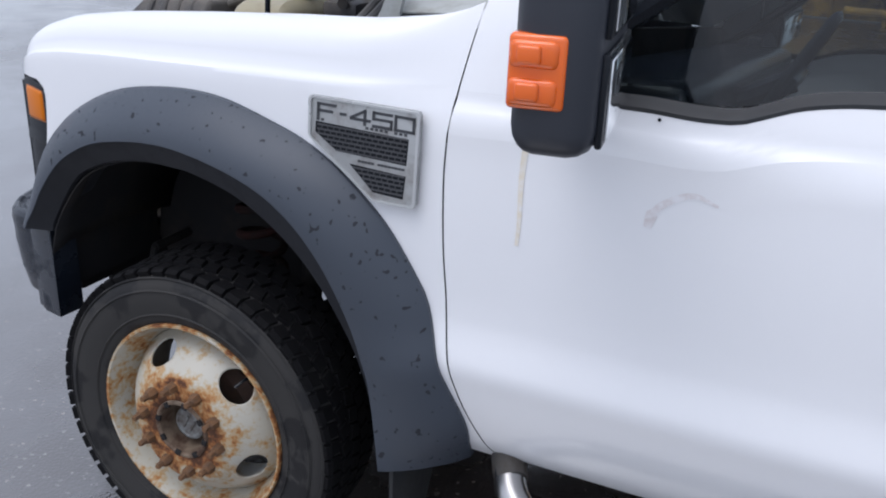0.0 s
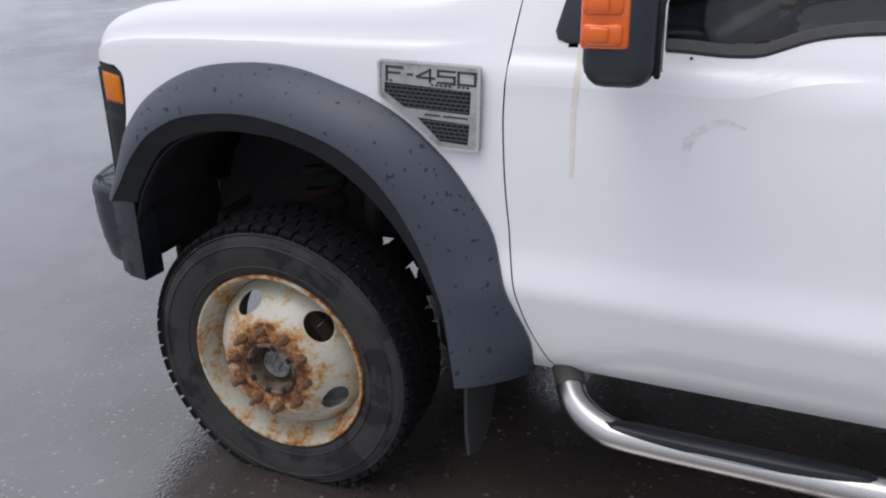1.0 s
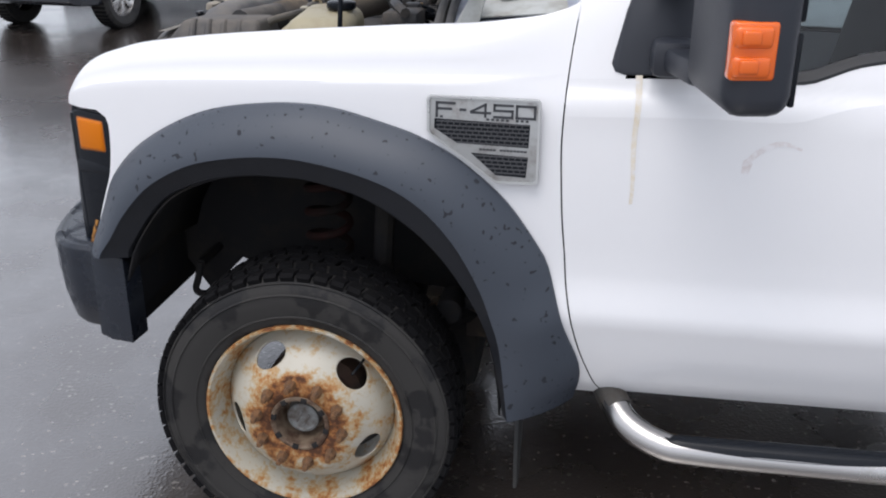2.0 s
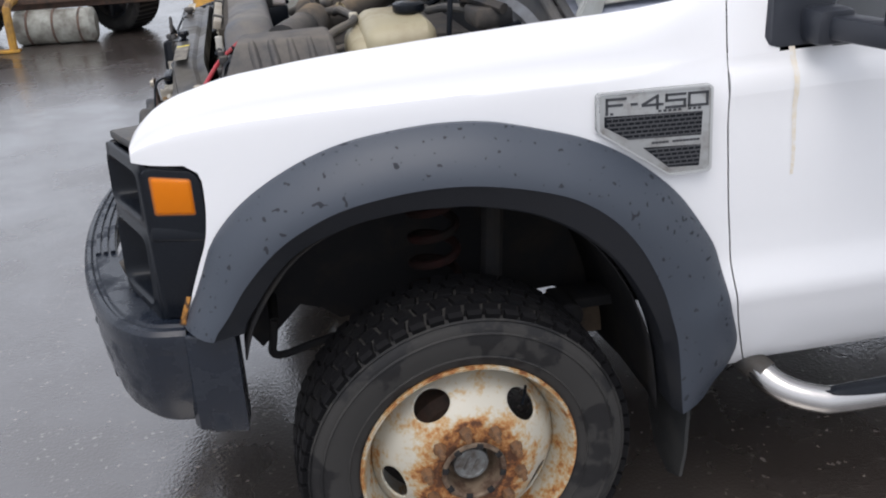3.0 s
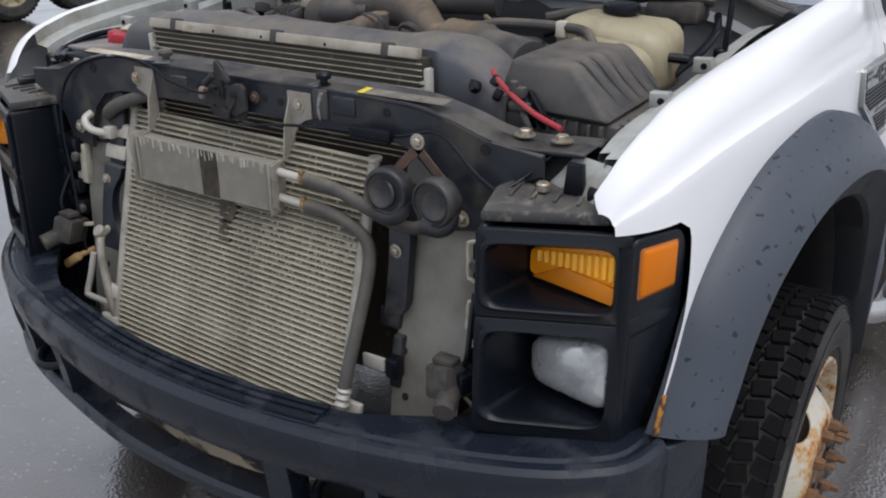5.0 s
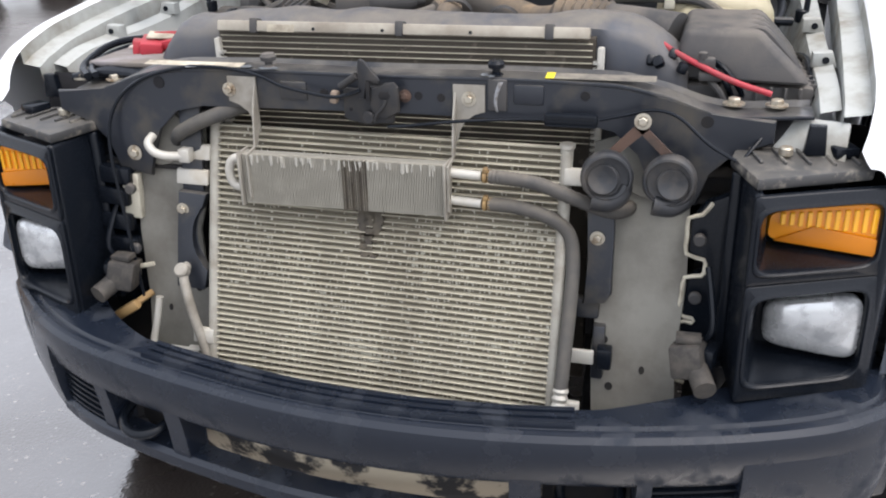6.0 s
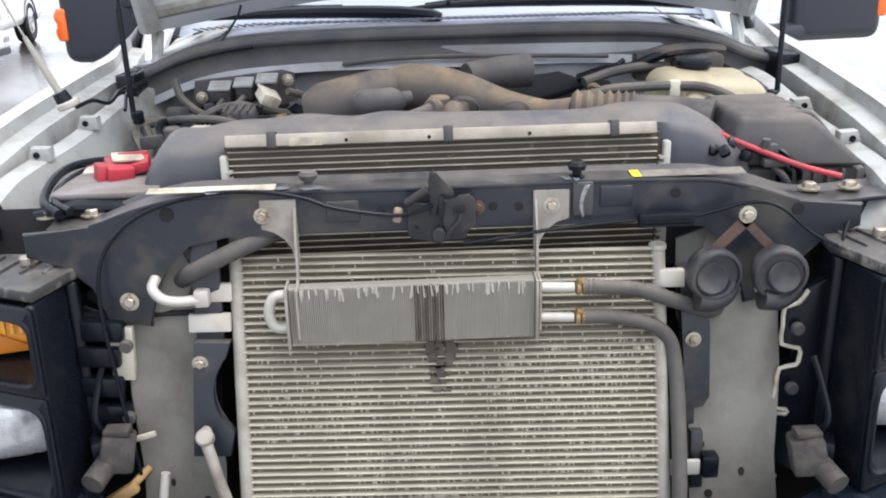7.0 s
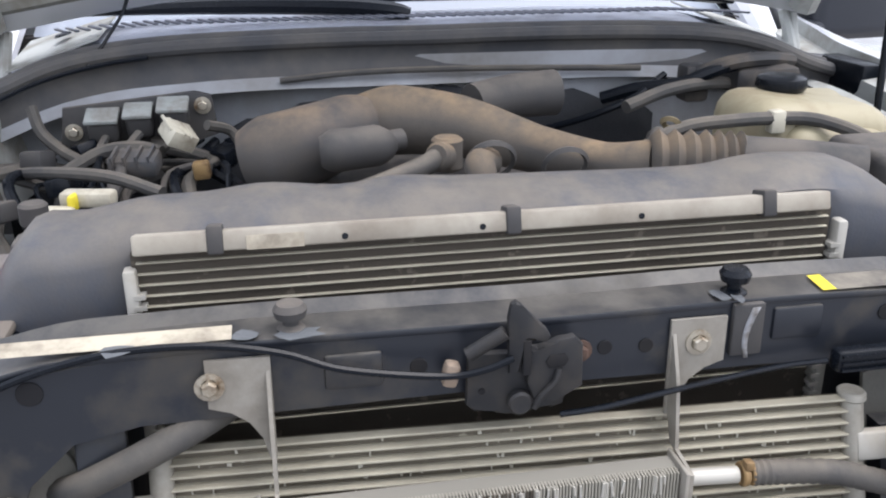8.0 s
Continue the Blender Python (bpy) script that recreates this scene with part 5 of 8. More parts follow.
def lens_shape(b, corners, x, power=5.0, dome=0.014, n=44):
    """A domed lens: corners are the inner low, outer low, outer high and inner high places in y and z."""
    il, ol, oh, ih = [Vector(q) for q in corners]
    rows = []
    for s, out in ((1.0, -0.012), (1.0, 0.0), (0.97, 0.004), (0.85, dome * 0.6), (0.55, dome * 0.9), (0.2, dome)):
        row = []
        for k in range(n):
            a, c = oblong(2 * math.pi * (k + 0.5) / n, power)
            u, v = 0.5 - 0.5 * a * s, 0.5 + 0.5 * c * s
            q = (il * (1 - u) + ol * u) * (1 - v) + (ih * (1 - u) + oh * u) * v
            row.append(b.verts.new((x - out - 0.030 * min(1.0, max(0.0, (1.13 - q.x) / 0.18)), q.x, q.y)))
        rows.append(row)
    for p, q in zip(rows, rows[1:]):
        for k in range(n):
            b.faces.new((p[k], p[(k + 1) % n], q[(k + 1) % n], q[k]))
    b.faces.new(rows[-1])


TURN = [(1.132, 1.062), (0.950, 1.056), (0.950, 1.158), (1.130, 1.116)]
HEAD = [(1.118, 0.852), (0.952, 0.846), (0.955, 0.984), (1.120, 0.940)]
lamp_pair(lambda b: lens_shape(b, TURN, -0.664, 6, 0.006), "indicator", mat("bright_amber", (0.92, 0.33, 0.008), 0.16, coat=0.5), lamps, "bright amber faceted indicator")
for k in range(11):
    y = 0.962 + 0.0145 * k
    h = 0.046 - 0.0024 * k
    lamp_pair(lambda b: box(b, (-0.6705 - 0.167 * (1.13 - y), y, 1.122 - 0.0016 * k), (0.005, 0.0095, h), (0, 0, 22), bevel=0.0015, seg=1), "indicator_facet", mat("yellow_amber", (0.98, 0.47, 0.02), 0.14, coat=0.6), lamps)
# slanted lower lens: its shade is painted as a darker amber piece
lamp_pair(lambda b: slab(b, [(-0.6735, 1.120, 1.064), (-0.7015, 0.954, 1.058), (-0.7015, 0.954, 1.090), (-0.6845, 1.055, 1.100)], 0.003, 0.001), "indicator_shade", mat("shaded_amber", (0.62, 0.20, 0.006), 0.3), lamps, "lower lens in amber darkened for its shade")
lamp_pair(lambda b: lens_shape(b, HEAD, -0.668, 5, 0.016), "headlight_glass", headlight_material(), lamps, "misty clear headlight glass over a silver reflector")

# -- bumper --
BUMP_MID = 1.885  # middle of the bumper's openings
END_MID = 1.795  # middle between its ends
BUMP = [(-0.640, 0.858), (-0.720, 0.876), (-0.775, 0.918), (-0.832, 1.005), (-0.888, 1.165), (-0.934, 1.373), (-0.962, 1.60), (-0.968, 1.80), (-0.956, 2.0), (-0.924, 2.19), (-0.886, 2.36), (-0.842, 2.51),
        (-0.778, 2.635), (-0.690, 2.748), (-0.610, 2.828)]


def bumper_line(lo=0.0, hi=9.0, start=0):
    """Plan line of the bumper's front edge, with outward normals and the distance from its middle, where lo <= distance <= hi."""
    pts = smooth_path([(x, y, 0) for x, y in BUMP], 8)
    out = []
    for k, p in enumerate(pts):
        t = (pts[min(k + 1, len(pts) - 1)] - pts[max(k - 1, 0)]).normalized()
        out.append((p + Vector((0, 0, -0.020 * max(0.0, 1 - (abs(p.y - END_MID) / 0.85) ** 2))), Vector((-t.y, t.x, 0)), abs(p.y - BUMP_MID)))
    return [q for q in out if lo <= q[2] <= hi]


def sweep(b, line, profile, close=True):
    rows = [[b.verts.new(p + n * d(w) + Vector((0, 0, z)) if callable(d) else p + n * d + Vector((0, 0, z))) for d, z in profile] for p, n, w in line]
    m = len(profile)
    for a, c in zip(rows, rows[1:]):
        for j in range(m if close else m - 1):
            k = (j + 1) % m
            b.faces.new((a[j], a[k], c[k], c[j]))
    if close:
        b.faces.new(rows[0][::-1])
        b.faces.new(rows[-1])


def fix_normals(line):
    """Normals that point away from the truck."""
    mid = Vector((-0.3, CY, 0))
    return [(p, n if n.dot(p - mid) > 0 else -n, w) for p, n, w in line]


wide = lambda w: -0.088 - 0.075 * min(1, max(0.0, w - 0.50) / 0.3)
b = bm_new()
sweep(b, fix_normals(bumper_line()), [(wide, 0.776), (wide, 0.797), (-0.034, 0.800), (-0.029, 0.793), (-0.022, 0.793), (-0.016, 0.798), (-0.006, 0.796), (0.003, 0.786), (0.006, 0.768), (0.003, 0.735), (-0.004, 0.700), (-0.014, 0.684), (-0.06, 0.684)])
bumper = part("front_bumper", b, BUMPER, truck, "dark blue-grey plastic front bumper with ribbed top", 30)
for d0, d1 in ((-0.086, -0.070), (-0.066, -0.050), (-0.046, -0.030)):
    b = bm_new()
    sweep(b, fix_normals(bumper_line(hi=0.46)), [(d0, 0.795), (d0 + 0.002, 0.8065), (d1 - 0.002, 0.8065), (d1, 0.795)])
    part("top_rib", b, BUMPER, bumper)
for sgn in (-1, 1):
    b = bm_new()
    ln = [q for q in fix_normals(bumper_line(lo=0.735)) if (q[0].y - CY) * sgn > 0]
    sweep(b, ln, [(0.003, 0.745), (0.004, 0.70), (-0.004, 0.62), (-0.018, 0.55), (-0.030, 0.535), (-0.06, 0.535), (-0.06, 0.745)])
    part("bumper_side", b, BUMPER, bumper)
    b = bm_new()
    e = [(-0.655, 0.992), (-0.642, 1.016), (-0.600, 1.034), (-0.526, 1.052), (-0.520, 0.97), (-0.652, 0.93)]
    prism(b, [(x + (0.0 if sgn < 0 else 0.05), END_MID + sgn * (d - 0.072)) for x, d in e], 0.262, Matrix.Translation((0, 0, 0.655)) @ XY, 0.006)
    part("bumper_end", b, BUMPER, bumper, "grey plastic bumper end")
    for d0, d1 in ((0.338, 0.405), (0.552, 0.598)):
        b = bm_new()
        ln = [q for q in fix_normals(bumper_line(lo=d0, hi=d1)) if (q[0].y - CY) * sgn > 0]
        sweep(b, ln, [(-0.004, 0.70), (-0.012, 0.65), (-0.020, 0.57), (-0.075, 0.57), (-0.075, 0.70)])
        part("bumper_post", b, BUMPER, bumper)
    # hook well, closed behind, with the ring lying in it
    b = bm_new()
    ln = [q for q in fix_normals(bumper_line(lo=0.385, hi=0.575)) if (q[0].y - CY) * sgn > 0]
    sweep(b, ln, [(-0.105, 0.70), (-0.105, 0.56), (-0.115, 0.56), (-0.115, 0.70)])
    part("hook_well", b, UNDER, bumper, "dark well behind the tow hook")
    hx = interp(BUMP_MID + sgn * 0.478, sorted((y, x) for x, y in BUMP))
    b = bm_new()
    ring = [(hx + 0.066 + 0.062 * math.cos(a), BUMP_MID + sgn * 0.478 + 0.056 * math.sin(a), 0.618 + 0.018 * math.cos(a)) for a in lin(0.55, 2 * math.pi - 0.55, 26)]
    tube(b, ring, 0.0115, 12, 2)
    box(b, (hx + 0.115, BUMP_MID + sgn * 0.478, 0.630), (0.05, 0.085, 0.036), (0, -15, 0), bevel=0.010)
    part("tow_hook", b, BLACK, bumper, "black tow hook ring")
    b = bm_new()
    box(b, (hx + 0.085, BUMP_MID + sgn * 0.528, 0.655), (0.05, 0.030, 0.030), (14, 0, 20), bevel=0.008)
    part("hook_bracket_end", b, TAN, bumper, "dusty tan frame end")
    b = bm_new()
    ln = [q for q in fix_normals(bumper_line(lo=0.585, hi=0.75)) if (q[0].y - CY) * sgn > 0]
    sweep(b, ln, [(-0.060, 0.70), (-0.060, 0.57), (-0.066, 0.57), (-0.066, 0.70)])
    vent = part("vent_insert", b, BLACK, bumper, "black slatted bumper vent")
    for k in range(6):
        b = bm_new()
        sweep(b, ln, [(-0.020, 0.598 + 0.016 * k), (-0.020, 0.603 + 0.016 * k), (-0.060, 0.612 + 0.016 * k), (-0.060, 0.607 + 0.016 * k)])
        part("slat", b, BLACK, vent)
b = bm_new()
sweep(b, fix_normals(bumper_line(hi=0.75)), [(-0.022, 0.588), (-0.012, 0.580), (-0.013, 0.556), (-0.030, 0.535), (-0.07, 0.535), (-0.07, 0.588)])
part("lower_bar", b, BUMPER, bumper)
b = bm_new()
def air_dam(u, v):
    y = BUMP_MID + 0.78 * (u - 0.5)
    bow = 0.075 * (2 * u - 1) ** 2
    return Vector((-0.852 + 0.040 * v + bow - 0.018 * math.sin(math.pi * v), y, 0.632 - 0.150 * v))
sheet(b, air_dam, lin(0, 1, 24), lin(0, 1, 8))
part("cross_member", b, mat("chipped_cross_member", (0.46, 0.40, 0.30), 0.7, dirt=(0.022, 0.022, 0.024), dirt_at=0.505, dirt_scale=7, dirt_soft=0.03), bumper, "tan air dam with black flaked patches", 40, 0.006)
# added black sheet, darkens the gap behind the bumper where ground showed
b = bm_new()
box(b, (-0.690, CY, 0.600), (0.13, 1.30, 0.016), bevel=0.004)
part("splash_tray", b, UNDER, truck, "added black sheet behind the bumper")
b = bm_new()
box(b, (-0.70, CY, 0.48), (0.02, 1.25, 0.16), bevel=0.004)
part("under_panel", b, UNDER, truck)
b = bm_new()
slab(b, [(-0.652, 0.878, 0.805), (-0.636, 0.872, 0.805), (-0.616, 0.872, 0.875), (-0.626, 0.877, 0.875)], -0.004, 0.001)
part("rust_edge", b, mat("bright_rust", (0.38, 0.17, 0.03), 0.7, dirt=(0.06, 0.03, 0.015), dirt_at=0.5, dirt_scale=60, dirt_soft=0.05), truck, "rusted wing edge")
PACK = 1.868  # middle of the cooling pack
LEAN_Z = 1.205  # the condenser leans forward below this height


def lean(b, slope=0.288, squat=0.94, yaw=0.046):
    """Tilts what hangs in front of the radiator so that its foot stands forward."""
    for v in b.verts:
        d = LEAN_Z - v.co.z
        v.co.x += yaw * (v.co.y - 1.60) - slope * d * squat
        v.co.z = LEAN_Z - d * squat


# -- cooling pack --
# air-conditioning condenser
b = bm_new()
box(b, (-0.602, 1.873, 0.905), (0.014, 0.735, 0.585))
lean(b)
cond = part("condenser", b, COND_CORE, truck, "dusty aluminium condenser with pale bent fins", 0)
for y in (1.499, 2.248):
    b = bm_new()
    tube(b, [(-0.612, y, 0.585), (-0.612, y, 1.207)], 0.0125, 12, 1)
    disc(b, (-0.612, y, 1.200), (0, 0, 1), 0.0155, 0.010)
    lean(b)
    part("header_pipe", b, mat("dusty_header_pipe", (0.36, 0.345, 0.30), 0.55, 0.2, dirt=(0.25, 0.23, 0.19), dirt_at=0.55, dirt_scale=14), cond, "pale vertical header pipe")
b = bm_new()
box(b, (-0.614, 1.873, 0), (0.013, 0.745, 0.0028), bevel=0.0007, seg=1)
for v in b.verts:
    v.co.x += 0.046 * (v.co.y - 1.60) - 0.288 * 0.94 * (LEAN_Z - 0.600)
row = part("cooling_tube", b, ALU, cond, "", 0)
row.location = (0, 0, LEAN_Z - 0.94 * (LEAN_Z - 0.600))
for k in range(1, 46):
    again(row, Matrix.Translation((0.288 * 0.94 * 0.01338 * k, 0, 0.94 * 0.01338 * k)))
# pale clogged and bent fin spots over the core
b = bm_new()
rnd = random.Random(7)
SPOTS = [(1.60, 0.80, 0.06), (1.70, 0.86, 0.07), (1.90, 0.74, 0.022), (2.00, 0.83, 0.06), (2.12, 0.93, 0.05), (1.76, 0.96, 0.05), (1.60, 0.98, 0.05), (1.82, 0.72, 0.06), (2.05, 0.72, 0.05)]
for k in range(2300):
    if k < 1000:
        y, zz = 1.52 + 0.70 * rnd.random(), 0.60 + 0.59 * rnd.random() ** 1.3
    else:
        cy, cz, sp = SPOTS[k % len(SPOTS)]
        y, zz = min(2.23, max(1.515, rnd.gauss(cy, sp))), min(1.19, max(0.61, rnd.gauss(cz, sp * 0.8)))
    z = 0.600 + 0.01338 * (int((zz - 0.600) / 0.01338) + 0.5) + rnd.uniform(-0.002, 0.002)
    w = rnd.choice((0.0010, 0.0014, 0.0018, 0.0022, 0.0045)) * rnd.uniform(0.7, 1.2)
    box(b, (-0.6095 - 0.003 * rnd.random(), y, z), (0.002, w, rnd.uniform(0.003, 0.009)), (rnd.uniform(-14, 14), 0, rnd.uniform(-40, 40)))
lean(b)
tagged(part("fin_debris", b, mat("pale_bent_fin", (0.47, 0.45, 0.38), 0.6, 0.0), cond, "", 0), "pale bent and clogged fins", kind="stuff")
# oily stain below the small cooler
b = bm_new()
STAIN = mat("oily_stain", (0.042, 0.034, 0.025), 0.55, dirt=(0.10, 0.085, 0.062), dirt_at=0.52, dirt_scale=30)
rnd = random.Random(17)
for k in range(24):
    fade = 1.0 - 0.55 * (k / 23) ** 2
    for q in range(3):
        if rnd.random() < (k / 24) ** 1.5:
            continue
        w = 0.021 * fade * rnd.uniform(0.7, 1.2)
        box(b, (-0.6150, 1.890 + 0.016 * fade * (q - 1) + rnd.uniform(-0.004, 0.004), 1.052 - 0.0055 * k), (0.0122, w, 0.0056))
lean(b)
part("oil_stain", b, STAIN, cond, "dark oily stain", 0)
# condenser brackets and pipes
for y0, z, w in ((1.478, 1.150, 0.045), (1.468, 0.690, 0.05), (2.283, 1.142, 0.055), (2.298, 1.087, 0.076), (2.268, 0.735, 0.05), (2.268, 0.655, 0.06)):
    b = bm_new()
    box(b, (-0.620, y0, z), (0.012, w, 0.033), bevel=0.003)
    lean(b)
    part("mounting_tab", b, ALU_WHITE, cond, "cream alloy tab")
b = bm_new()
box(b, (-0.622, 2.306, 1.143), (0.026, 0.026, 0.030), bevel=0.004)
tube(b, [(-0.625, 2.305, 1.141), (-0.632, 2.345, 1.141), (-0.636, 2.372, 1.149), (-0.630, 2.388, 1.166), (-0.610, 2.386, 1.178)], 0.0095, 12)
part("refrigerant_pipe", b, ALU_WHITE, truck, "white alloy pipe")
b = bm_new()
tube(b, [(-0.661, 2.402, 0.815), (-0.674, 2.410, 0.760), (-0.688, 2.418, 0.712), (-0.692, 2.408, 0.704), (-0.696, 2.36, 0.705), (-0.702, 2.300, 0.706)], 0.0085, 12)
box(b, (-0.705, 2.305, 0.706), (0.022, 0.034, 0.030), bevel=0.004)
part("lower_pipe", b, ALU_WHITE, truck, "cream alloy pipe")
b = bm_new()
tube(b, [(-0.655, 2.318, 0.905), (-0.692, 2.312, 0.893), (-0.706, 2.303, 0.868), (-0.716, 2.290, 0.820), (-0.726, 2.268, 0.745), (-0.730, 2.252, 0.690)], 0.0105, 12)
lh = part("lower_hose", b, BRKT, truck, "grey metal pipe stay")
b = bm_new()
disc(b, (-0.684, 2.314, 0.896), (-0.6, 0, 0.5), 0.016, 0.022)
part("hose_end", b, BRKT, lh)
b = bm_new()
tube(b, [(-0.570, 2.165, 1.245), (-0.600, 2.205, 1.237), (-0.618, 2.260, 1.218), (-0.610, 2.318, 1.188), (-0.575, 2.350, 1.160)], 0.0155, 12)
part("upper_hose", b, HOSE, truck, "dusty grey hose")

# radiator and its top rail
b = bm_new()
box(b, (-0.470, 1.868, 1.0), (0.03, 0.80, 0.76))
rad = part("radiator", b, RAD_CORE, truck, "brown-dusted radiator with aluminium rails", 0)
b = bm_new()
box(b, (-0.4865, 1.868, 1.0), (0.007, 0.79, 0.0018), bevel=0.0006, seg=1)
row = part("cooling_tube", b, ALU, rad, "", 0)
row.location = (0, 0, 0.170)
for k in range(1, 17):
    again(row, Matrix.Translation((0, 0, 0.0125 * k)))
b = bm_new()
box(b, (-0.487, 1.871, 1.3900), (0.022, 0.786, 0.022), (0, 14, 0), bevel=0.003)
part("top_rail", b, mat("dusty_cream_rail", (0.40, 0.37, 0.31), 0.65, 0.1, dirt=(0.24, 0.21, 0.17), dirt_at=0.55, dirt_scale=9, dirt_soft=0.15), rad, "dusty cream metal rail")
for y in (1.556, 1.860, 2.180):
    b = bm_new()
    box(b, (-0.486, y, 1.391), (0.030, 0.017, 0.031), (0, 14, 0), bevel=0.003)
    part("rail_clip", b, DUSTY, rad)
for y in (1.712, 1.895, 2.045):
    b = bm_new()
    disc(b, (-0.4975, y, 1.389), (-1, 0, 0.2), 0.0035, 0.0025)
    part("rail_rivet", b, BLACK, rad)
b = bm_new()
box(b, (-0.4985, 2.118, 1.389), (0.002, 0.060, 0.015), (0, 14, 0))
part("paper_label", b, STICKER, rad, "yellowed paper label")
for y in (1.456, 2.270):
    b = bm_new()
    for k in range(18):
        box(b, (-0.489, y + (0.008 if y < 1.8 else -0.008), 1.335 - k * 0.0125), (0.018, 0.012, 0.005))
    box(b, (-0.487, y, 1.20), (0.02, 0.014, 0.33), bevel=0.004)
    part("side_tank", b, ALU_WHITE, rad, "pale toothed side tank edge")

# fan shroud behind the radiator
b = bm_new()
RIDGE = [(1.290, 1.325), (1.335, 1.365), (1.400, 1.401), (1.450, 1.407), (1.530, 1.406), (1.570, 1.399), (1.640, 1.397), (1.760, 1.399), (1.900, 1.402), (1.990, 1.405), (2.020, 1.400), (2.140, 1.406), (2.190, 1.400), (2.260, 1.398), (2.330, 1.386), (2.390, 1.378), (2.425, 1.33)]
def shroud(u, v):
    y = 1.290 + 1.135 * u
    zr = eased(y, RIDGE) + 0.008
    edge = min(1.0, min(y - 1.28, 2.435 - y) / 0.06)
    prof = [(-0.470, zr - 0.30), (-0.472, zr - 0.07), (-0.470, zr - 0.040), (-0.462, zr - 0.022), (-0.43, zr - 0.006), (-0.39, zr), (-0.36, zr - 0.001), (-0.345, zr - 0.012), (-0.335, zr - 0.05), (-0.33, zr - 0.25)]
    x, z = prof[int(v)]
    if 1.46 < y < 2.265 and v < 4:
        x = max(x, -0.458)
    return Vector((x, y, z))
sheet(b, shroud, lin(0, 1, 60), list(range(10)))
part("fan_shroud", b, SHROUD, truck, "dusty grey plastic fan shroud", 40, 0.004)

# upper tie bar across the nose
b = bm_new()
half = [(0.0, 1.322), (0.38, 1.322), (0.47, 1.318), (0.545, 1.300), (0.62, 1.272), (0.735, 1.268), (0.735, 1.225), (0.665, 1.205), (0.625, 1.165), (0.612, 1.10), (0.535, 1.085), (0.528, 1.135), (0.502, 1.195), (0.455, 1.238), (0.39, 1.252), (0.0, 1.252)]
pts = half + [(-d, z) for d, z in half[-2:0:-1]]
prism(b, [(PACK + d, z) for d, z in pts], 0.012, Matrix.Translation((-0.604, 0, 0)) @ YZ, 0.004)
beam = part("upper_tie_bar", b, BEAM, truck, "black steel tie bar with dust and labels", 30)
b = bm_new()
TOPZ = [(0.0, 1.326), (0.38, 1.326), (0.47, 1.322), (0.545, 1.304), (0.62, 1.277), (0.80, 1.272)]
def tie_top(u, v):
    d = -0.80 + 1.50 * u
    z = eased(abs(d), TOPZ)
    back = 0.07 + 0.05 * max(0.0, abs(d) - 0.5)
    prof = [(-0.611, z - 0.006), (-0.608, z), (-0.60 + back * 0.55, z + 0.003), (-0.60 + back * 0.72, z - 0.004), (-0.60 + back, z + 0.006), (-0.60 + back + 0.004, z - 0.05)]
    x, zz = prof[int(v)]
    return Vector((x + 0.10 * max(0.0, abs(d) - 0.52), PACK + d, zz))
sheet(b, tie_top, lin(0, 1, 60), list(range(6)))
part("tie_bar_top", b, BEAM, beam, "dusty black top flange", 30, 0.003)
for y, z, sx in ((2.352, 1.294, 0.0125), (1.745, 1.286, 0.008), (1.790, 1.288, 0.008), (1.985, 1.286, 0.009), (1.470, 1.30, 0.009), (1.250, 1.262, 0.011), (1.575, 1.30, 0.008), (2.06, 1.288, 0.008)):
    b = bm_new()
    disc(b, (-0.609, y, z), (-1, 0, 0), sx, 0.0028, 18)
    part("slot_hole", b, UNDER, beam)
for y, z in ((2.050, 1.288), (1.575, 1.298)):
    b = bm_new()
    box(b, (-0.603, y, z), (0.022, 0.058, 0.038), bevel=0.004)
    part("pressed_boss", b, BEAM, beam)
b = bm_new()
def label_strip(y0, y1, x0, x1, z):
    return lambda u, v: Vector((x0 + (x1 - x0) * v, y0 + (y1 - y0) * u, z - 0.0 + 0.003 * v))
sheet(b, label_strip(2.165, 2.385, -0.604, -0.578, 1.3300), lin(0, 1, 6), [0, 1])
part("paper_label", b, STICKER, beam, "peeling beige paper strip")
b = bm_new()
sheet(b, label_strip(1.345, 1.530, -0.606, -0.572, 1.3296), lin(0, 1, 6), [0, 1])
part("warning_label", b, mat("worn_grey_label", (0.22, 0.20, 0.16), 0.6, dirt=(0.11, 0.10, 0.09), dirt_at=0.5, dirt_scale=18), beam, "worn warning label")
b = bm_new()
sheet(b, label_strip(1.530, 1.546, -0.606, -0.572, 1.3302), lin(0, 1, 3), [0, 1])
part("yellow_mark", b, YELLOW, beam, "yellow label corner")
rnd = random.Random(11)
for y, w, x in ((2.10, 0.05, -0.607), (2.155, 0.03, -0.60), (1.662, 0.02, -0.60), (1.645, 0.016, -0.609), (2.27, 0.035, -0.6105)):
    n = 9
    b = bm_new()
    c = b.verts.new((x, y, 1.331))
    ring = [b.verts.new((x + (0.010 + 0.006 * rnd.random()) * math.cos(2 * math.pi * k / n), y + (w / 2) * (0.6 + 0.7 * rnd.random()) * math.sin(2 * math.pi * k / n), 1.3312 + 0.0005 * (k % 2))) for k in range(n)]
    for k in range(n):
        b.faces.new((c, ring[k], ring[(k + 1) % n]))
    part("tape_residue", b, mat("grey_tape_residue", (0.12, 0.13, 0.14), 0.6), beam, "grey tape residue", 0)
for y, m in ((1.641, BLACK), (2.108, DUSTY)):
    b = bm_new()
    lathe(b, [(0.014, 0), (0.014, 0.006), (0.008, 0.010), (0.008, 0.016), (0.015, 0.018), (0.017, 0.026), (0.013, 0.032), (0, 0.033)], pose(-0.590, y, 1.325), 18)
    part("rubber_stop", b, m, beam, "rubber bonnet stop")
b = bm_new()
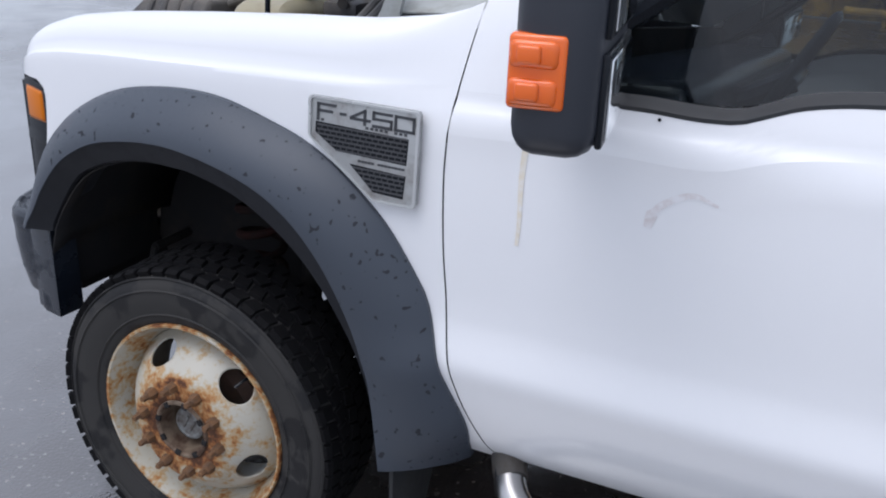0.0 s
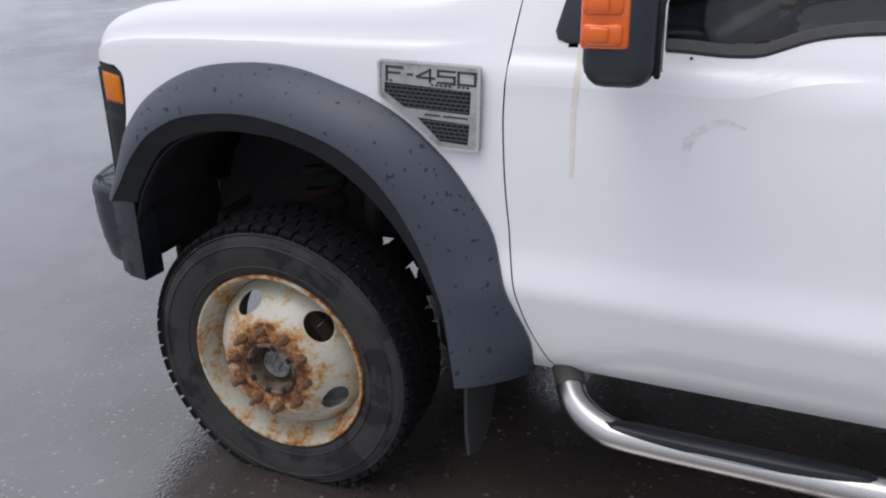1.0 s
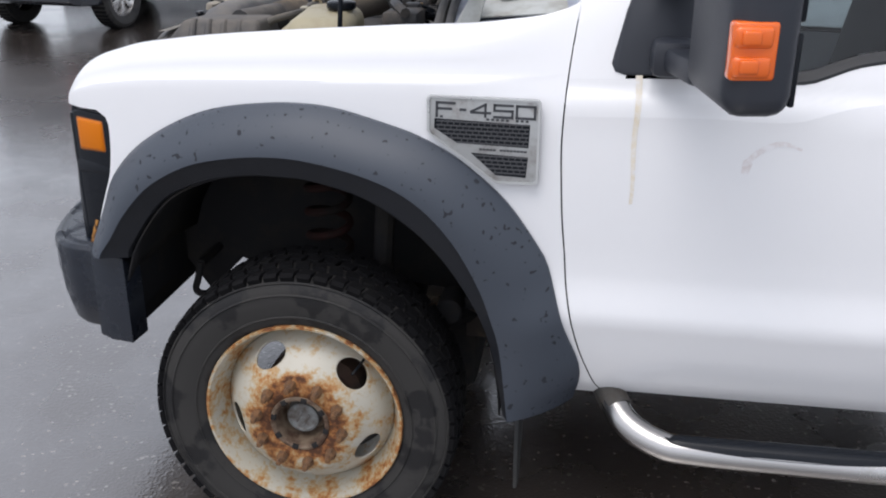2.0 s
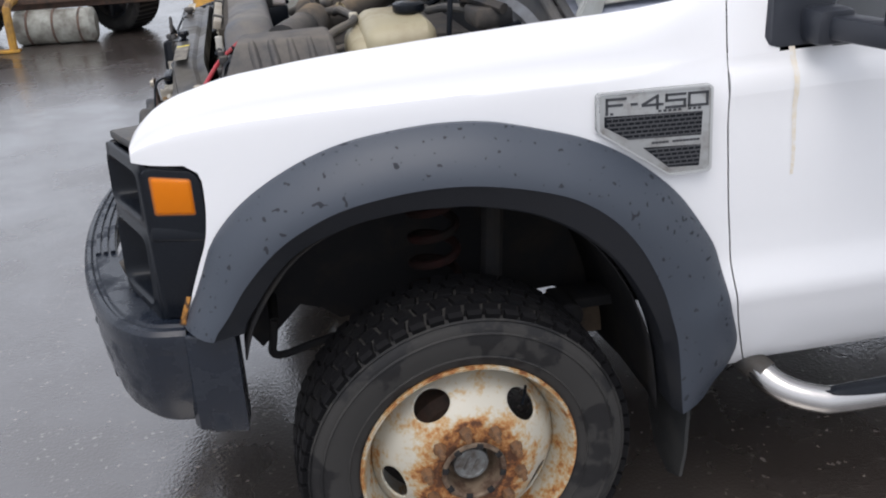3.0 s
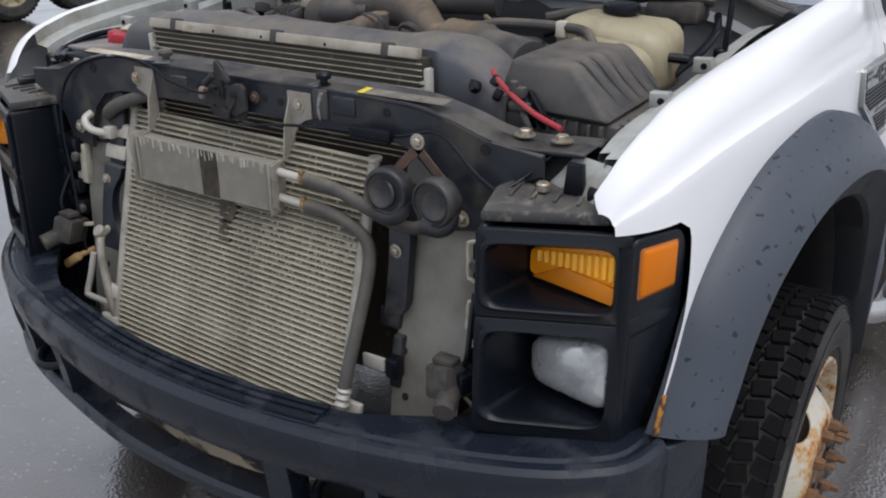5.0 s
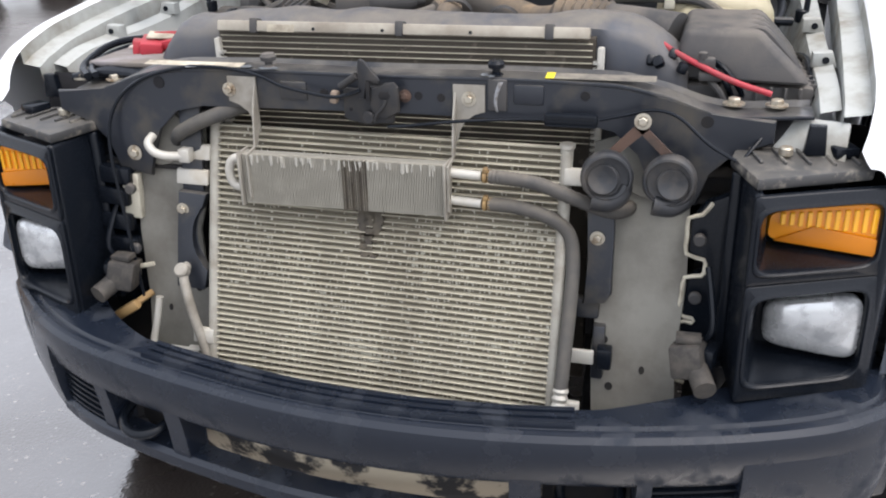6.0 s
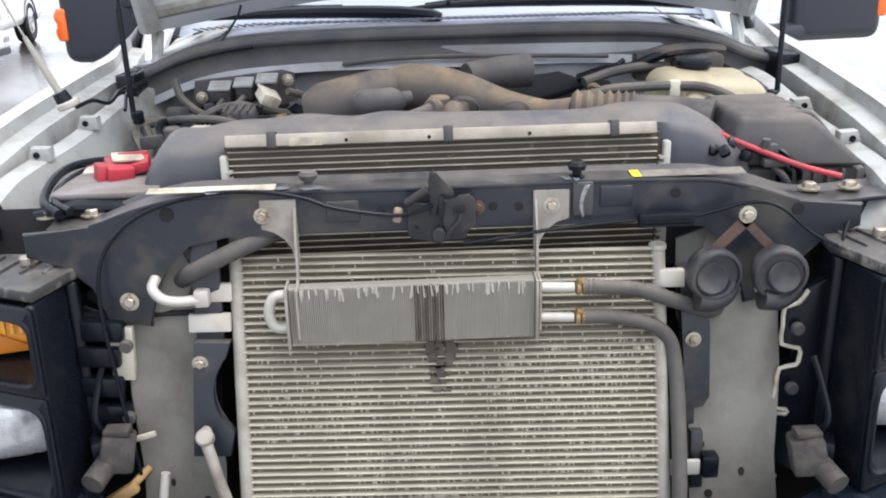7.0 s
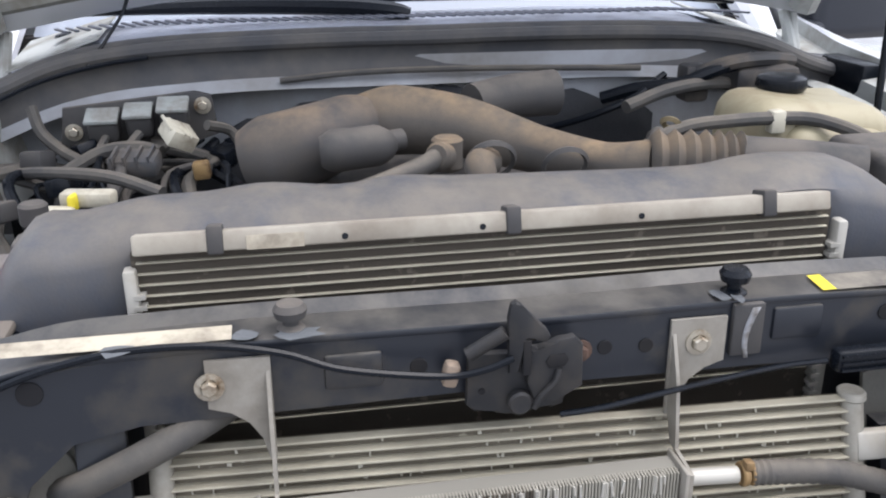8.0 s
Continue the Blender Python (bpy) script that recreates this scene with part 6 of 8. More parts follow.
box(b, (-0.6125, 1.634, 1.296), (0.009, 0.036, 0.060), bevel=0.003)
part("stop_bracket", b, DUSTY, beam, "dusty black bracket under the bonnet stop")
b = bm_new()
sheet(b, lambda u, v: Vector((-0.6178, 1.627 + 0.010 * math.sin(2.4 * v) + 0.007 * (u - 0.5) * (1.3 - 0.6 * v), 1.322 - 0.058 * v)), [0, 0.5, 1], lin(0, 1, 8))
part("tape_residue", b, mat("pale_peeled_tape", (0.30, 0.31, 0.33), 0.6, dirt=(0.14, 0.13, 0.12), dirt_at=0.5, dirt_scale=60), beam, "pale peeled tape strip", 40, 0.0008)
for y in (1.130, 1.205, 2.50, 2.58):
    b = bm_new()
    bolt(b, (-0.545, y, 1.279), (0, 0, 1), 0.012)
    part("bolt", b, BOLT, beam)
for x, y, z in ((-0.6115, 2.436, 1.137), (-0.6115, 1.30, 1.118)):
    b = bm_new()
    bolt(b, (x, y, z), (-1, 0, 0), 0.010)
    part("bolt", b, BOLT, beam)

# bonnet latch
LATCH = mat("greasy_black_latch", (0.020, 0.021, 0.024), 0.5, 0.2, dirt=(0.050, 0.046, 0.042), dirt_at=0.55, dirt_scale=25)
b = bm_new()
prism(b, [(1.838, 1.236), (1.833, 1.262), (1.836, 1.285), (1.850, 1.297), (1.905, 1.300), (1.938, 1.302), (1.940, 1.245), (1.930, 1.236), (1.918, 1.240), (1.908, 1.232), (1.885, 1.228), (1.866, 1.238), (1.850, 1.233)], 0.010, Matrix.Translation((-0.622, 0, 0)) @ YZ, 0.003)
latch = part("bonnet_latch", b, LATCH, truck, "greasy black bonnet latch")
b = bm_new()
prism(b, [(1.822, 1.262), (1.823, 1.308), (1.832, 1.318), (1.850, 1.316), (1.868, 1.304), (1.878, 1.310), (1.880, 1.270), (1.872, 1.250), (1.850, 1.246)], 0.012, Matrix.Translation((-0.633, 0, 0)) @ YZ, 0.003)
part("latch_cheek", b, LATCH, latch)
b = bm_new()
prism(b, [(1.900, 1.285), (1.902, 1.345), (1.899, 1.360), (1.894, 1.363), (1.888, 1.358), (1.862, 1.330), (1.858, 1.322), (1.862, 1.316), (1.874, 1.318), (1.886, 1.330), (1.888, 1.285)], 0.009, Matrix.Translation((-0.638, 0, 0)) @ YZ, 0.003)
part("latch_hook", b, LATCH, latch, "peaked black latch hook")
b = bm_new()
prism(b, [(1.878, 1.282), (1.878, 1.320), (1.886, 1.320), (1.886, 1.282)], 0.004, Matrix.Translation((-0.6415, 0, 0)) @ YZ, 0.001)
part("latch_slot", b, UNDER, latch)
b = bm_new()
prism(b, [(1.858, 1.286), (1.862, 1.293), (1.858, 1.300), (1.842, 1.301), (1.838, 1.294), (1.842, 1.287)], 0.004, Matrix.Translation((-0.6385, 0, 0)) @ YZ, 0.001)
part("oval_hole", b, UNDER, latch)
b = bm_new()
tube(b, [(-0.634, 1.940, 1.306), (-0.640, 1.904, 1.330)], 0.0075, 12, 1)
part("latch_rod", b, LATCH, latch)
b = bm_new()
disc(b, (-0.627, 1.886, 1.247), (-1, 0, 0), 0.013, 0.012, 20)
part("latch_pin", b, LATCH, latch)
b = bm_new()
tube(b, [(-0.640, 1.848, 1.285), (-0.642, 1.852, 1.272), (-0.641, 1.866, 1.256), (-0.639, 1.872, 1.242)], 0.0035, 8, 4)
part("latch_spring", b, LATCH, latch)
for y, z in ((1.924, 1.260), (1.848, 1.259)):
    b = bm_new()
    disc(b, (-0.6265, y, z), (-1, 0, 0), 0.0035, 0.002, 12)
    part("pin_hole", b, UNDER, latch)
b = bm_new()
bolt(b, (-0.611, 1.817, 1.287), (-1, 0, 0), 0.0075)
part("bolt", b, RUSTY, beam)
b = bm_new()
box(b, (-0.628, 1.956, 1.284), (0.018, 0.016, 0.026), (12, 0, 0), bevel=0.005)
part("cable_clamp", b, mat("tan_nylon_clamp", (0.26, 0.20, 0.15), 0.6, dirt=(0.12, 0.1, 0.08), dirt_at=0.55, dirt_scale=30), latch, "tan cable clamp")
b = bm_new()
tube(b, [(-0.644, 1.896, 1.303), (-0.642, 1.925, 1.292), (-0.636, 1.965, 1.286), (-0.630, 2.06, 1.300), (-0.618, 2.12, 1.318), (-0.612, 2.20, 1.330), (-0.612, 2.30, 1.326), (-0.618, 2.40, 1.295), (-0.625, 2.462, 1.235), (-0.635, 2.480, 1.15), (-0.64, 2.47, 1.0), (-0.65, 2.45, 0.80)], 0.0038, 7)
part("release_cable", b, BLACK, truck, "thin black release cable")
b = bm_new()
tube(b, [(-0.640, 1.845, 1.232), (-0.645, 1.80, 1.238), (-0.640, 1.70, 1.250), (-0.628, 1.60, 1.255), (-0.630, 1.545, 1.258)], 0.0033, 7)
tube(b, [(-0.630, 1.44, 1.262), (-0.632, 1.40, 1.272), (-0.64, 1.345, 1.287), (-0.655, 1.30, 1.280), (-0.66, 1.245, 1.235), (-0.665, 1.19, 1.205)], 0.0033, 7)
tube(b, [(-0.665, 1.19, 1.205), (-0.62, 1.165, 1.225), (-0.58, 1.13, 1.262)], 0.0033, 7)
wire = part("wiring_lead", b, BLACK, truck, "black wiring lead")
b = bm_new()
box(b, (-0.634, 1.492, 1.260), (0.020, 0.098, 0.026), bevel=0.006)
for k in range(3):
    box(b, (-0.645, 1.492, 1.252 + 0.008 * k), (0.003, 0.09, 0.003))
part("connector_sleeve", b, BLACK, wire)

b = bm_new()
box(b, (-0.706, 1.452, 0.806), (0.010, 0.055, 0.030), (0, 0, 0), bevel=0.003)
part("cream_tab", b, ALU_WHITE, cond, "cream alloy tab")
b = bm_new()
box(b, (-0.700, 1.405, 0.806), (0.030, 0.030, 0.045), bevel=0.005)
part("tab_clip", b, BLACK, cond)

# small oil cooler on its two straps
b = bm_new()
box(b, (-0.688, 1.936, 1.120), (0.026, 0.425, 0.102))
cooler = part("oil_cooler", b, mat("cooler_core_dark", (0.23, 0.22, 0.19), 0.7), truck, "small finned aluminium oil cooler with dark streak", 0)
b = bm_new()
rnd = random.Random(3)
for k in range(124):
    y = 1.728 + 0.4165 * k / 123
    box(b, (-0.702, y, 1.120), (0.012, 0.0018, 0.104), (rnd.uniform(-0.3, 0.3), 0, rnd.uniform(-1, 1)))
tagged(part("fin_pack", b, COOL_CORE, cooler, "", 0), "fine upright fins", kind="stuff")
b = bm_new()
for k in range(46):
    y = 1.732 + 0.408 * rnd.random() ** (0.8 if k % 2 else 1.4)
    h = rnd.uniform(0.006, 0.024)
    box(b, (-0.7075, y, 1.171 - h * 0.5), (0.006, 0.0021, h), (rnd.uniform(-9, 9), 0, rnd.uniform(-50, 50)))
tagged(part("bent_fin", b, ALU_WHITE, cooler, "", 0), "pale fins bent along the top", kind="stuff")
b = bm_new()
for k in range(12):
    box(b, (-0.7045, 1.884 + 0.00438 * k, 1.120), (0.010, 0.0027, 0.1035))
tagged(part("dark_streak", b, STAIN, cooler, "", 0), "dark oily streak", kind="stuff")
for y in (1.722, 2.151):
    b = bm_new()
    box(b, (-0.694, y, 1.120), (0.050, 0.005, 0.114), bevel=0.002)
    part("end_plate", b, BRKT, cooler)
b = bm_new()
tube(b, [(-0.692, 2.150, 1.158), (-0.694, 2.172, 1.156), (-0.695, 2.183, 1.138), (-0.695, 2.183, 1.115), (-0.694, 2.172, 1.098), (-0.692, 2.150, 1.096)], 0.0095, 12)
part("return_bend", b, ALU_WHITE, cooler, "white alloy return bend")
for z in (1.154, 1.098):
    b = bm_new()
    tube(b, [(-0.692, 1.722, z), (-0.695, 1.655, z - 0.002)], 0.0092, 12, 1)
    pipe = part("cooler_pipe", b, ALU_WHITE, cooler, "white alloy stub pipe")
    b = bm_new()
    for y in (1.652, 1.642):
        disc(b, (-0.695, y, z - 0.002), (0, -1, 0), 0.0135, 0.008, 14)
    box(b, (-0.700, 1.646, z + 0.012), (0.012, 0.010, 0.010), bevel=0.002)
    part("hose_clamp", b, BRASS, pipe, "rusty hose clamp")
b = bm_new()
tube(b, [(-0.695, 1.640, 1.152), (-0.700, 1.600, 1.152), (-0.705, 1.545, 1.147), (-0.700, 1.48, 1.122), (-0.680, 1.415, 1.092), (-0.65, 1.385, 1.085), (-0.60, 1.375, 1.08)], 0.0135, 12, 10, ribs=0.05)
part("cooler_hose", b, HOSE, cooler, "ribbed black hose")
b = bm_new()
tube(b, [(-0.695, 1.640, 1.096), (-0.700, 1.59, 1.096), (-0.705, 1.53, 1.084), (-0.700, 1.487, 1.052), (-0.712, 1.474, 1.00), (-0.745, 1.473, 0.92), (-0.782, 1.476, 0.83), (-0.806, 1.479, 0.762)], 0.0135, 12, 8)
part("cooler_hose", b, HOSE, cooler, "bent grey-black hose")
b = bm_new()
tube(b, [(-0.802, 1.478, 0.772), (-0.816, 1.480, 0.730)], 0.0145, 12, 6, ribs=0.12)
part("hose_ferrule", b, ALU_WHITE, cooler)
for ob in [cooler] + list(cooler.children_recursive):
    ob.data.transform(Matrix.Translation((0.030, 0, 0)))
for y, s in ((2.160, 1), (1.690, -1)):
    b = bm_new()
    web, out = (2.130, 1) if s > 0 else (1.720, -1)
    plate_pts = [(0.0, 1.314), (0.062, 1.314), (0.062, 1.263), (0.041, 1.256), (0.024, 1.243), (0.013, 1.225), (0.007, 1.200), (0.0, 1.200)]
    prism(b, [(web + out * d, z) for d, z in (plate_pts if s < 0 else plate_pts[::-1])], 0.004, Matrix.Translation((-0.6135, 0, 0)) @ YZ)
    yy = 2.133 if s > 0 else 1.716
    prism(b, [(-0.615, 1.300), (-0.635, 1.250), (-0.645, 1.178), (-0.685, 1.172), (-0.685, 1.082), (-0.672, 1.072), (-0.662, 1.170), (-0.630, 1.178), (-0.611, 1.225)], 0.004, Matrix.Translation((0, yy, 0)) @ XZ)
    strap = part("cooler_bracket", b, BRKT, truck, "grey pressed steel cooler strap")
    b = bm_new()
    bolt(b, (-0.6155, 2.189 if s > 0 else 1.689, 1.287), (-1, 0, 0), 0.0085)
    part("bolt", b, BOLT, strap)

# horns
for y, hx, turn in ((1.418, -0.685, 1), (1.307, -0.690, -1)):
    b = bm_new()
    m = Matrix.Translation((hx, y, 1.174)) @ Matrix.Rotation(radians(-90), 4, "Y") @ Matrix.Rotation(radians(6 * turn), 4, "X")
    lathe(b, [(0, -0.030), (0.034, -0.030), (0.043, -0.024), (0.0465, -0.012), (0.0475, 0.0), (0.0475, 0.008), (0.044, 0.014), (0.040, 0.015), (0.0385, 0.009), (0.028, 0.006), (0.012, 0.007), (0, 0.008)], m, 36)
    # raised inner drum, off the middle, and the trumpet's mouth below
    m2 = Matrix.Translation((hx, y + 0.006 * turn, 1.169)) @ Matrix.Rotation(radians(-90), 4, "Y") @ Matrix.Rotation(radians(10), 4, "Y")
    lathe(b, [(0.029, 0.004), (0.029, 0.012), (0.026, 0.015), (0.020, 0.013), (0.012, 0.009), (0, 0.009)], m2, 28)
    tube(b, [(hx + 0.004, y - 0.036, 1.160), (hx + 0.004, y - 0.026, 1.136), (hx + 0.004, y - 0.004, 1.124), (hx + 0.002, y + 0.026, 1.128)], [0.012, 0.017, 0.020, 0.021], 14)
    horn = part("horn", b, mat("charcoal_horn_plastic", (0.024, 0.026, 0.030), 0.42, dirt=(0.085, 0.076, 0.066), dirt_at=0.57, dirt_scale=14), truck, "charcoal snail horn")
    b = bm_new()
    prism(b, [(1.352, 1.285), (1.372, 1.285), (1.375, 1.262), (y + 0.012, 1.205), (y - 0.012, 1.205), (1.350, 1.258)], 0.004, Matrix.Translation((-0.662, 0, 0)) @ YZ)
    part("horn_bracket", b, RUSTY, horn, "rusty brown horn bracket")
b = bm_new()
bolt(b, (-0.6645, 1.361, 1.273), (-1, 0, 0), 0.009)
part("bolt", b, BOLT, beam)

# side deflector panels, uprights and lamp carriers


def lift(b):
    for v in b.verts:
        v.co.x += 0.062
        v.co.y -= 0.035
        v.co.z -= 0.008


def panel_set(b, far):
    """The panels lean too, the far one less, and it is narrower."""
    for v in b.verts:
        if v.co.y < 1.34:
            v.co.y += (1.34 - v.co.y) * (0.42 if far else 0.30)
    lean(b, 0.12 if far else 0.235, 1.0, 0.03)


for far in (False, True):
    b = bm_new()
    prism(b, [(1.245, 1.20), (1.35, 1.235), (1.452, 1.20), (1.452, 1.06), (1.425, 0.96), (1.435, 0.80), (1.420, 0.565), (1.34, 0.59), (1.255, 0.63), (1.232, 0.68), (1.242, 0.80), (1.228, 0.95), (1.235, 1.08)], 0.006, Matrix.Translation((-0.560, 0, 0)) @ YZ)
    panel_set(b, far)
    if far:
        mirror(b, PACK)
    panel = part("side_deflector", b, SEALP, truck, "grey-beige plastic side deflector")
    b = bm_new()
    disc(b, (-0.564, 1.342, 1.170), (-1, 0, 0), 0.066, 0.006, 36)
    panel_set(b, far)
    if far:
        mirror(b, PACK)
    part("deflector_lobe", b, SEALP, panel)
    for y, z in ((1.410, 0.823), (1.395, 0.73), (1.33, 0.77)):
        b = bm_new()
        disc(b, (-0.5635, y, z), (-1, 0, 0), 0.008, 0.002, 14)
        panel_set(b, far)
        if far:
            mirror(b, PACK)
        part("punched_hole", b, UNDER, panel)
    b = bm_new()
    if far:
        cut = [(2.262 + 0.040 * math.cos(a), 0.968 + 0.066 * math.sin(a)) for a in lin(1.3, -1.3, 9)]
        prism(b, [(2.262, 1.062), (2.327, 1.066), (2.334, 0.97), (2.343, 0.855), (2.276, 0.852), (2.266, 0.895)] + cut[::-1], 0.022, Matrix.Translation((-0.606, 0, 0)) @ YZ, 0.003)
        box(b, (-0.595, 2.300, 1.150), (0.012, 0.050, 0.20), bevel=0.003)
    else:
        prism(b, [(1.462, 1.165), (1.410, 1.165), (1.402, 1.05), (1.400, 0.925), (1.412, 0.905), (1.455, 0.900), (1.446, 0.99)], 0.025, Matrix.Translation((-0.603, 0, 0)) @ YZ, 0.003)
        box(b, (-0.590, 1.448, 0.885), (0.022, 0.050, 0.040), bevel=0.004)
        box(b, (-0.598, 1.420, 0.800), (0.020, 0.024, 0.110), bevel=0.004)
    lean(b, 0.17, 1.0, 0.0)
    up = part("upright_bracket", b, BEAM, truck, "black steel upright")
    b = bm_new()
    bolt(b, (-0.646, 1.433 if not far else 2.318, 1.034 if not far else 1.027), (-1, 0, 0), 0.0085)
    part("bolt", b, BOLT, up)
    # carrier edge beside the headlamp
    b = bm_new()
    prism(b, [(1.145, 1.16), (1.238, 1.115), (1.262, 1.080), (1.262, 1.012), (1.230, 1.002), (1.230, 0.970), (1.262, 0.962), (1.266, 0.86), (1.258, 0.76), (1.18, 0.72), (1.145, 0.80)], 0.03, Matrix.Translation((-0.622, 0, 0)) @ YZ, 0.005)
    if far:
        mirror(b, LAMP)
        lift(b)
    car = part("lamp_carrier", b, BLACK, truck, "black plastic lamp carrier")
    if far:
        for c, s, a in (((-0.602, 2.464, 1.035), (0.020, 0.040, 0.105), 4), ((-0.640, 2.440, 0.880), (0.008, 0.050, 0.010), -15)):
            b = bm_new()
            box(b, c, s, (a, 0, 0), bevel=0.002)
            part("pale_edge", b, CREAM, car, "pale folded edge")
        for z, y in ((1.085, 2.465), (1.035, 2.477), (0.975, 2.480), (0.918, 2.473)):
            b = bm_new()
            box(b, (-0.612, y + 0.025, z), (0.030, 0.075, 0.040), (5, 0, 0), bevel=0.006)
            part("carrier_block", b, BLACK, car)
    else:
        b = bm_new()
        edge = [(1.228, 1.118), (1.244, 1.094), (1.268, 1.086), (1.268, 1.050), (1.267, 1.014), (1.234, 1.004), (1.231, 0.986), (1.236, 0.970), (1.266, 0.964), (1.269, 0.93), (1.271, 0.885), (1.246, 0.878), (1.246, 0.868), (1.273, 0.866), (1.276, 0.80), (1.276, 0.745), (1.250, 0.732)]
        tube(b, [(-0.640, y, z) for y, z in edge], 0.0042, 6, 2)
        part("pale_edge", b, CREAM, car, "pale folded edge")
    for p in ((-0.628, 2.447, 1.061), (-0.628, 2.460, 0.918)) if far else ((-0.644, 1.245, 1.048), (-0.644, 1.244, 0.928)):
        b = bm_new()
        disc(b, p, (-1, 0, 0), 0.012, 0.014)
        part("push_pin", b, DUSTY, car)
    sx, sy, sz = (-0.665, 2.480, 0.868) if far else (-0.745, 1.246, 0.850)
    sd = 1 if far else -1
    b = bm_new()
    box(b, (sx, sy, sz), (0.07, 0.060, 0.065), (12 * sd, 10, 15 * sd), bevel=0.008)
    tube(b, [(sx - 0.015, sy + 0.014 * sd, sz - 0.012), (sx - 0.065, sy + 0.030 * sd, sz - 0.026)], 0.021, 14, 1)
    box(b, (sx, sy - 0.005 * sd, sz + 0.042), (0.030, 0.045, 0.012), bevel=0.002)
    soc = part("lamp_socket", b, mat("dirty_brown_socket", (0.075, 0.066, 0.056), 0.7, dirt=(0.035, 0.033, 0.031), dirt_at=0.5, dirt_scale=25), car, "dirty brown lamp socket")
    b = bm_new()
    box(b, (sx + 0.01, sy + 0.035 * sd, sz + 0.005), (0.05, 0.030, 0.040), (0, 0, 20 * sd), bevel=0.006)
    part("socket_plug", b, BLACK, soc)
    b = bm_new()
    tube(b, [(sx + 0.02, sy + 0.02 * sd, sz + 0.02), (sx + 0.01, sy + 0.035 * sd, sz + 0.06), (sx + 0.03, sy + 0.03 * sd, sz + 0.11), (sx + 0.06, sy + 0.02 * sd, sz + 0.16)], 0.006, 7)
    part("socket_lead", b, BLACK, soc)
    # the black sheet under the wing tip and a pale wing bracket
    b = bm_new()
    prism(b, [(-0.59, 1.02), (-0.50, 1.02), (-0.46, 1.20), (-0.56, 1.26), (-0.60, 1.18)], 0.14, Matrix.Translation((0, 1.09, 0)) @ XZ, 0.01)
    if far:
        far_side(b)
    part("wing_support", b, UNDER, truck)
    b = bm_new()
    if far:
        box(b, (-0.585, 2.548, 1.212), (0.016, 0.055, 0.060), (14, 0, 0), bevel=0.006)
    else:
        slab(b, [(-0.655, 1.02, 1.205), (-0.56, 1.17, 1.215), (-0.53, 1.15, 1.262), (-0.60, 1.01, 1.268)], 0.006, 0.002)
    part("wing_bracket", b, WHITE_IN, truck, "white painted wing bracket")
    b = bm_new()
    prism(b, [(-0.018, 1.214), (0.020, 1.214), (0.014, 1.268), (-0.014, 1.268)], 0.02, Matrix.Translation((-0.62, 1.065, 0)) @ YZ, 0.004)
    if far:
        far_side(b)
    part("lamp_bracket", b, BLACK, truck)
b = bm_new()
box(b, (-0.672, 2.484, 0.779), (0.020, 0.072, 0.024), (-32, 0, 0), bevel=0.007)
tube(b, [(-0.666, 2.464, 0.794), (-0.630, 2.440, 0.808)], 0.008, 8, 1)
part("brown_plug", b, mat("varnished_brown_plug", (0.33, 0.21, 0.09), 0.5), truck, "brown plastic plug")

# -- engine bay --
# bulkhead, scuttle and rubber seal
b = bm_new()
def bulk(u, v):
    d = -0.86 + 1.72 * u
    return Vector((0.33 + 0.05 * (d / 0.86) ** 2 + 0.02 * math.sin(3 * d), CY + d, 1.12 + (0.33 - 0.035 * (abs(d) / 0.86) ** 3) * v))
sheet(b, bulk, lin(0, 1, 30), lin(0, 1, 6))
bulkhead = part("bulkhead", b, FIREWALL, truck, "grey-white painted bulkhead")
b = bm_new()
def insul(u, v):
    y = 1.36 + 0.84 * u
    bow = math.sin(math.pi * u) ** 0.6
    return Vector((0.315, y, 1.20 + (0.12 + 0.066 * bow + 0.008 * math.sin(40 * u)) * v))
sheet(b, insul, lin(0, 1, 26), lin(0, 1, 4))
part("bulkhead_insulation", b, mat("black_felt", (0.020, 0.022, 0.026), 0.9, grain=0.5), bulkhead, "black felt insulation", 40, 0.01)
SEALZ = [(0.0, 1.478), (0.45, 1.474), (0.60, 1.462), (0.70, 1.440), (0.80, 1.400), (0.90, 1.372)]
for k, (dx, dz, r, m) in enumerate(((0.0, 0.004, 0.014, SEALRUB), (0.030, 0.012, 0.012, SEALRUB))):
    b = bm_new()
    tube(b, [(0.325 + dx + 0.0 * d, CY + d, eased(abs(d), SEALZ) + dz) for d in (-0.90, -0.80, -0.70, -0.60, -0.45, -0.2, 0, 0.2, 0.45, 0.60, 0.70, 0.80, 0.90)], r, 10, 6)
    part("weather_seal", b, m, truck, "dusty rubber weather seal")
b = bm_new()
def seal_band(u, v):
    d = -0.90 + 1.80 * u
    z = eased(abs(d), SEALZ)
    return Vector((0.320 + 0.012 * math.sin(math.pi * v), CY + d, z - 0.062 + 0.062 * v))
sheet(b, seal_band, lin(0, 1, 40), lin(0, 1, 5))
part("scuttle_lip", b, SEALRUB, truck, "dusty dark scuttle lip")
b = bm_new()
def ledge(u, v):
    d = -0.80 + 1.60 * u
    z = eased(abs(d), SEALZ)
    return Vector((0.318 - 0.020 * v, CY + d, z - 0.060 - 0.020 * v))
sheet(b, ledge, lin(0, 1, 40), [0, 0.5, 1])
part("bulkhead_flange", b, FIREWALL, bulkhead, "grey-white flange with spot welds")
b = bm_new()
def cowl(u, v):
    d = -0.88 + 1.76 * u
    z = eased(abs(d), SEALZ) + 0.012
    x = 0.365 + (0.235 + 0.12 * (abs(d) / 0.82) ** 2) * v
    return Vector((x, CY + d, z + 0.012 * v + 0.006 * math.sin(math.pi * v)))
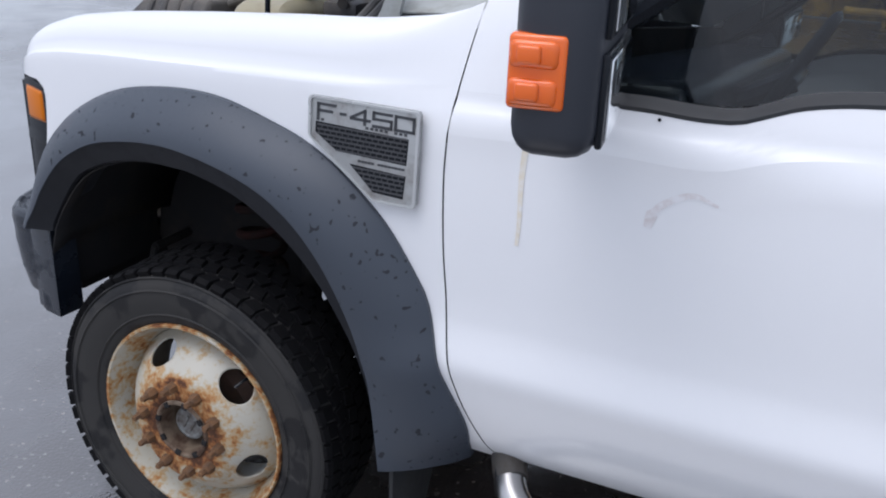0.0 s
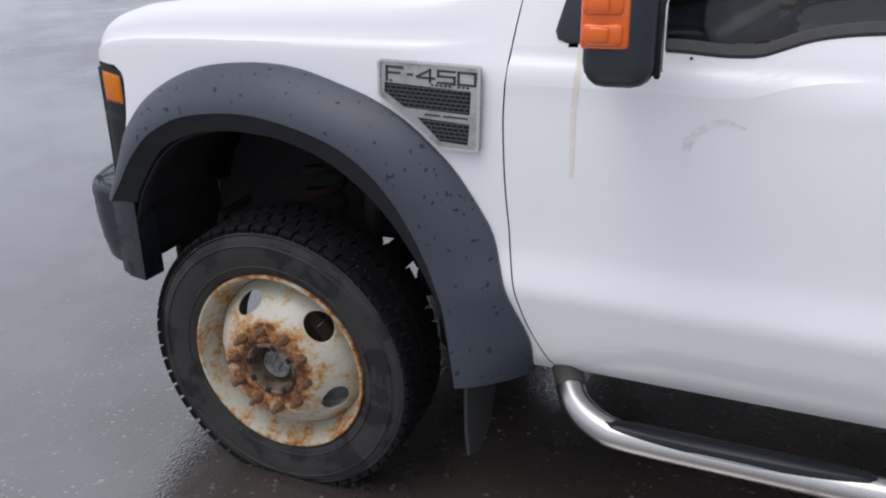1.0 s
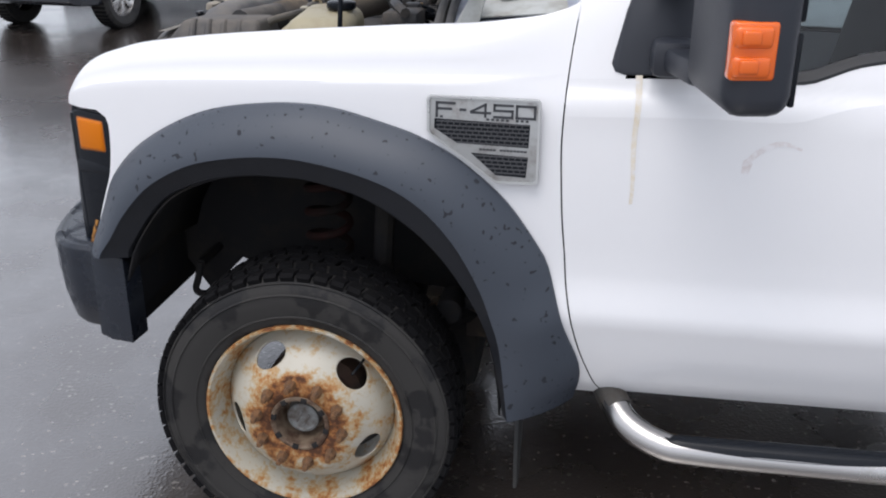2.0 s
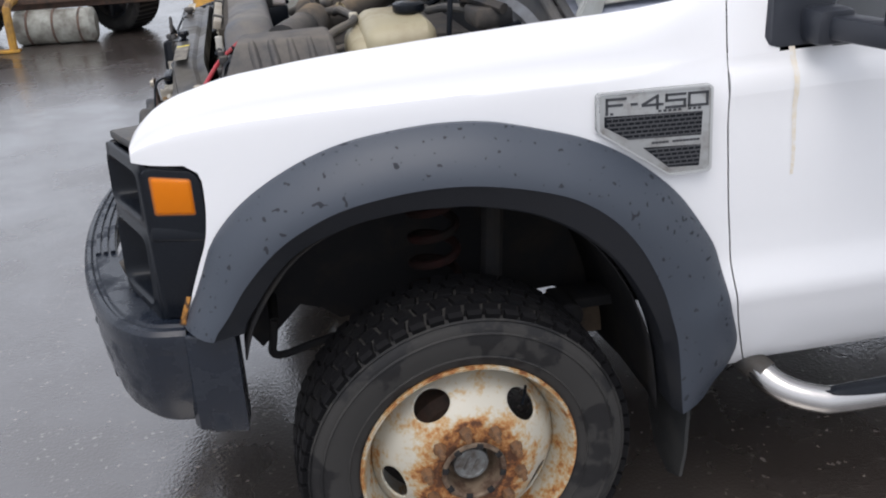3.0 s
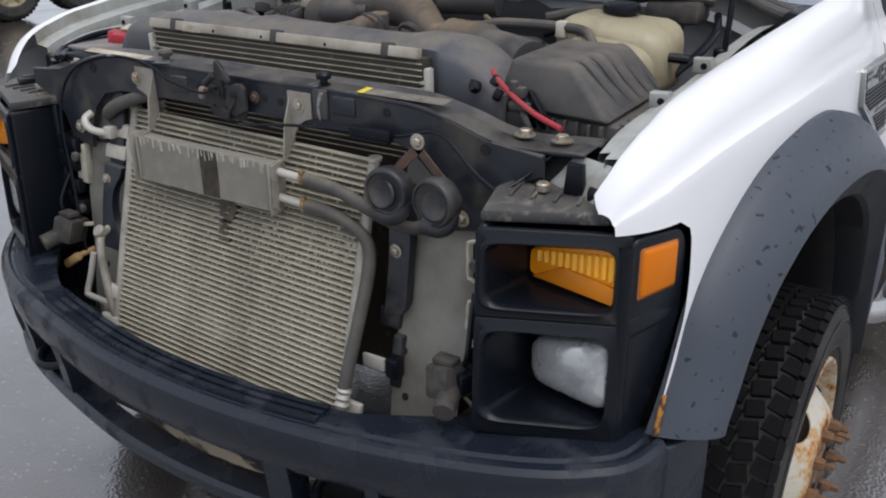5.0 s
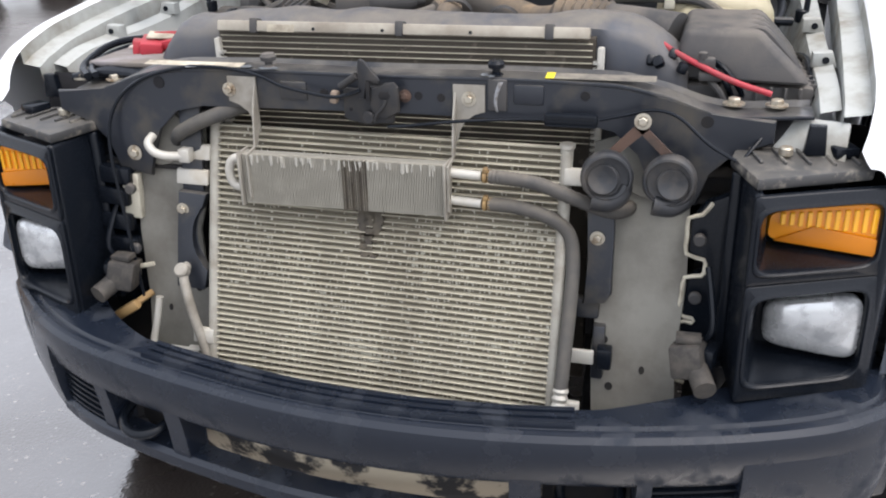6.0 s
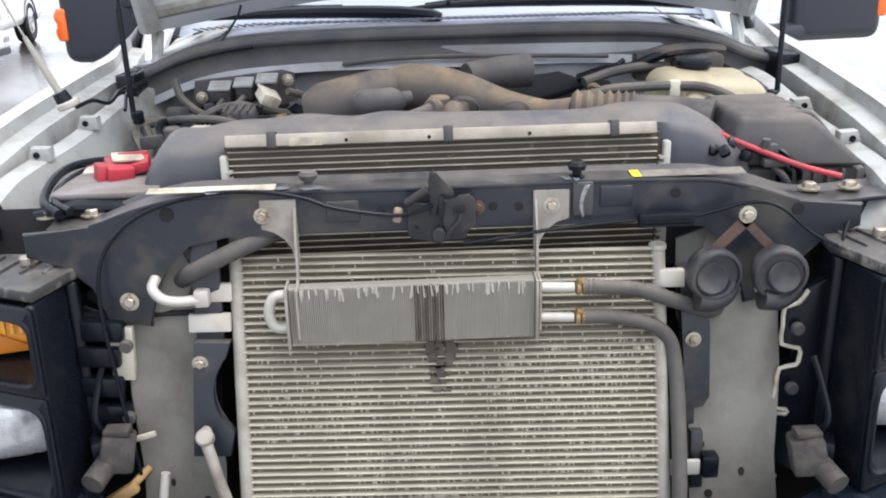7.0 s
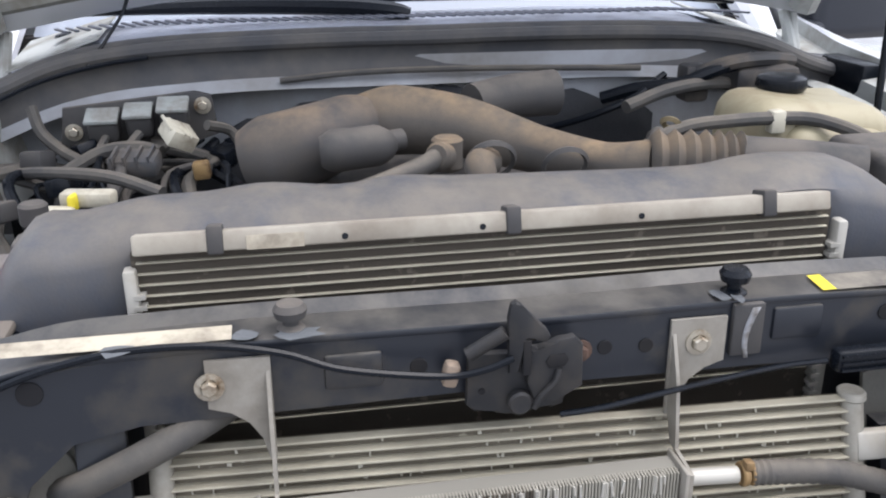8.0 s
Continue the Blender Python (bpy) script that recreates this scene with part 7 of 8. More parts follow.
sheet(b, cowl, lin(0, 1, 44), lin(0, 1, 6))
cowl_ob = part("cowl_panel", b, mat("grey_cowl_plastic", (0.27, 0.295, 0.36), 0.38, dirt=(0.15, 0.155, 0.17), dirt_at=0.60, dirt_scale=5), truck, "grey plastic cowl with vent slots")
b = bm_new()
box(b, (0, 0, 0), (0.060, 0.0085, 0.004), (0, 0, 28), bevel=0.0015)
slot = part("vent_slot", b, mat("dark_blue_slot", (0.075, 0.082, 0.105), 0.5), cowl_ob)
slot.location = (0.44, 2.50, 1.500)
for k in range(1, 68):
    again(slot, Matrix.Translation((0.0, -0.0205 * k, 0.0105 * min(1, k / 8, (67 - k) / 8))))
for sgn in (1, -1):
    b = bm_new()
    slab(b, [(0.38, CY + sgn * 0.79, 1.435), (0.66, CY + sgn * 0.80, 1.455), (0.64, CY + sgn * 0.62, 1.505), (0.40, CY + sgn * 0.62, 1.490)], 0.004 * sgn, 0.0)
    side = part("cowl_corner", b, WHITE_IN, cowl_ob, "white painted scuttle corner")
    b = bm_new()
    lathe(b, [(0, 0.004), (0.020, 0.004), (0.024, 0)], pose(0.50, CY + sgn * 0.70, 1.484, sgn * -14, 0, 0) @ Matrix.Diagonal((1.3, 0.7, 1, 1)), 20)
    part("oval_hole", b, BLACK, side)
# wipers
for y0, y1, z0, xk in ((2.56, 1.83, 1.515, 0.50), (1.92, 1.12, 1.528, 0.51)):
    b = bm_new()
    yk = lambda t: y0 + (y1 - y0) * t
    tube(b, [(xk + 0.070, yk(0.0), z0), (xk + 0.040, yk(0.2), z0 + 0.010), (xk + 0.010, yk(0.5), z0 + 0.016), (xk - 0.015, yk(0.8), z0 + 0.012), (xk - 0.030, yk(0.95), z0 + 0.003), (xk - 0.035, yk(1.0), z0 - 0.004)], [0.005, 0.011, 0.017, 0.018, 0.017, 0.012], 8)
    w = part("wiper_arm", b, BLACK, truck, "black wiper arm and blade")
    b = bm_new()
    tube(b, [(xk + 0.090, yk(0.06), z0 + 0.008), (xk + 0.072, yk(0.30), z0 + 0.024), (xk + 0.055, yk(0.62), z0 + 0.026)], [0.005, 0.009, 0.006], 6)
    for k in range(4):
        box(b, (xk + 0.06 - 0.012 * k, yk(0.14 + 0.12 * k), z0 + 0.016), (0.05, 0.012, 0.014), bevel=0.003)
    part("wiper_blade", b, BLACK, w)

# open bonnet over the bay
b = bm_new()
HOODZ = [(0.0, 1.602), (0.35, 1.582), (0.6, 1.548), (0.76, 1.520), (0.83, 1.508)]
def bonnet(u, v):
    d = -0.83 + 1.66 * u
    z0 = eased(abs(d), HOODZ)
    x0 = 0.43 - 0.03 * (1 - (abs(d) / 0.83) ** 2)
    return Vector((x0 - 0.62 * v + 0.05 * v * v, CY + d * (1 - 0.08 * v * v), z0 + 1.02 * v))
sheet(b, bonnet, lin(0, 1, 32), lin(0, 1, 12))
hood = part("bonnet", b, WHITE, truck, "raised white bonnet", 40, 0.025)
b = bm_new()
for d in (-0.80, 0.80):
    tube(b, [bonnet((d + 0.83) / 1.66, v) + Vector((-0.03, 0, -0.02)) for v in lin(0.02, 0.98, 6)], 0.03, 8, 2)
tube(b, [bonnet(u, 0.03) + Vector((-0.025, 0, 0.01)) for u in lin(0.02, 0.98, 14)], 0.022, 8, 2)
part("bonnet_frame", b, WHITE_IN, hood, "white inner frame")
for d in (-0.62, -0.46, 0.50, 0.66):
    b = bm_new()
    p = bonnet((d + 0.83) / 1.66, 0.09)
    disc(b, p + Vector((-0.020, 0, -0.008)), (-0.85, 0, -0.5), 0.012, 0.006)
    part("frame_hole", b, BLACK, hood)
for sgn, y in ((1, 2.60), (-1, 1.02)):
    # hinge and gas strut
    b = bm_new()
    prism(b, [(0.34, 1.335), (0.40, 1.335), (0.435, 1.43), (0.46, 1.53), (0.43, 1.545), (0.39, 1.44)], 0.014, Matrix.Translation((0, CY + sgn * 0.80, 0)) @ XZ, 0.003)
    tube(b, [(0.36, CY + sgn * 0.795, 1.35), (0.385, CY + sgn * 0.79, 1.42), (0.43, CY + sgn * 0.785, 1.50)], 0.012, 8)
    part("bonnet_hinge", b, WHITE_IN, truck, "white bonnet hinge")
    b = bm_new()
    box(b, (0.30, CY + sgn * (0.835 if sgn > 0 else 0.875), 1.375), (0.16, 0.05, 0.080), bevel=0.008)
    part("hinge_block", b, BLACK, truck)
    b = bm_new()
    top = (0.10, CY + sgn * 0.79, 1.97)
    base = (0.055, CY + sgn * 0.775, 1.335)
    tube(b, [base, tuple((Vector(base) * 0.6 + Vector(top) * 0.4))], 0.0068, 10, 1)
    tube(b, [tuple((Vector(base) * 0.6 + Vector(top) * 0.4)), top], 0.0045, 8, 1)
    disc(b, (base[0], base[1] - sgn * 0.01, base[2] - 0.012), (0, 0, 1), 0.014, 0.03)
    part("gas_strut", b, BLACK, truck, "thin black gas strut")

# inner wings
for far in (False, True):
    b = bm_new()
    def apron(u, v):
        x = -0.55 + 0.92 * u
        zt = eased(x, TOP) - 0.115
        prof = [(1.020, zt + 0.03), (1.055, zt + 0.022), (1.068, zt - 0.03), (1.08, zt - 0.08), (1.10, zt - 0.12)]
        y, z = prof[int(v)]
        return Vector((x, y - 0.02 * u, z + 0.008 * math.sin(9 * x)))
    sheet(b, apron, lin(0, 1, 26), list(range(5)))
    if far:
        far_side(b)
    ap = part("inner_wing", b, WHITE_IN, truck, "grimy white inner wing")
    for x in (-0.32, -0.08):
        b = bm_new()
        zt = eased(x, TOP) - 0.085
        prism(b, [(1.005, zt - 0.012), (1.055, zt - 0.012), (1.055, zt + 0.018), (1.018, zt + 0.020)], 0.030, Matrix.Translation((x, 0, 0)) @ YZ, 0.005)
        if far:
            far_side(b)
        part("wing_bracket", b, WHITE_IN, ap)
        b = bm_new()
        disc(b, (x - 0.015, 1.030, zt + 0.004), (-1, 0, 0), 0.007, 0.003)
        if far:
            far_side(b)
        part("bracket_hole", b, BLACK, ap)
    b = bm_new()
    def well(u, v):
        x = -0.50 + 0.85 * u
        return Vector((x, 1.07 + 0.35 * v, 1.13 - 0.03 * v))
    sheet(b, well, [0, 1], [0, 1])
    if far:
        far_side(b)
    part("bay_floor", b, UNDER, truck)

# air cleaner box
b = bm_new()
def abox(pts_low, pts_top, bevel):
    lo, hi = [b.verts.new(p) for p in pts_low], [b.verts.new(p) for p in pts_top]
    fs = [b.faces.new(lo[::-1]), b.faces.new(hi)]
    for k in range(4):
        j = (k + 1) % 4
        fs.append(b.faces.new((lo[k], lo[j], hi[j], hi[k])))
    bmesh.ops.bevel(b, geom=list({e for f in fs for e in f.edges}), offset=bevel, segments=3, affect="EDGES", profile=0.5)
abox([(-0.488, 1.065, 1.300), (-0.455, 1.325, 1.300), (-0.190, 1.325, 1.300), (-0.190, 1.075, 1.300)],
     [(-0.440, 1.165, 1.392), (-0.430, 1.302, 1.392), (-0.205, 1.300, 1.396), (-0.205, 1.150, 1.396)], 0.014)
airbox = part("air_cleaner", b, DUSTY, truck, "dusty grey air cleaner box with ribs", 35)
b = bm_new()
box(b, (-0.315, 1.195, 1.245), (0.30, 0.275, 0.10), bevel=0.012)
part("airbox_base", b, DUSTY, airbox)
for c, s in [((-0.478 + 0.004 * k, 1.085 + 0.026 * k, 1.268), (0.014, 0.006, 0.055)) for k in range(9)] + [((-0.44 + 0.036 * k, 1.060, 1.268), (0.006, 0.014, 0.055)) for k in range(8)]:
    b = bm_new()
    box(b, c, s, bevel=0.002)
    part("airbox_rib", b, DUSTY, airbox)
for k in range(5):
    b = bm_new()
    x = -0.402 + 0.046 * k
    tube(b, [(x, 1.185, 1.388), (x, 1.158, 1.386), (x + 0.006, 1.122, 1.348), (x + 0.012, 1.086, 1.311)], [0.005, 0.010, 0.012, 0.009], 10, 4)
    part("lid_rib", b, DUSTY, airbox)
b = bm_new()
box(b, (-0.475, 1.262, 1.345), (0.03, 0.045, 0.03), bevel=0.006)
box(b, (-0.480, 1.250, 1.312), (0.04, 0.06, 0.022), bevel=0.006)
disc(b, (-0.48, 1.272, 1.355), (0, 0, 1), 0.012, 0.02)
tube(b, [(-0.48, 1.25, 1.30), (-0.50, 1.22, 1.27), (-0.49, 1.20, 1.22)], 0.009, 8)
bmesh.ops.scale(b, vec=(0.72, 0.72, 0.72), space=Matrix.Translation((0.48, -1.25, -1.32)), verts=b.verts)
part("sensor", b, DUSTY, airbox, "black sensor with plugs")

# intake tract: outlet, ribbed boot, dusty crossover and resonator
b = bm_new()
tube(b, [(-0.32, 1.318, 1.355), (-0.29, 1.38, 1.362), (-0.255, 1.465, 1.367)], [0.050, 0.046, 0.044], 16)
part("outlet_duct", b, DUSTY, truck, "dusty air duct")
b = bm_new()
tube(b, [(-0.250, 1.455, 1.367), (-0.235, 1.51, 1.368), (-0.215, 1.585, 1.368)], 0.044, 20, 7, ribs=0.11)
part("ribbed_boot", b, TAN, truck, "dust-covered ribbed rubber boot", 60)
b = bm_new()
tube(b, [(-0.215, 1.575, 1.365), (-0.17, 1.635, 1.356), (-0.09, 1.72, 1.364), (-0.01, 1.82, 1.385), (0.03, 1.92, 1.392), (0.05, 1.98, 1.385)], [0.036, 0.033, 0.038, 0.050, 0.057, 0.045], 18)
intake = part("intake_crossover", b, TAN, truck, "tan dust-coated intake crossover")
for p, r in (((-0.20, 1.815, 1.375), 0.034), ((-0.20, 1.705, 1.362), 0.032)):
    b = bm_new()
    lathe(b, [(r, 0), (r + 0.004, 0.006), (r, 0.012), (r - 0.004, 0.006)], Matrix.Translation(p) @ Matrix.Rotation(radians(62), 4, "Y"), 24, close=True)
    part("clamp_ring", b, DUSTY, intake)
b = bm_new()
tube(b, [(-0.19, 1.815, 1.375), (-0.215, 1.835, 1.380), (-0.235, 1.835, 1.360), (-0.23, 1.83, 1.32)], [0.02, 0.022, 0.022, 0.022], 12)
part("breather_elbow", b, TAN, intake)
b = bm_new()
tube(b, [(0.05, 1.79, 1.408), (0.08, 1.72, 1.412), (0.10, 1.635, 1.412)], [0.034, 0.038, 0.040], 16, 4)
part("intake_stub", b, DUSTY, intake, "grey plastic stub")
b = bm_new()
tube(b, [(0.03, 1.955, 1.392), (0.015, 1.995, 1.386), (-0.005, 2.06, 1.368), (-0.005, 2.125, 1.352), (0.0, 2.160, 1.343)], [0.040, 0.054, 0.062, 0.064, 0.050], 20, 6)
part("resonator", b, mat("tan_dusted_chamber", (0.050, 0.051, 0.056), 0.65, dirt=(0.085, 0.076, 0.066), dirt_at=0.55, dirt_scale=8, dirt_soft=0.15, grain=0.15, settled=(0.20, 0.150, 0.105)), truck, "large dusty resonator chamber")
b = bm_new()
tube(b, [(-0.08, 1.925, 1.388), (-0.09, 1.95, 1.386), (-0.10, 1.965, 1.385), (-0.105, 2.03, 1.381), (-0.105, 2.05, 1.380)], [0.016, 0.018, 0.031, 0.032, 0.022], 16, 5)
part("vacuum_can", b, DUSTY, truck, "grey vacuum canister")
b = bm_new()
tube(b, [(-0.12, 1.870, 1.374), (-0.155, 1.905, 1.364), (-0.185, 1.97, 1.350), (-0.22, 2.05, 1.334), (-0.25, 2.13, 1.312)], 0.0155, 12)
part("coolant_hose", b, HOSE, truck, "dusty coolant hose")
b = bm_new()
disc(b, (-0.125, 1.868, 1.368), (-0.6, 0.5, 0.2), 0.022, 0.026)
disc(b, (-0.11, 1.862, 1.345), (0, 0, 1), 0.024, 0.05)
part("hose_fitting", b, TAN, truck)
# engine block mass below
b = bm_new()
box(b, (-0.02, 1.84, 1.12), (0.58, 0.62, 0.36), bevel=0.05)
box(b, (0.0, 1.62, 1.26), (0.46, 0.14, 0.10), bevel=0.03)
box(b, (0.0, 2.08, 1.26), (0.46, 0.14, 0.10), bevel=0.03)
part("engine_block", b, DUSTY, truck, "dusty engine")
# heater and vacuum hoses
for pts, r in (([(-0.16, 1.56, 1.385), (-0.15, 1.50, 1.402), (-0.14, 1.42, 1.405), (-0.13, 1.34, 1.403), (-0.145, 1.28, 1.40), (-0.20, 1.235, 1.385), (-0.24, 1.20, 1.35)], 0.0105),
               ([(-0.22, 1.60, 1.375), (-0.19, 1.57, 1.388), (-0.15, 1.545, 1.392), (-0.12, 1.54, 1.38)], 0.012),
               ([(0.15, 2.55, 1.30), (0.05, 2.48, 1.33), (-0.05, 2.36, 1.345), (-0.10, 2.28, 1.33)], 0.010),
               ([(0.10, 1.50, 1.38), (0.14, 1.40, 1.40), (0.18, 1.28, 1.40), (0.20, 1.18, 1.37)], 0.012),
               ([(-0.25, 1.40, 1.28), (-0.15, 1.46, 1.30), (0.0, 1.48, 1.30), (0.1, 1.45, 1.31)], 0.014)):
    b = bm_new()
    tube(b, pts, r, 10)
    part("rubber_hose", b, HOSE, truck, "dusty rubber hose")
b = bm_new()
box(b, (-0.130, 1.343, 1.398), (0.022, 0.024, 0.036), bevel=0.004)
part("hose_clip", b, CREAM, truck, "white plastic hose clip")
b = bm_new()
lathe(b, [(0.013, 0), (0.018, 0.005), (0.013, 0.010), (0.008, 0.005)], pose(-0.145, 1.525, 1.402, 30, 40, 0), 18, close=True)
part("hose_clamp", b, mat("dull_brass_clamp", (0.20, 0.16, 0.09), 0.6), truck)

# coolant tank
b = bm_new()
def tank(lo, hi, bev):
    vs = box(b, ((lo[0] + hi[0]) / 2, (lo[1] + hi[1]) / 2, (lo[2] + hi[2]) / 2), (hi[0] - lo[0], hi[1] - lo[1], hi[2] - lo[2]), bevel=bev, seg=4)
tank((-0.130, 1.115, 1.255), (0.055, 1.372, 1.425), 0.045)
tank((-0.165, 1.130, 1.245), (-0.05, 1.33, 1.392), 0.040)
for v in b.verts:
    v.co.z -= 0.20 * max(0.0, 1.24 - v.co.y) * min(1.0, max(0.0, (v.co.z - 1.27) / 0.1)) * (1.0 if v.co.x < 0.02 else 0.5)
ctank = part("coolant_tank", b, TANK, truck, "yellowed translucent coolant tank with black cap")
b = bm_new()
lathe(b, [(0.036, 0), (0.041, 0.004), (0.043, 0.010), (0.041, 0.022), (0.034, 0.026), (0.012, 0.027), (0, 0.026)], pose(0.005, 1.262, 1.418), 22)
part("tank_cap", b, BLACK, ctank, "black screw cap")
b = bm_new()
tube(b, [(-0.08, 1.150, 1.352), (-0.07, 1.115, 1.348), (-0.06, 1.075, 1.345)], 0.0105, 10)
part("tank_spout", b, BLACK, ctank)
b = bm_new()
box(b, (0.20, 1.20, 1.405), (0.10, 0.13, 0.05), bevel=0.012)
box(b, (0.20, 1.33, 1.40), (0.05, 0.05, 0.07), bevel=0.01)
tube(b, [(0.18, 1.33, 1.42), (0.16, 1.28, 1.44), (0.18, 1.20, 1.442), (0.22, 1.12, 1.43)], 0.014, 8)
part("master_cylinder", b, mat("oily_black_casting", (0.03, 0.03, 0.032), 0.5, 0.2, dirt=(0.11, 0.095, 0.08), dirt_at=0.55, dirt_scale=14), truck, "grimy brake reservoir cluster")

# dark matting and looms low on the far bulkhead
b = bm_new()
def far_mat(u, v):
    y = 2.12 + 0.50 * u
    return Vector((0.318 - 0.03 * math.sin(5 * u), y, 1.12 + (0.150 + 0.02 * math.sin(7 * u)) * v))
sheet(b, far_mat, lin(0, 1, 20), lin(0, 1, 4))
part("bulkhead_matting", b, MATS["black_felt"], bulkhead, "black felt insulation", 40, 0.008)
rnd = random.Random(21)
for k in range(16):
    y0 = 2.20 + 0.024 * k
    pts = [(0.28 - 0.01 * rnd.random(), y0, 1.26 + 0.07 * rnd.random())]
    for q in range(3):
        pts.append((0.22 - 0.085 * q + rnd.uniform(-0.02, 0.02), y0 + rnd.uniform(-0.06, 0.06), 1.305 + rnd.uniform(-0.03, 0.025)))
    pts.append((-0.06, y0 + rnd.uniform(-0.08, 0.05), 1.22))
    b = bm_new()
    tube(b, pts, rnd.choice((0.004, 0.006, 0.009, 0.012)), 8)
    part("wiring_lead", b, rnd.choice((BLACK, HOSE, DUSTY)), truck)
for x, y, z, m in ((0.06, 2.235, 1.318, BRASS), (0.16, 2.20, 1.315, BLACK), (0.02, 2.44, 1.315, BLACK), (-0.05, 2.52, 1.30, DUSTY), (0.13, 2.50, 1.33, DUSTY), (0.20, 2.44, 1.325, BLACK)):
    b = bm_new()
    s = 0.6 if m is BRASS else 1.0
    box(b, (x, y, z), (0.045 * s, 0.038 * s, 0.03), (rnd.uniform(-20, 20), rnd.uniform(-20, 20), rnd.uniform(0, 90)), bevel=0.005)
    part("wiring_plug", b, m, truck)
# clutter behind the tank on the near side
for pts, r, m in (([(0.28, 1.48, 1.36), (0.24, 1.42, 1.385), (0.19, 1.36, 1.40), (0.16, 1.30, 1.43), (0.18, 1.22, 1.445)], 0.013, BLACK),
                  ([(0.29, 1.60, 1.30), (0.25, 1.52, 1.33), (0.22, 1.44, 1.37), (0.24, 1.37, 1.41)], 0.007, BLACK),
                  ([(0.30, 2.10, 1.415), (0.30, 1.95, 1.425), (0.30, 1.75, 1.425), (0.295, 1.55, 1.42), (0.29, 1.40, 1.415)], 0.006, HOSE),
                  ([(-0.02, 1.12, 1.30), (0.06, 1.09, 1.34), (0.16, 1.09, 1.37), (0.26, 1.12, 1.39)], 0.010, BLACK),
                  ([(-0.14, 1.10, 1.28), (-0.22, 1.06, 1.30), (-0.34, 1.055, 1.29), (-0.46, 1.06, 1.27)], 0.008, BLACK)):
    b = bm_new()
    tube(b, pts, r, 9)
    part("rubber_hose", b, m, truck)

# relay bracket on the bulkhead
b = bm_new()
prism(b, [(2.215, 1.335), (2.222, 1.405), (2.25, 1.413), (2.475, 1.392), (2.485, 1.33), (2.44, 1.305), (2.30, 1.31)], 0.012, Matrix.Translation((0.245, 0, 0)) @ YZ, 0.002)
rel = part("relay_bracket", b, DUSTY, truck, "black relay bracket with three relays")
for y, z, w in ((2.405, 1.371, 0.052), (2.345, 1.378, 0.045), (2.286, 1.386, 0.050)):
    b = bm_new()
    box(b, (0.215, y, z - 0.012), (0.045, w, 0.044), (0, -18, 0), bevel=0.012, seg=3)
    r = part("relay", b, DUSTY, rel)
    b = bm_new()
    box(b, (0.205, y, z + 0.012), (0.050, w + 0.004, 0.008), (0, -18, 0), bevel=0.003)
    part("relay_cap", b, mat("pale_grey_plastic", (0.30, 0.32, 0.31), 0.6, dirt=(0.2, 0.19, 0.17), dirt_at=0.55, dirt_scale=25), r, "pale grey top edge")
for y, z in ((2.460, 1.350), (2.238, 1.388)):
    b = bm_new()
    bolt(b, (0.236, y, z), (-1, 0, 0), 0.009)
    part("bolt", b, BOLT, rel)
b = bm_new()
box(b, (0.10, 2.270, 1.368), (0.050, 0.048, 0.030), (28, -20, 24), bevel=0.004)
for k in range(4):
    box(b, (0.095, 2.254 + 0.0105 * k, 1.375 + 0.0052 * k), (0.046, 0.005, 0.006), (28, -20, 24), bevel=0.002)
part("cream_connector", b, CREAM, truck, "loose cream wiring connector")
b = bm_new()
tube(b, [(0.12, 2.225, 1.378), (0.15, 2.19, 1.36), (0.14, 2.17, 1.33)], 0.009, 8)
tube(b, [(0.10, 2.30, 1.34), (0.12, 2.34, 1.345), (0.14, 2.40, 1.335), (0.10, 2.46, 1.31)], 0.012, 8)
tube(b, [(0.16, 2.34, 1.36), (0.12, 2.36, 1.34), (0.06, 2.38, 1.315)], 0.008, 8)
tube(b, [(0.20, 2.30, 1.365), (0.17, 2.29, 1.345), (0.12, 2.31, 1.33)], 0.007, 8)
tube(b, [(0.20, 2.40, 1.35), (0.17, 2.41, 1.33), (0.10, 2.40, 1.315)], 0.007, 8)
tube(b, [(0.22, 2.52, 1.40), (0.20, 2.505, 1.36), (0.18, 2.47, 1.33), (0.12, 2.43, 1.325)], 0.010, 8)
part("wiring_loom", b, HOSE, truck, "taped dusty wiring loom")
b = bm_new()
box(b, (0.08, 2.340, 1.330), (0.05, 0.080, 0.034), (0, -14, -10), bevel=0.010)
for k in range(4):
    box(b, (0.07, 2.312 + 0.019 * k, 1.342), (0.042, 0.004, 0.022), (0, -14, -10))
part("plug_block", b, mat("grey_plug", (0.075, 0.078, 0.085), 0.6, dirt=(0.15, 0.13, 0.11), dirt_at=0.55, dirt_scale=18), truck, "dusty grey plug block")
for p, col, s in (((-0.13, 2.375, 1.338), CREAM, (0.03, 0.075, 0.022)), ((-0.155, 2.420, 1.325), CREAM, (0.028, 0.06, 0.02)), ((-0.14, 2.392, 1.337), YELLOW, (0.032, 0.012, 0.024))):
    b = bm_new()
    box(b, p, s, (0, 0, -12), bevel=0.006)
    part("pipe_joint", b, col, truck)
b = bm_new()
box(b, (-0.345, 2.372, 1.372), (0.022, 0.030, 0.016), (0, 0, 25), bevel=0.003)
part("clip", b, mat("grey_white_clip", (0.5, 0.5, 0.48), 0.5), truck)
b = bm_new()
tube(b, [(-0.02, 2.58, 1.37), (0.08, 2.60, 1.395), (0.18, 2.60, 1.40), (0.28, 2.52, 1.43), (0.31, 2.42, 1.452), (0.30, 2.33, 1.465)], 0.0042, 7)
tube(b, [(0.31, 2.44, 1.448), (0.36, 2.40, 1.50), (0.38, 2.365, 1.56), (0.36, 2.35, 1.66)], 0.0032, 7)
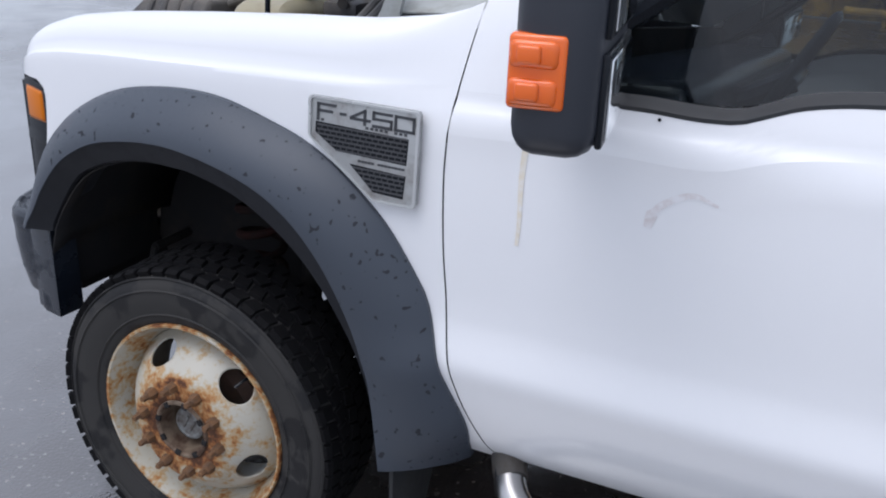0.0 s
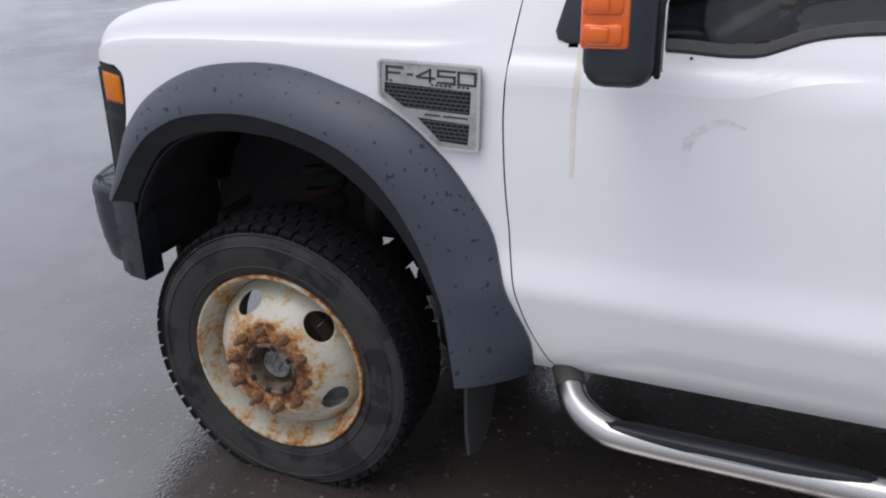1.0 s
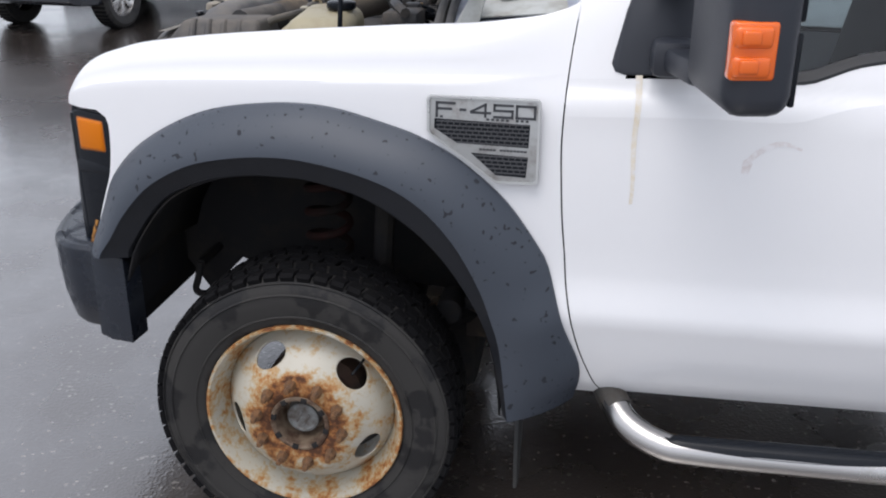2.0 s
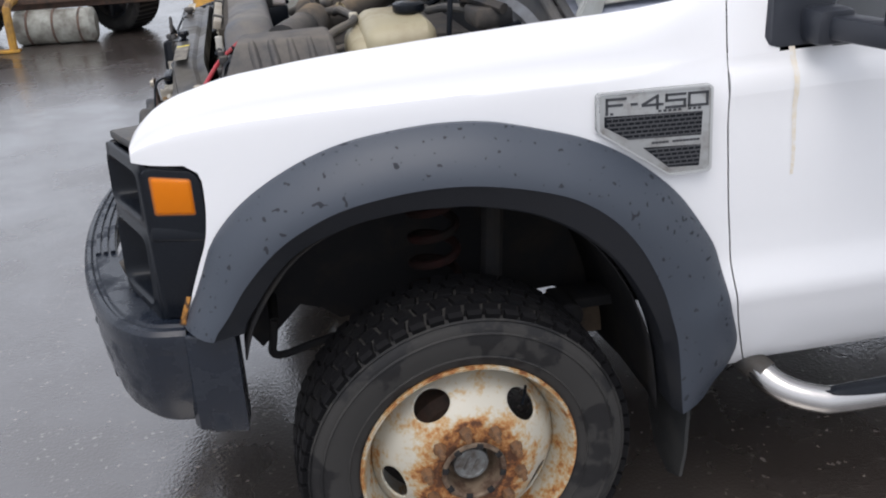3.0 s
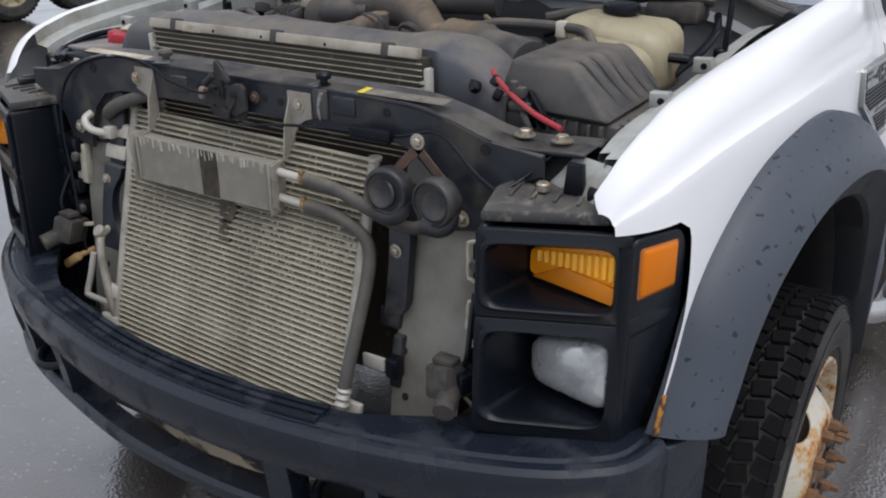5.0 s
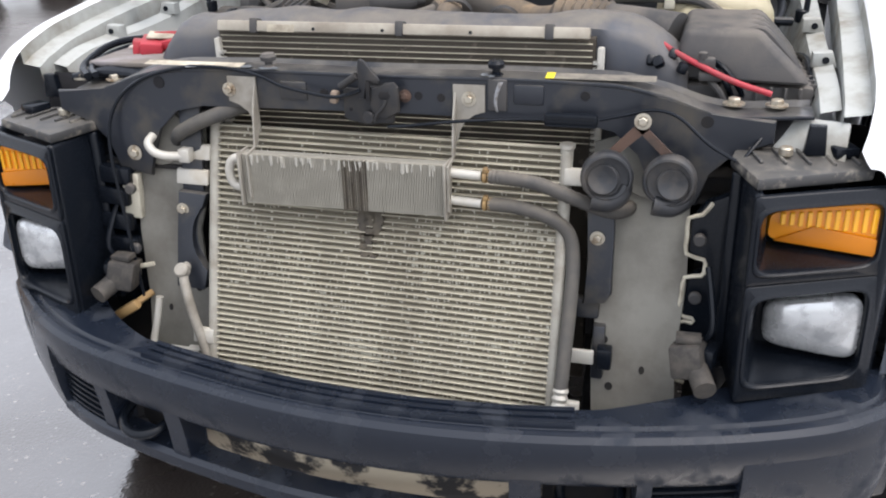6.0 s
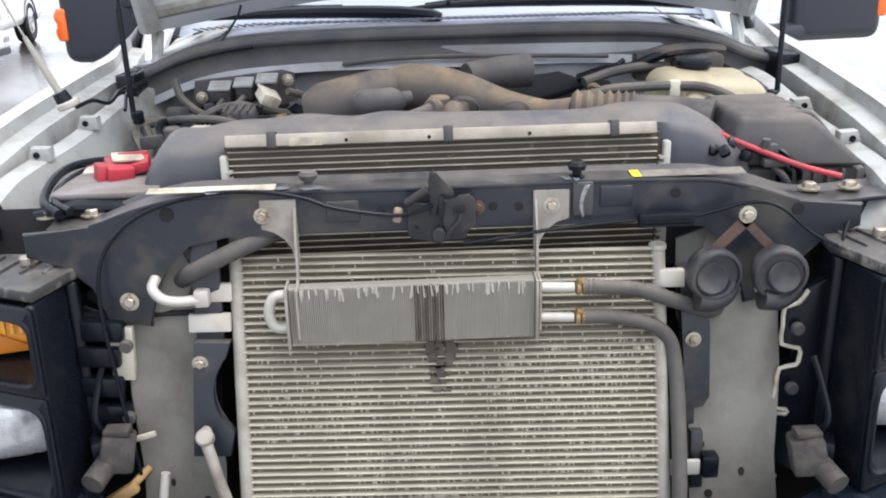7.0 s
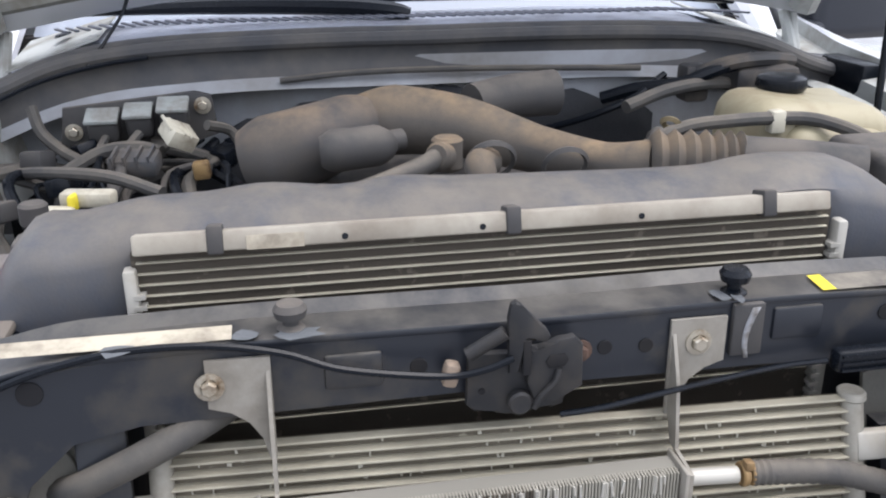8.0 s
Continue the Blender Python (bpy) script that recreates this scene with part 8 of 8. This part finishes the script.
part("washer_hose", b, BLACK, truck, "thin black washer hose")

# battery with red terminal cover, far side
b = bm_new()
box(b, (-0.385, 2.49, 1.205), (0.27, 0.20, 0.19), bevel=0.012)
bat = part("battery", b, BLACK, truck, "black battery with red terminal cover")
b = bm_new()
box(b, (-0.385, 2.49, 1.304), (0.255, 0.19, 0.012), bevel=0.004)
part("battery_top", b, mat("dusty_battery_top", (0.22, 0.20, 0.20), 0.6, dirt=(0.16, 0.14, 0.12), dirt_at=0.5, dirt_scale=9), bat)
b = bm_new()
box(b, (-0.395, 2.492, 1.326), (0.085, 0.060, 0.030), (6, -8, 24), bevel=0.004)
box(b, (-0.375, 2.447, 1.331), (0.060, 0.046, 0.022), (-10, -6, 12), bevel=0.003)
box(b, (-0.412, 2.528, 1.322), (0.050, 0.030, 0.040), (8, 0, 30), bevel=0.004)
box(b, (-0.350, 2.470, 1.348), (0.018, 0.070, 0.010), (0, 10, 16), bevel=0.002)
bmesh.ops.scale(b, vec=(0.85, 0.80, 0.9), space=Matrix.Translation((0.39, -2.485, -1.31)), verts=b.verts)
part("terminal_cover", b, RED, bat, "faded red terminal cover")
b = bm_new()
box(b, (-0.375, 2.478, 1.3435), (0.050, 0.058, 0.003), (4, -6, 20))
part("cover_label", b, STICKER, bat, "worn white label")
b = bm_new()
box(b, (-0.33, 2.53, 1.313), (0.08, 0.09, 0.004), (0, 0, 10))
part("paper_label", b, mat("pink_label", (0.55, 0.20, 0.20), 0.6, dirt=(0.6, 0.55, 0.5), dirt_at=0.5, dirt_scale=12), bat)
b = bm_new()
tube(b, [(-0.57, 2.55, 1.290), (-0.52, 2.592, 1.300), (-0.42, 2.604, 1.318), (-0.34, 2.590, 1.322), (-0.28, 2.545, 1.315), (-0.25, 2.47, 1.30)], 0.0085, 10)
part("battery_cable", b, BLACK, bat, "thick black battery cable")
b = bm_new()
tube(b, [(-0.57, 2.53, 1.294), (-0.52, 2.572, 1.298), (-0.43, 2.588, 1.306), (-0.33, 2.572, 1.308), (-0.29, 2.52, 1.305), (-0.27, 2.45, 1.29)], 0.0075, 9)
part("battery_cable", b, BLACK, bat, "thick black battery cable")
b = bm_new()
for k in range(4):
    b = bm_new()
    tube(b, [(-0.55, 2.60 - 0.01 * k, 1.282), (-0.545 + 0.012 * k, 2.53, 1.293), (-0.535 + 0.015 * k, 2.46, 1.287), (-0.54, 2.40, 1.28)], 0.009, 8)
    part("battery_lead", b, BLACK, bat)
b = bm_new()
box(b, (-0.33, 2.405, 1.325), (0.05, 0.04, 0.06), bevel=0.01)
disc(b, (-0.26, 2.415, 1.345), (0, 0, 1), 0.018, 0.03)
part("plug", b, DUSTY, truck)
# red cable on the near side
b = bm_new()
tube(b, [(-0.38, 1.40, 1.394), (-0.44, 1.335, 1.360), (-0.485, 1.270, 1.335), (-0.512, 1.205, 1.312), (-0.530, 1.140, 1.296)], 0.0055, 10)
part("red_cable", b, RED, truck, "red battery cable")
b = bm_new()
rnd = random.Random(5)
for k in range(4):
    x, y, z = -0.45 - 0.06 * rnd.random(), 1.28 + 0.09 * rnd.random(), 1.30 + 0.05 * rnd.random()
    box(b, (x, y, z), (0.020, 0.018, 0.022), (rnd.uniform(0, 40), rnd.uniform(0, 40), rnd.uniform(0, 90)), bevel=0.005)
for k in range(3):
    y = 1.24 + 0.02 * k
    tube(b, [(-0.40, y + 0.03, 1.30), (-0.46, y, 1.335), (-0.48, y - 0.04, 1.30), (-0.44, y - 0.06, 1.25)], 0.006, 7)
part("plug_nest", b, BLACK, truck, "black plugs and wires")

# antenna on the far wing
b = bm_new()
tube(b, [(-0.12, 2.672, 1.405), (-0.122, 2.684, 1.432)], [0.019, 0.016], 14, 1)
ant = part("antenna", b, BLACK, truck, "bent antenna mast on black base")
b = bm_new()
disc(b, (-0.115, 2.668, 1.398), (-0.1, 0.3, 0.9), 0.026, 0.016)
part("antenna_foot", b, ALU_WHITE, ant)
b = bm_new()
tube(b, [(-0.122, 2.682, 1.428), (-0.124, 2.708, 1.488), (-0.126, 2.735, 1.552)], [0.009, 0.008, 0.005], 10, 2)
tube(b, [(-0.126, 2.735, 1.552), (-0.135, 2.85, 1.83)], 0.0022, 6, 1)
part("mast", b, mat("yellowed_mast_sleeve", (0.34, 0.33, 0.29), 0.6), ant, "yellowed mast sleeve")
b = bm_new()
tube(b, [(-0.10, 2.66, 1.395), (-0.05, 2.64, 1.40), (0.0, 2.62, 1.385), (0.08, 2.615, 1.40), (0.14, 2.61, 1.40)], 0.005, 7)
part("antenna_lead", b, BLACK, ant)

# ---- other vehicles in the yard ----


def wheel_at(parent, c, r, w, axis, rim_m, label=""):
    m = Matrix.Translation(c) @ Vector((0, 0, 1)).rotation_difference(Vector(axis)).to_matrix().to_4x4()
    b = bm_new()
    lathe(b, [(r * 0.62, 0.02), (r * 0.68, 0.0), (r * 0.86, -0.012), (r * 0.96, 0.015), (r, 0.05), (r, w - 0.05), (r * 0.96, w), (r * 0.6, w)], m, 40)
    t = part("wheel", b, RUBBER, parent, label or "road wheel with black tyre")
    b = bm_new()
    lathe(b, [(r * 0.62, 0.02), (r * 0.58, 0.012), (r * 0.55, 0.05), (r * 0.5, 0.07), (r * 0.16, 0.03), (r * 0.14, 0.015), (0, 0.012)], m, 30)
    for k in range(6):
        vs = box(b, (r * 0.35, 0, 0.035), (r * 0.42, r * 0.13, 0.03), bevel=0.008)
        bmesh.ops.transform(b, matrix=m @ Matrix.Rotation(2 * math.pi * k / 6, 4, "Z"), verts=vs)
    part("wheel_rim", b, rim_m, t, "alloy wheel rim")
    b = bm_new()
    for k in range(44):
        vs = box(b, (r - 0.004, 0, w / 2), (0.02, r * 0.075, w * 0.8))
        bmesh.ops.transform(b, matrix=m @ Matrix.Rotation(2 * math.pi * k / 44, 4, "Z"), verts=vs)
    part("wheel_tread", b, TREAD, t, "", 0)


def body_shell(b, sections):
    """A shell skinned over cross sections: (x, half width, sill z, waist z, roof z, roof half width)."""
    rows = []
    for x, hw, zs, zw, zr, rw in sections:
        prof = [(-hw * 0.94, zs), (-hw, zs + 0.12), (-hw, zw - 0.08), (-hw * 0.97, zw), (-rw, zr - 0.05), (-rw * 0.92, zr), (rw * 0.92, zr), (rw, zr - 0.05), (hw * 0.97, zw), (hw, zw - 0.08), (hw, zs + 0.12), (hw * 0.94, zs)]
        rows.append([b.verts.new((x, y, z)) for y, z in prof])
    for p, q in zip(rows, rows[1:]):
        for j in range(len(p)):
            k = (j + 1) % len(p)
            b.faces.new((p[j], p[k], q[k], q[j]))
    b.faces.new(rows[0][::-1])
    b.faces.new(rows[-1])


def car(name, at, turn, paint, label, category, sections, wheel_x, hw, r=0.36, group="parked vehicles", rim_m=None, front=True):
    th = thing(name, at, label, category, group)
    th.rotation_euler = (0, 0, radians(turn))
    th.matrix_basis = pose(*at, 0, 0, turn)
    M = pose(*at, 0, 0, turn)

    def put(nm, b, m, parent=None, lb="", smooth=40.0):
        bmesh.ops.transform(b, matrix=M, verts=b.verts)
        return part(nm, b, m, parent or th, lb, smooth)

    b = bm_new()
    body_shell(b, sections)
    bmesh.ops.bevel(b, geom=b.edges[:], offset=0.025, segments=2, affect="EDGES", profile=0.5)
    body = put("body", b, paint)
    for x in wheel_x:
        for s in (-1, 1):
            c = M @ Vector((x, s * (hw + 0.005), r))
            ax = (M.to_3x3() @ Vector((0, -s, 0)))
            wheel_at(th, c, r, 0.24, ax, rim_m or SILVER)
            b = bm_new()
            n = 20
            for rr, yy in ((r + 0.09, hw + 0.012), ):
                o = [b.verts.new((x + rr * math.cos(math.pi * k / n), s * yy, r + rr * math.sin(math.pi * k / n))) for k in range(n + 1)]
                i = [b.verts.new((x + (rr - 0.10) * math.cos(math.pi * k / n), s * (yy - 0.02), r + (rr - 0.10) * math.sin(math.pi * k / n))) for k in range(n + 1)]
                for k in range(n):
                    b.faces.new((o[k], o[k + 1], i[k + 1], i[k]))
            put("wheel_arch", b, UNDER, body)
    x0 = sections[0][0]
    zs, zw = sections[0][2], sections[0][3]
    b = bm_new()
    box(b, (x0 - 0.05, 0, zs + 0.10), (0.16, 2 * hw * 0.98, 0.22), bevel=0.06, seg=3)
    bump = put("bumper", b, paint)
    b = bm_new()
    box(b, (x0 - 0.06, 0, zs - 0.03), (0.14, 2 * hw * 0.9, 0.10), bevel=0.03)
    put("lower_valance", b, BLACK, bump)
    b = bm_new()
    box(b, (x0 - 0.02, 0, zw - 0.16), (0.06, hw * 1.0, 0.22), bevel=0.02)
    gr = put("grille", b, BLACK)
    for k in range(4):
        b = bm_new()
        box(b, (x0 - 0.055, 0, zw - 0.235 + 0.05 * k), (0.02, hw * 0.96, 0.018), bevel=0.005)
        put("grille_bar", b, SILVER, gr)
    for s in (-1, 1):
        b = bm_new()
        box(b, (x0 - 0.02, s * hw * 0.76, zw - 0.14), (0.08, hw * 0.36, 0.17), bevel=0.03)
        put("headlamp", b, CLEARP, None, "clear headlamp")
        b = bm_new()
        box(b, (x0 - 0.125, s * hw * 0.78, zs + 0.12), (0.03, 0.17, 0.08), bevel=0.015)
        put("fog_lamp", b, SILVER, bump, "fog lamp")
    for s in (-1, 1):
        b = bm_new()
        box(b, (sections[-1][0] - 0.01, s * hw * 0.80, zw - 0.16), (0.06, hw * 0.22, 0.30), bevel=0.02)
        put("tail_lamp", b, RED, None, "red tail lamp")
    # glass bands
    gx = [q for q in sections if q[4] > q[3] + 0.35]
    if gx:
        xa, xb = gx[0][0], gx[-1][0]
        zt, zb, rw = gx[0][4], gx[0][3], gx[0][5]
        for s in (-1, 1):
            for k in range(2):
                b = bm_new()
                u0, u1 = xa + (xb - xa) * (0.03 + 0.49 * k), xa + (xb - xa) * (0.48 + 0.49 * k)
                slab(b, [(u0, s * (hw * 0.985), zb + 0.05), (u1, s * (hw * 0.985), zb + 0.05), (u1, s * (rw + 0.03), zt - 0.09), (u0 + 0.08, s * (rw + 0.03), zt - 0.09)], 0.012 * s, 0.0)
                put("side_window", b, GLASSP, body, "dark side window")
    for s in (-1, 1):
        for fx in (0.33, 0.52):
            b = bm_new()
            xx = sections[0][0] + (sections[-1][0] - sections[0][0]) * fx
            box(b, (xx, s * (hw + 0.001), (zs + zw) / 2 + 0.05), (0.008, 0.006, zw - zs - 0.1))
            put("door_gap", b, BLACK, body)
    return th


CLEARP = mat("car_lamp_plastic", (0.55, 0.57, 0.58), 0.15, 0.3, coat=0.6)
GLASSP = mat("dark_car_window", (0.02, 0.024, 0.027), 0.06, coat=0.5)
SUV = [(-2.25, 0.80, 0.42, 0.98, 1.02, 0.70), (-2.05, 0.90, 0.34, 1.04, 1.08, 0.78), (-1.1, 0.93, 0.32, 1.10, 1.14, 0.80), (-0.75, 0.93, 0.32, 1.12, 1.22, 0.76), (-0.1, 0.93, 0.32, 1.12, 1.76, 0.66), (1.6, 0.93, 0.32, 1.12, 1.78, 0.66), (2.15, 0.90, 0.36, 1.10, 1.60, 0.66), (2.3, 0.86, 0.42, 1.05, 1.10, 0.70)]
PICK = [(-2.75, 0.86, 0.46, 1.06, 1.12, 0.76), (-2.5, 0.97, 0.40, 1.14, 1.20, 0.84), (-1.4, 1.0, 0.38, 1.18, 1.24, 0.86), (-1.0, 1.0, 0.38, 1.20, 1.34, 0.82), (-0.35, 1.0, 0.38, 1.20, 1.90, 0.72), (1.0, 1.0, 0.38, 1.20, 1.90, 0.72), (1.2, 1.0, 0.38, 1.20, 1.26, 0.90), (2.8, 1.0, 0.42, 1.20, 1.24, 0.92)]
VAN = [(-2.6, 0.88, 0.42, 0.98, 1.06, 0.78), (-2.3, 0.97, 0.36, 1.06, 1.16, 0.86), (-1.7, 0.99, 0.34, 1.12, 1.50, 0.82), (-1.2, 0.99, 0.34, 1.12, 2.05, 0.82), (2.5, 0.99, 0.34, 1.12, 2.10, 0.84), (2.7, 0.97, 0.40, 1.12, 2.05, 0.82)]
car("parked_suv", (9.30, 9.45, 0), 88, WHITECAR, "white sport utility parked on wet asphalt", "car", SUV, (-1.4, 1.35), 0.93, 0.37)
car("parked_van", (13.05, 9.35, 0), 8, WHITECAR, "white van parked behind the truck", "van", VAN, (-1.75, 1.6), 0.99, 0.35)
car("parked_suv", (-6.13, 11.85, 0), -99, DARKCAR, "dark sport utility with chrome wheels and red tail lamps", "car", SUV, (-1.4, 1.35), 0.93, 0.41, rim_m=CHROME)
car("parked_pickup", (-8.5, 19.8, 0), 192, DARKCAR, "dark pickup parked far across the yard", "truck", PICK, (-2.1, 1.6), 1.0, 0.40)

# a trailer tank and a yellow loader behind the truck
tr = thing("tank_trailer", (-2.53, 10.35, 0), "pale weathered drum under a small rusty trailer", "trailer")
b = bm_new()
tube(b, [(-2.95, 10.06, 0.19), (-2.92, 10.06, 0.19), (-2.10, 9.94, 0.19), (-2.07, 9.94, 0.19)], [0.15, 0.19, 0.19, 0.15], 24, 1)
drum = part("tank", b, mat("weathered_pale_tank", (0.30, 0.31, 0.28), 0.7, dirt=(0.11, 0.10, 0.085), dirt_at=0.50, dirt_scale=5, dirt_soft=0.15), tr, "pale dented drum")
for x in (-2.78, -2.50, -2.22):
    b = bm_new()
    y = 10.06 - 0.12 * (x + 2.95) / 0.88
    tube(b, [(x - 0.012, y, 0.19), (x + 0.012, y - 0.003, 0.19)], 0.196, 24, 1)
    part("drum_hoop", b, RUSTY, drum)
b = bm_new()
box(b, (-2.55, 10.45, 0.50), (2.3, 0.9, 0.12), bevel=0.02)
box(b, (-2.55, 10.12, 0.42), (2.3, 0.06, 0.10), bevel=0.01)
part("chassis", b, RUSTY, tr, "rust-brown trailer frame")
b = bm_new()
tube(b, [(-2.92, 9.60, 0.03), (-2.92, 9.66, 0.45), (-2.90, 10.0, 0.5)], 0.045, 8, 2)
box(b, (-2.97, 9.60, 0.02), (0.24, 0.12, 0.03), bevel=0.008)
part("jack_leg", b, YMETAL, tr, "rusty yellow jack leg")
wheel_at(tr, (-1.95, 10.45, 0.42), 0.42, 0.40, (0.6, 0.8, 0), BEAM)
wheel_at(tr, (-3.50, 10.35, 0.36), 0.36, 0.24, (0, 1, 0), BEAM)

lo = thing("yellow_loader", (1.6, 11.2, 0), "worn yellow wheel loader with dark tyres", "loader")
b = bm_new()
box(b, (1.9, 11.3, 1.25), (2.6, 1.3, 1.1), bevel=0.08)
box(b, (2.4, 11.3, 2.2), (1.3, 1.2, 1.2), bevel=0.08)
part("body", b, YMETAL, lo, "worn yellow steel body")
b = bm_new()
box(b, (0.85, 12.02, 0.66), (2.6, 0.40, 1.26), bevel=0.03)
for k in range(4):
    box(b, (-0.10 + 0.62 * k, 11.80, 0.62), (0.10, 0.06, 1.16), bevel=0.01)
part("side_plate", b, YMETAL, lo, "worn yellow ribbed side plates")
b = bm_new()
tube(b, [(1.52, 11.55, 0.62), (1.74, 10.92, 0.05)], 0.055, 8, 1)
box(b, (1.75, 10.90, 0.02), (0.22, 0.20, 0.035), bevel=0.008)
part("stabiliser_leg", b, YMETAL, lo, "yellow stabiliser leg")
b = bm_new()
prism(b, [(9.7, 0.0), (9.95, 0.02), (10.5, 0.12), (10.55, 0.8), (10.2, 0.85), (9.85, 0.55)], 0.36, Matrix.Translation((-0.80, 0, 0)) @ YZ, 0.06)
part("bucket", b, YMETAL, lo, "rust-brown and yellow bucket")
b = bm_new()
tube(b, [(-0.66, 10.4, 0.8), (0.3, 10.9, 1.4), (1.2, 11.0, 1.5)], 0.10, 10)
tube(b, [(0.9, 10.5, 0.45), (2.2, 10.4, 0.45), (3.4, 10.45, 0.5)], 0.08, 10)
box(b, (3.2, 10.5, 0.75), (0.2, 0.12, 1.1), bevel=0.02)
box(b, (2.0, 10.42, 0.95), (2.4, 0.10, 0.14), bevel=0.02)
part("lift_arm", b, YMETAL, lo)
for x, y, ax in ((-0.56, 9.52, (0.98, 0.12, 0)), (2.02, 11.45, (0, 1, 0)), (2.95, 10.85, (0, 1, 0)), (2.95, 12.2, (0, 1, 0))):
    wheel_at(lo, (x, y, 0.52), 0.52, 0.33, ax, YMETAL)

# flat trailer with a white locker behind the loader
fl = thing("flatbed_trailer", (4.6, 11.9, 0), "dark flatbed trailer with a white locker", "trailer")
b = bm_new()
box(b, (4.7, 12.1, 0.92), (3.0, 1.3, 0.16), bevel=0.02)
box(b, (4.7, 11.5, 0.74), (3.0, 0.10, 0.20), bevel=0.02)
part("deck", b, BEAM, fl, "dark steel deck")
b = bm_new()
box(b, (4.42, 11.75, 0.42), (0.60, 0.42, 0.44), bevel=0.02)
locker = part("locker", b, WHITECAR, fl, "white steel locker")
b = bm_new()
box(b, (4.42, 11.535, 0.44), (0.10, 0.02, 0.05), bevel=0.006)
part("locker_latch", b, BLACK, locker)
wheel_at(fl, (4.62, 11.05, 0.42), 0.42, 0.30, (0, 1, 0), TANK)
wheel_at(fl, (5.60, 11.05, 0.42), 0.42, 0.30, (0, 1, 0), TANK)
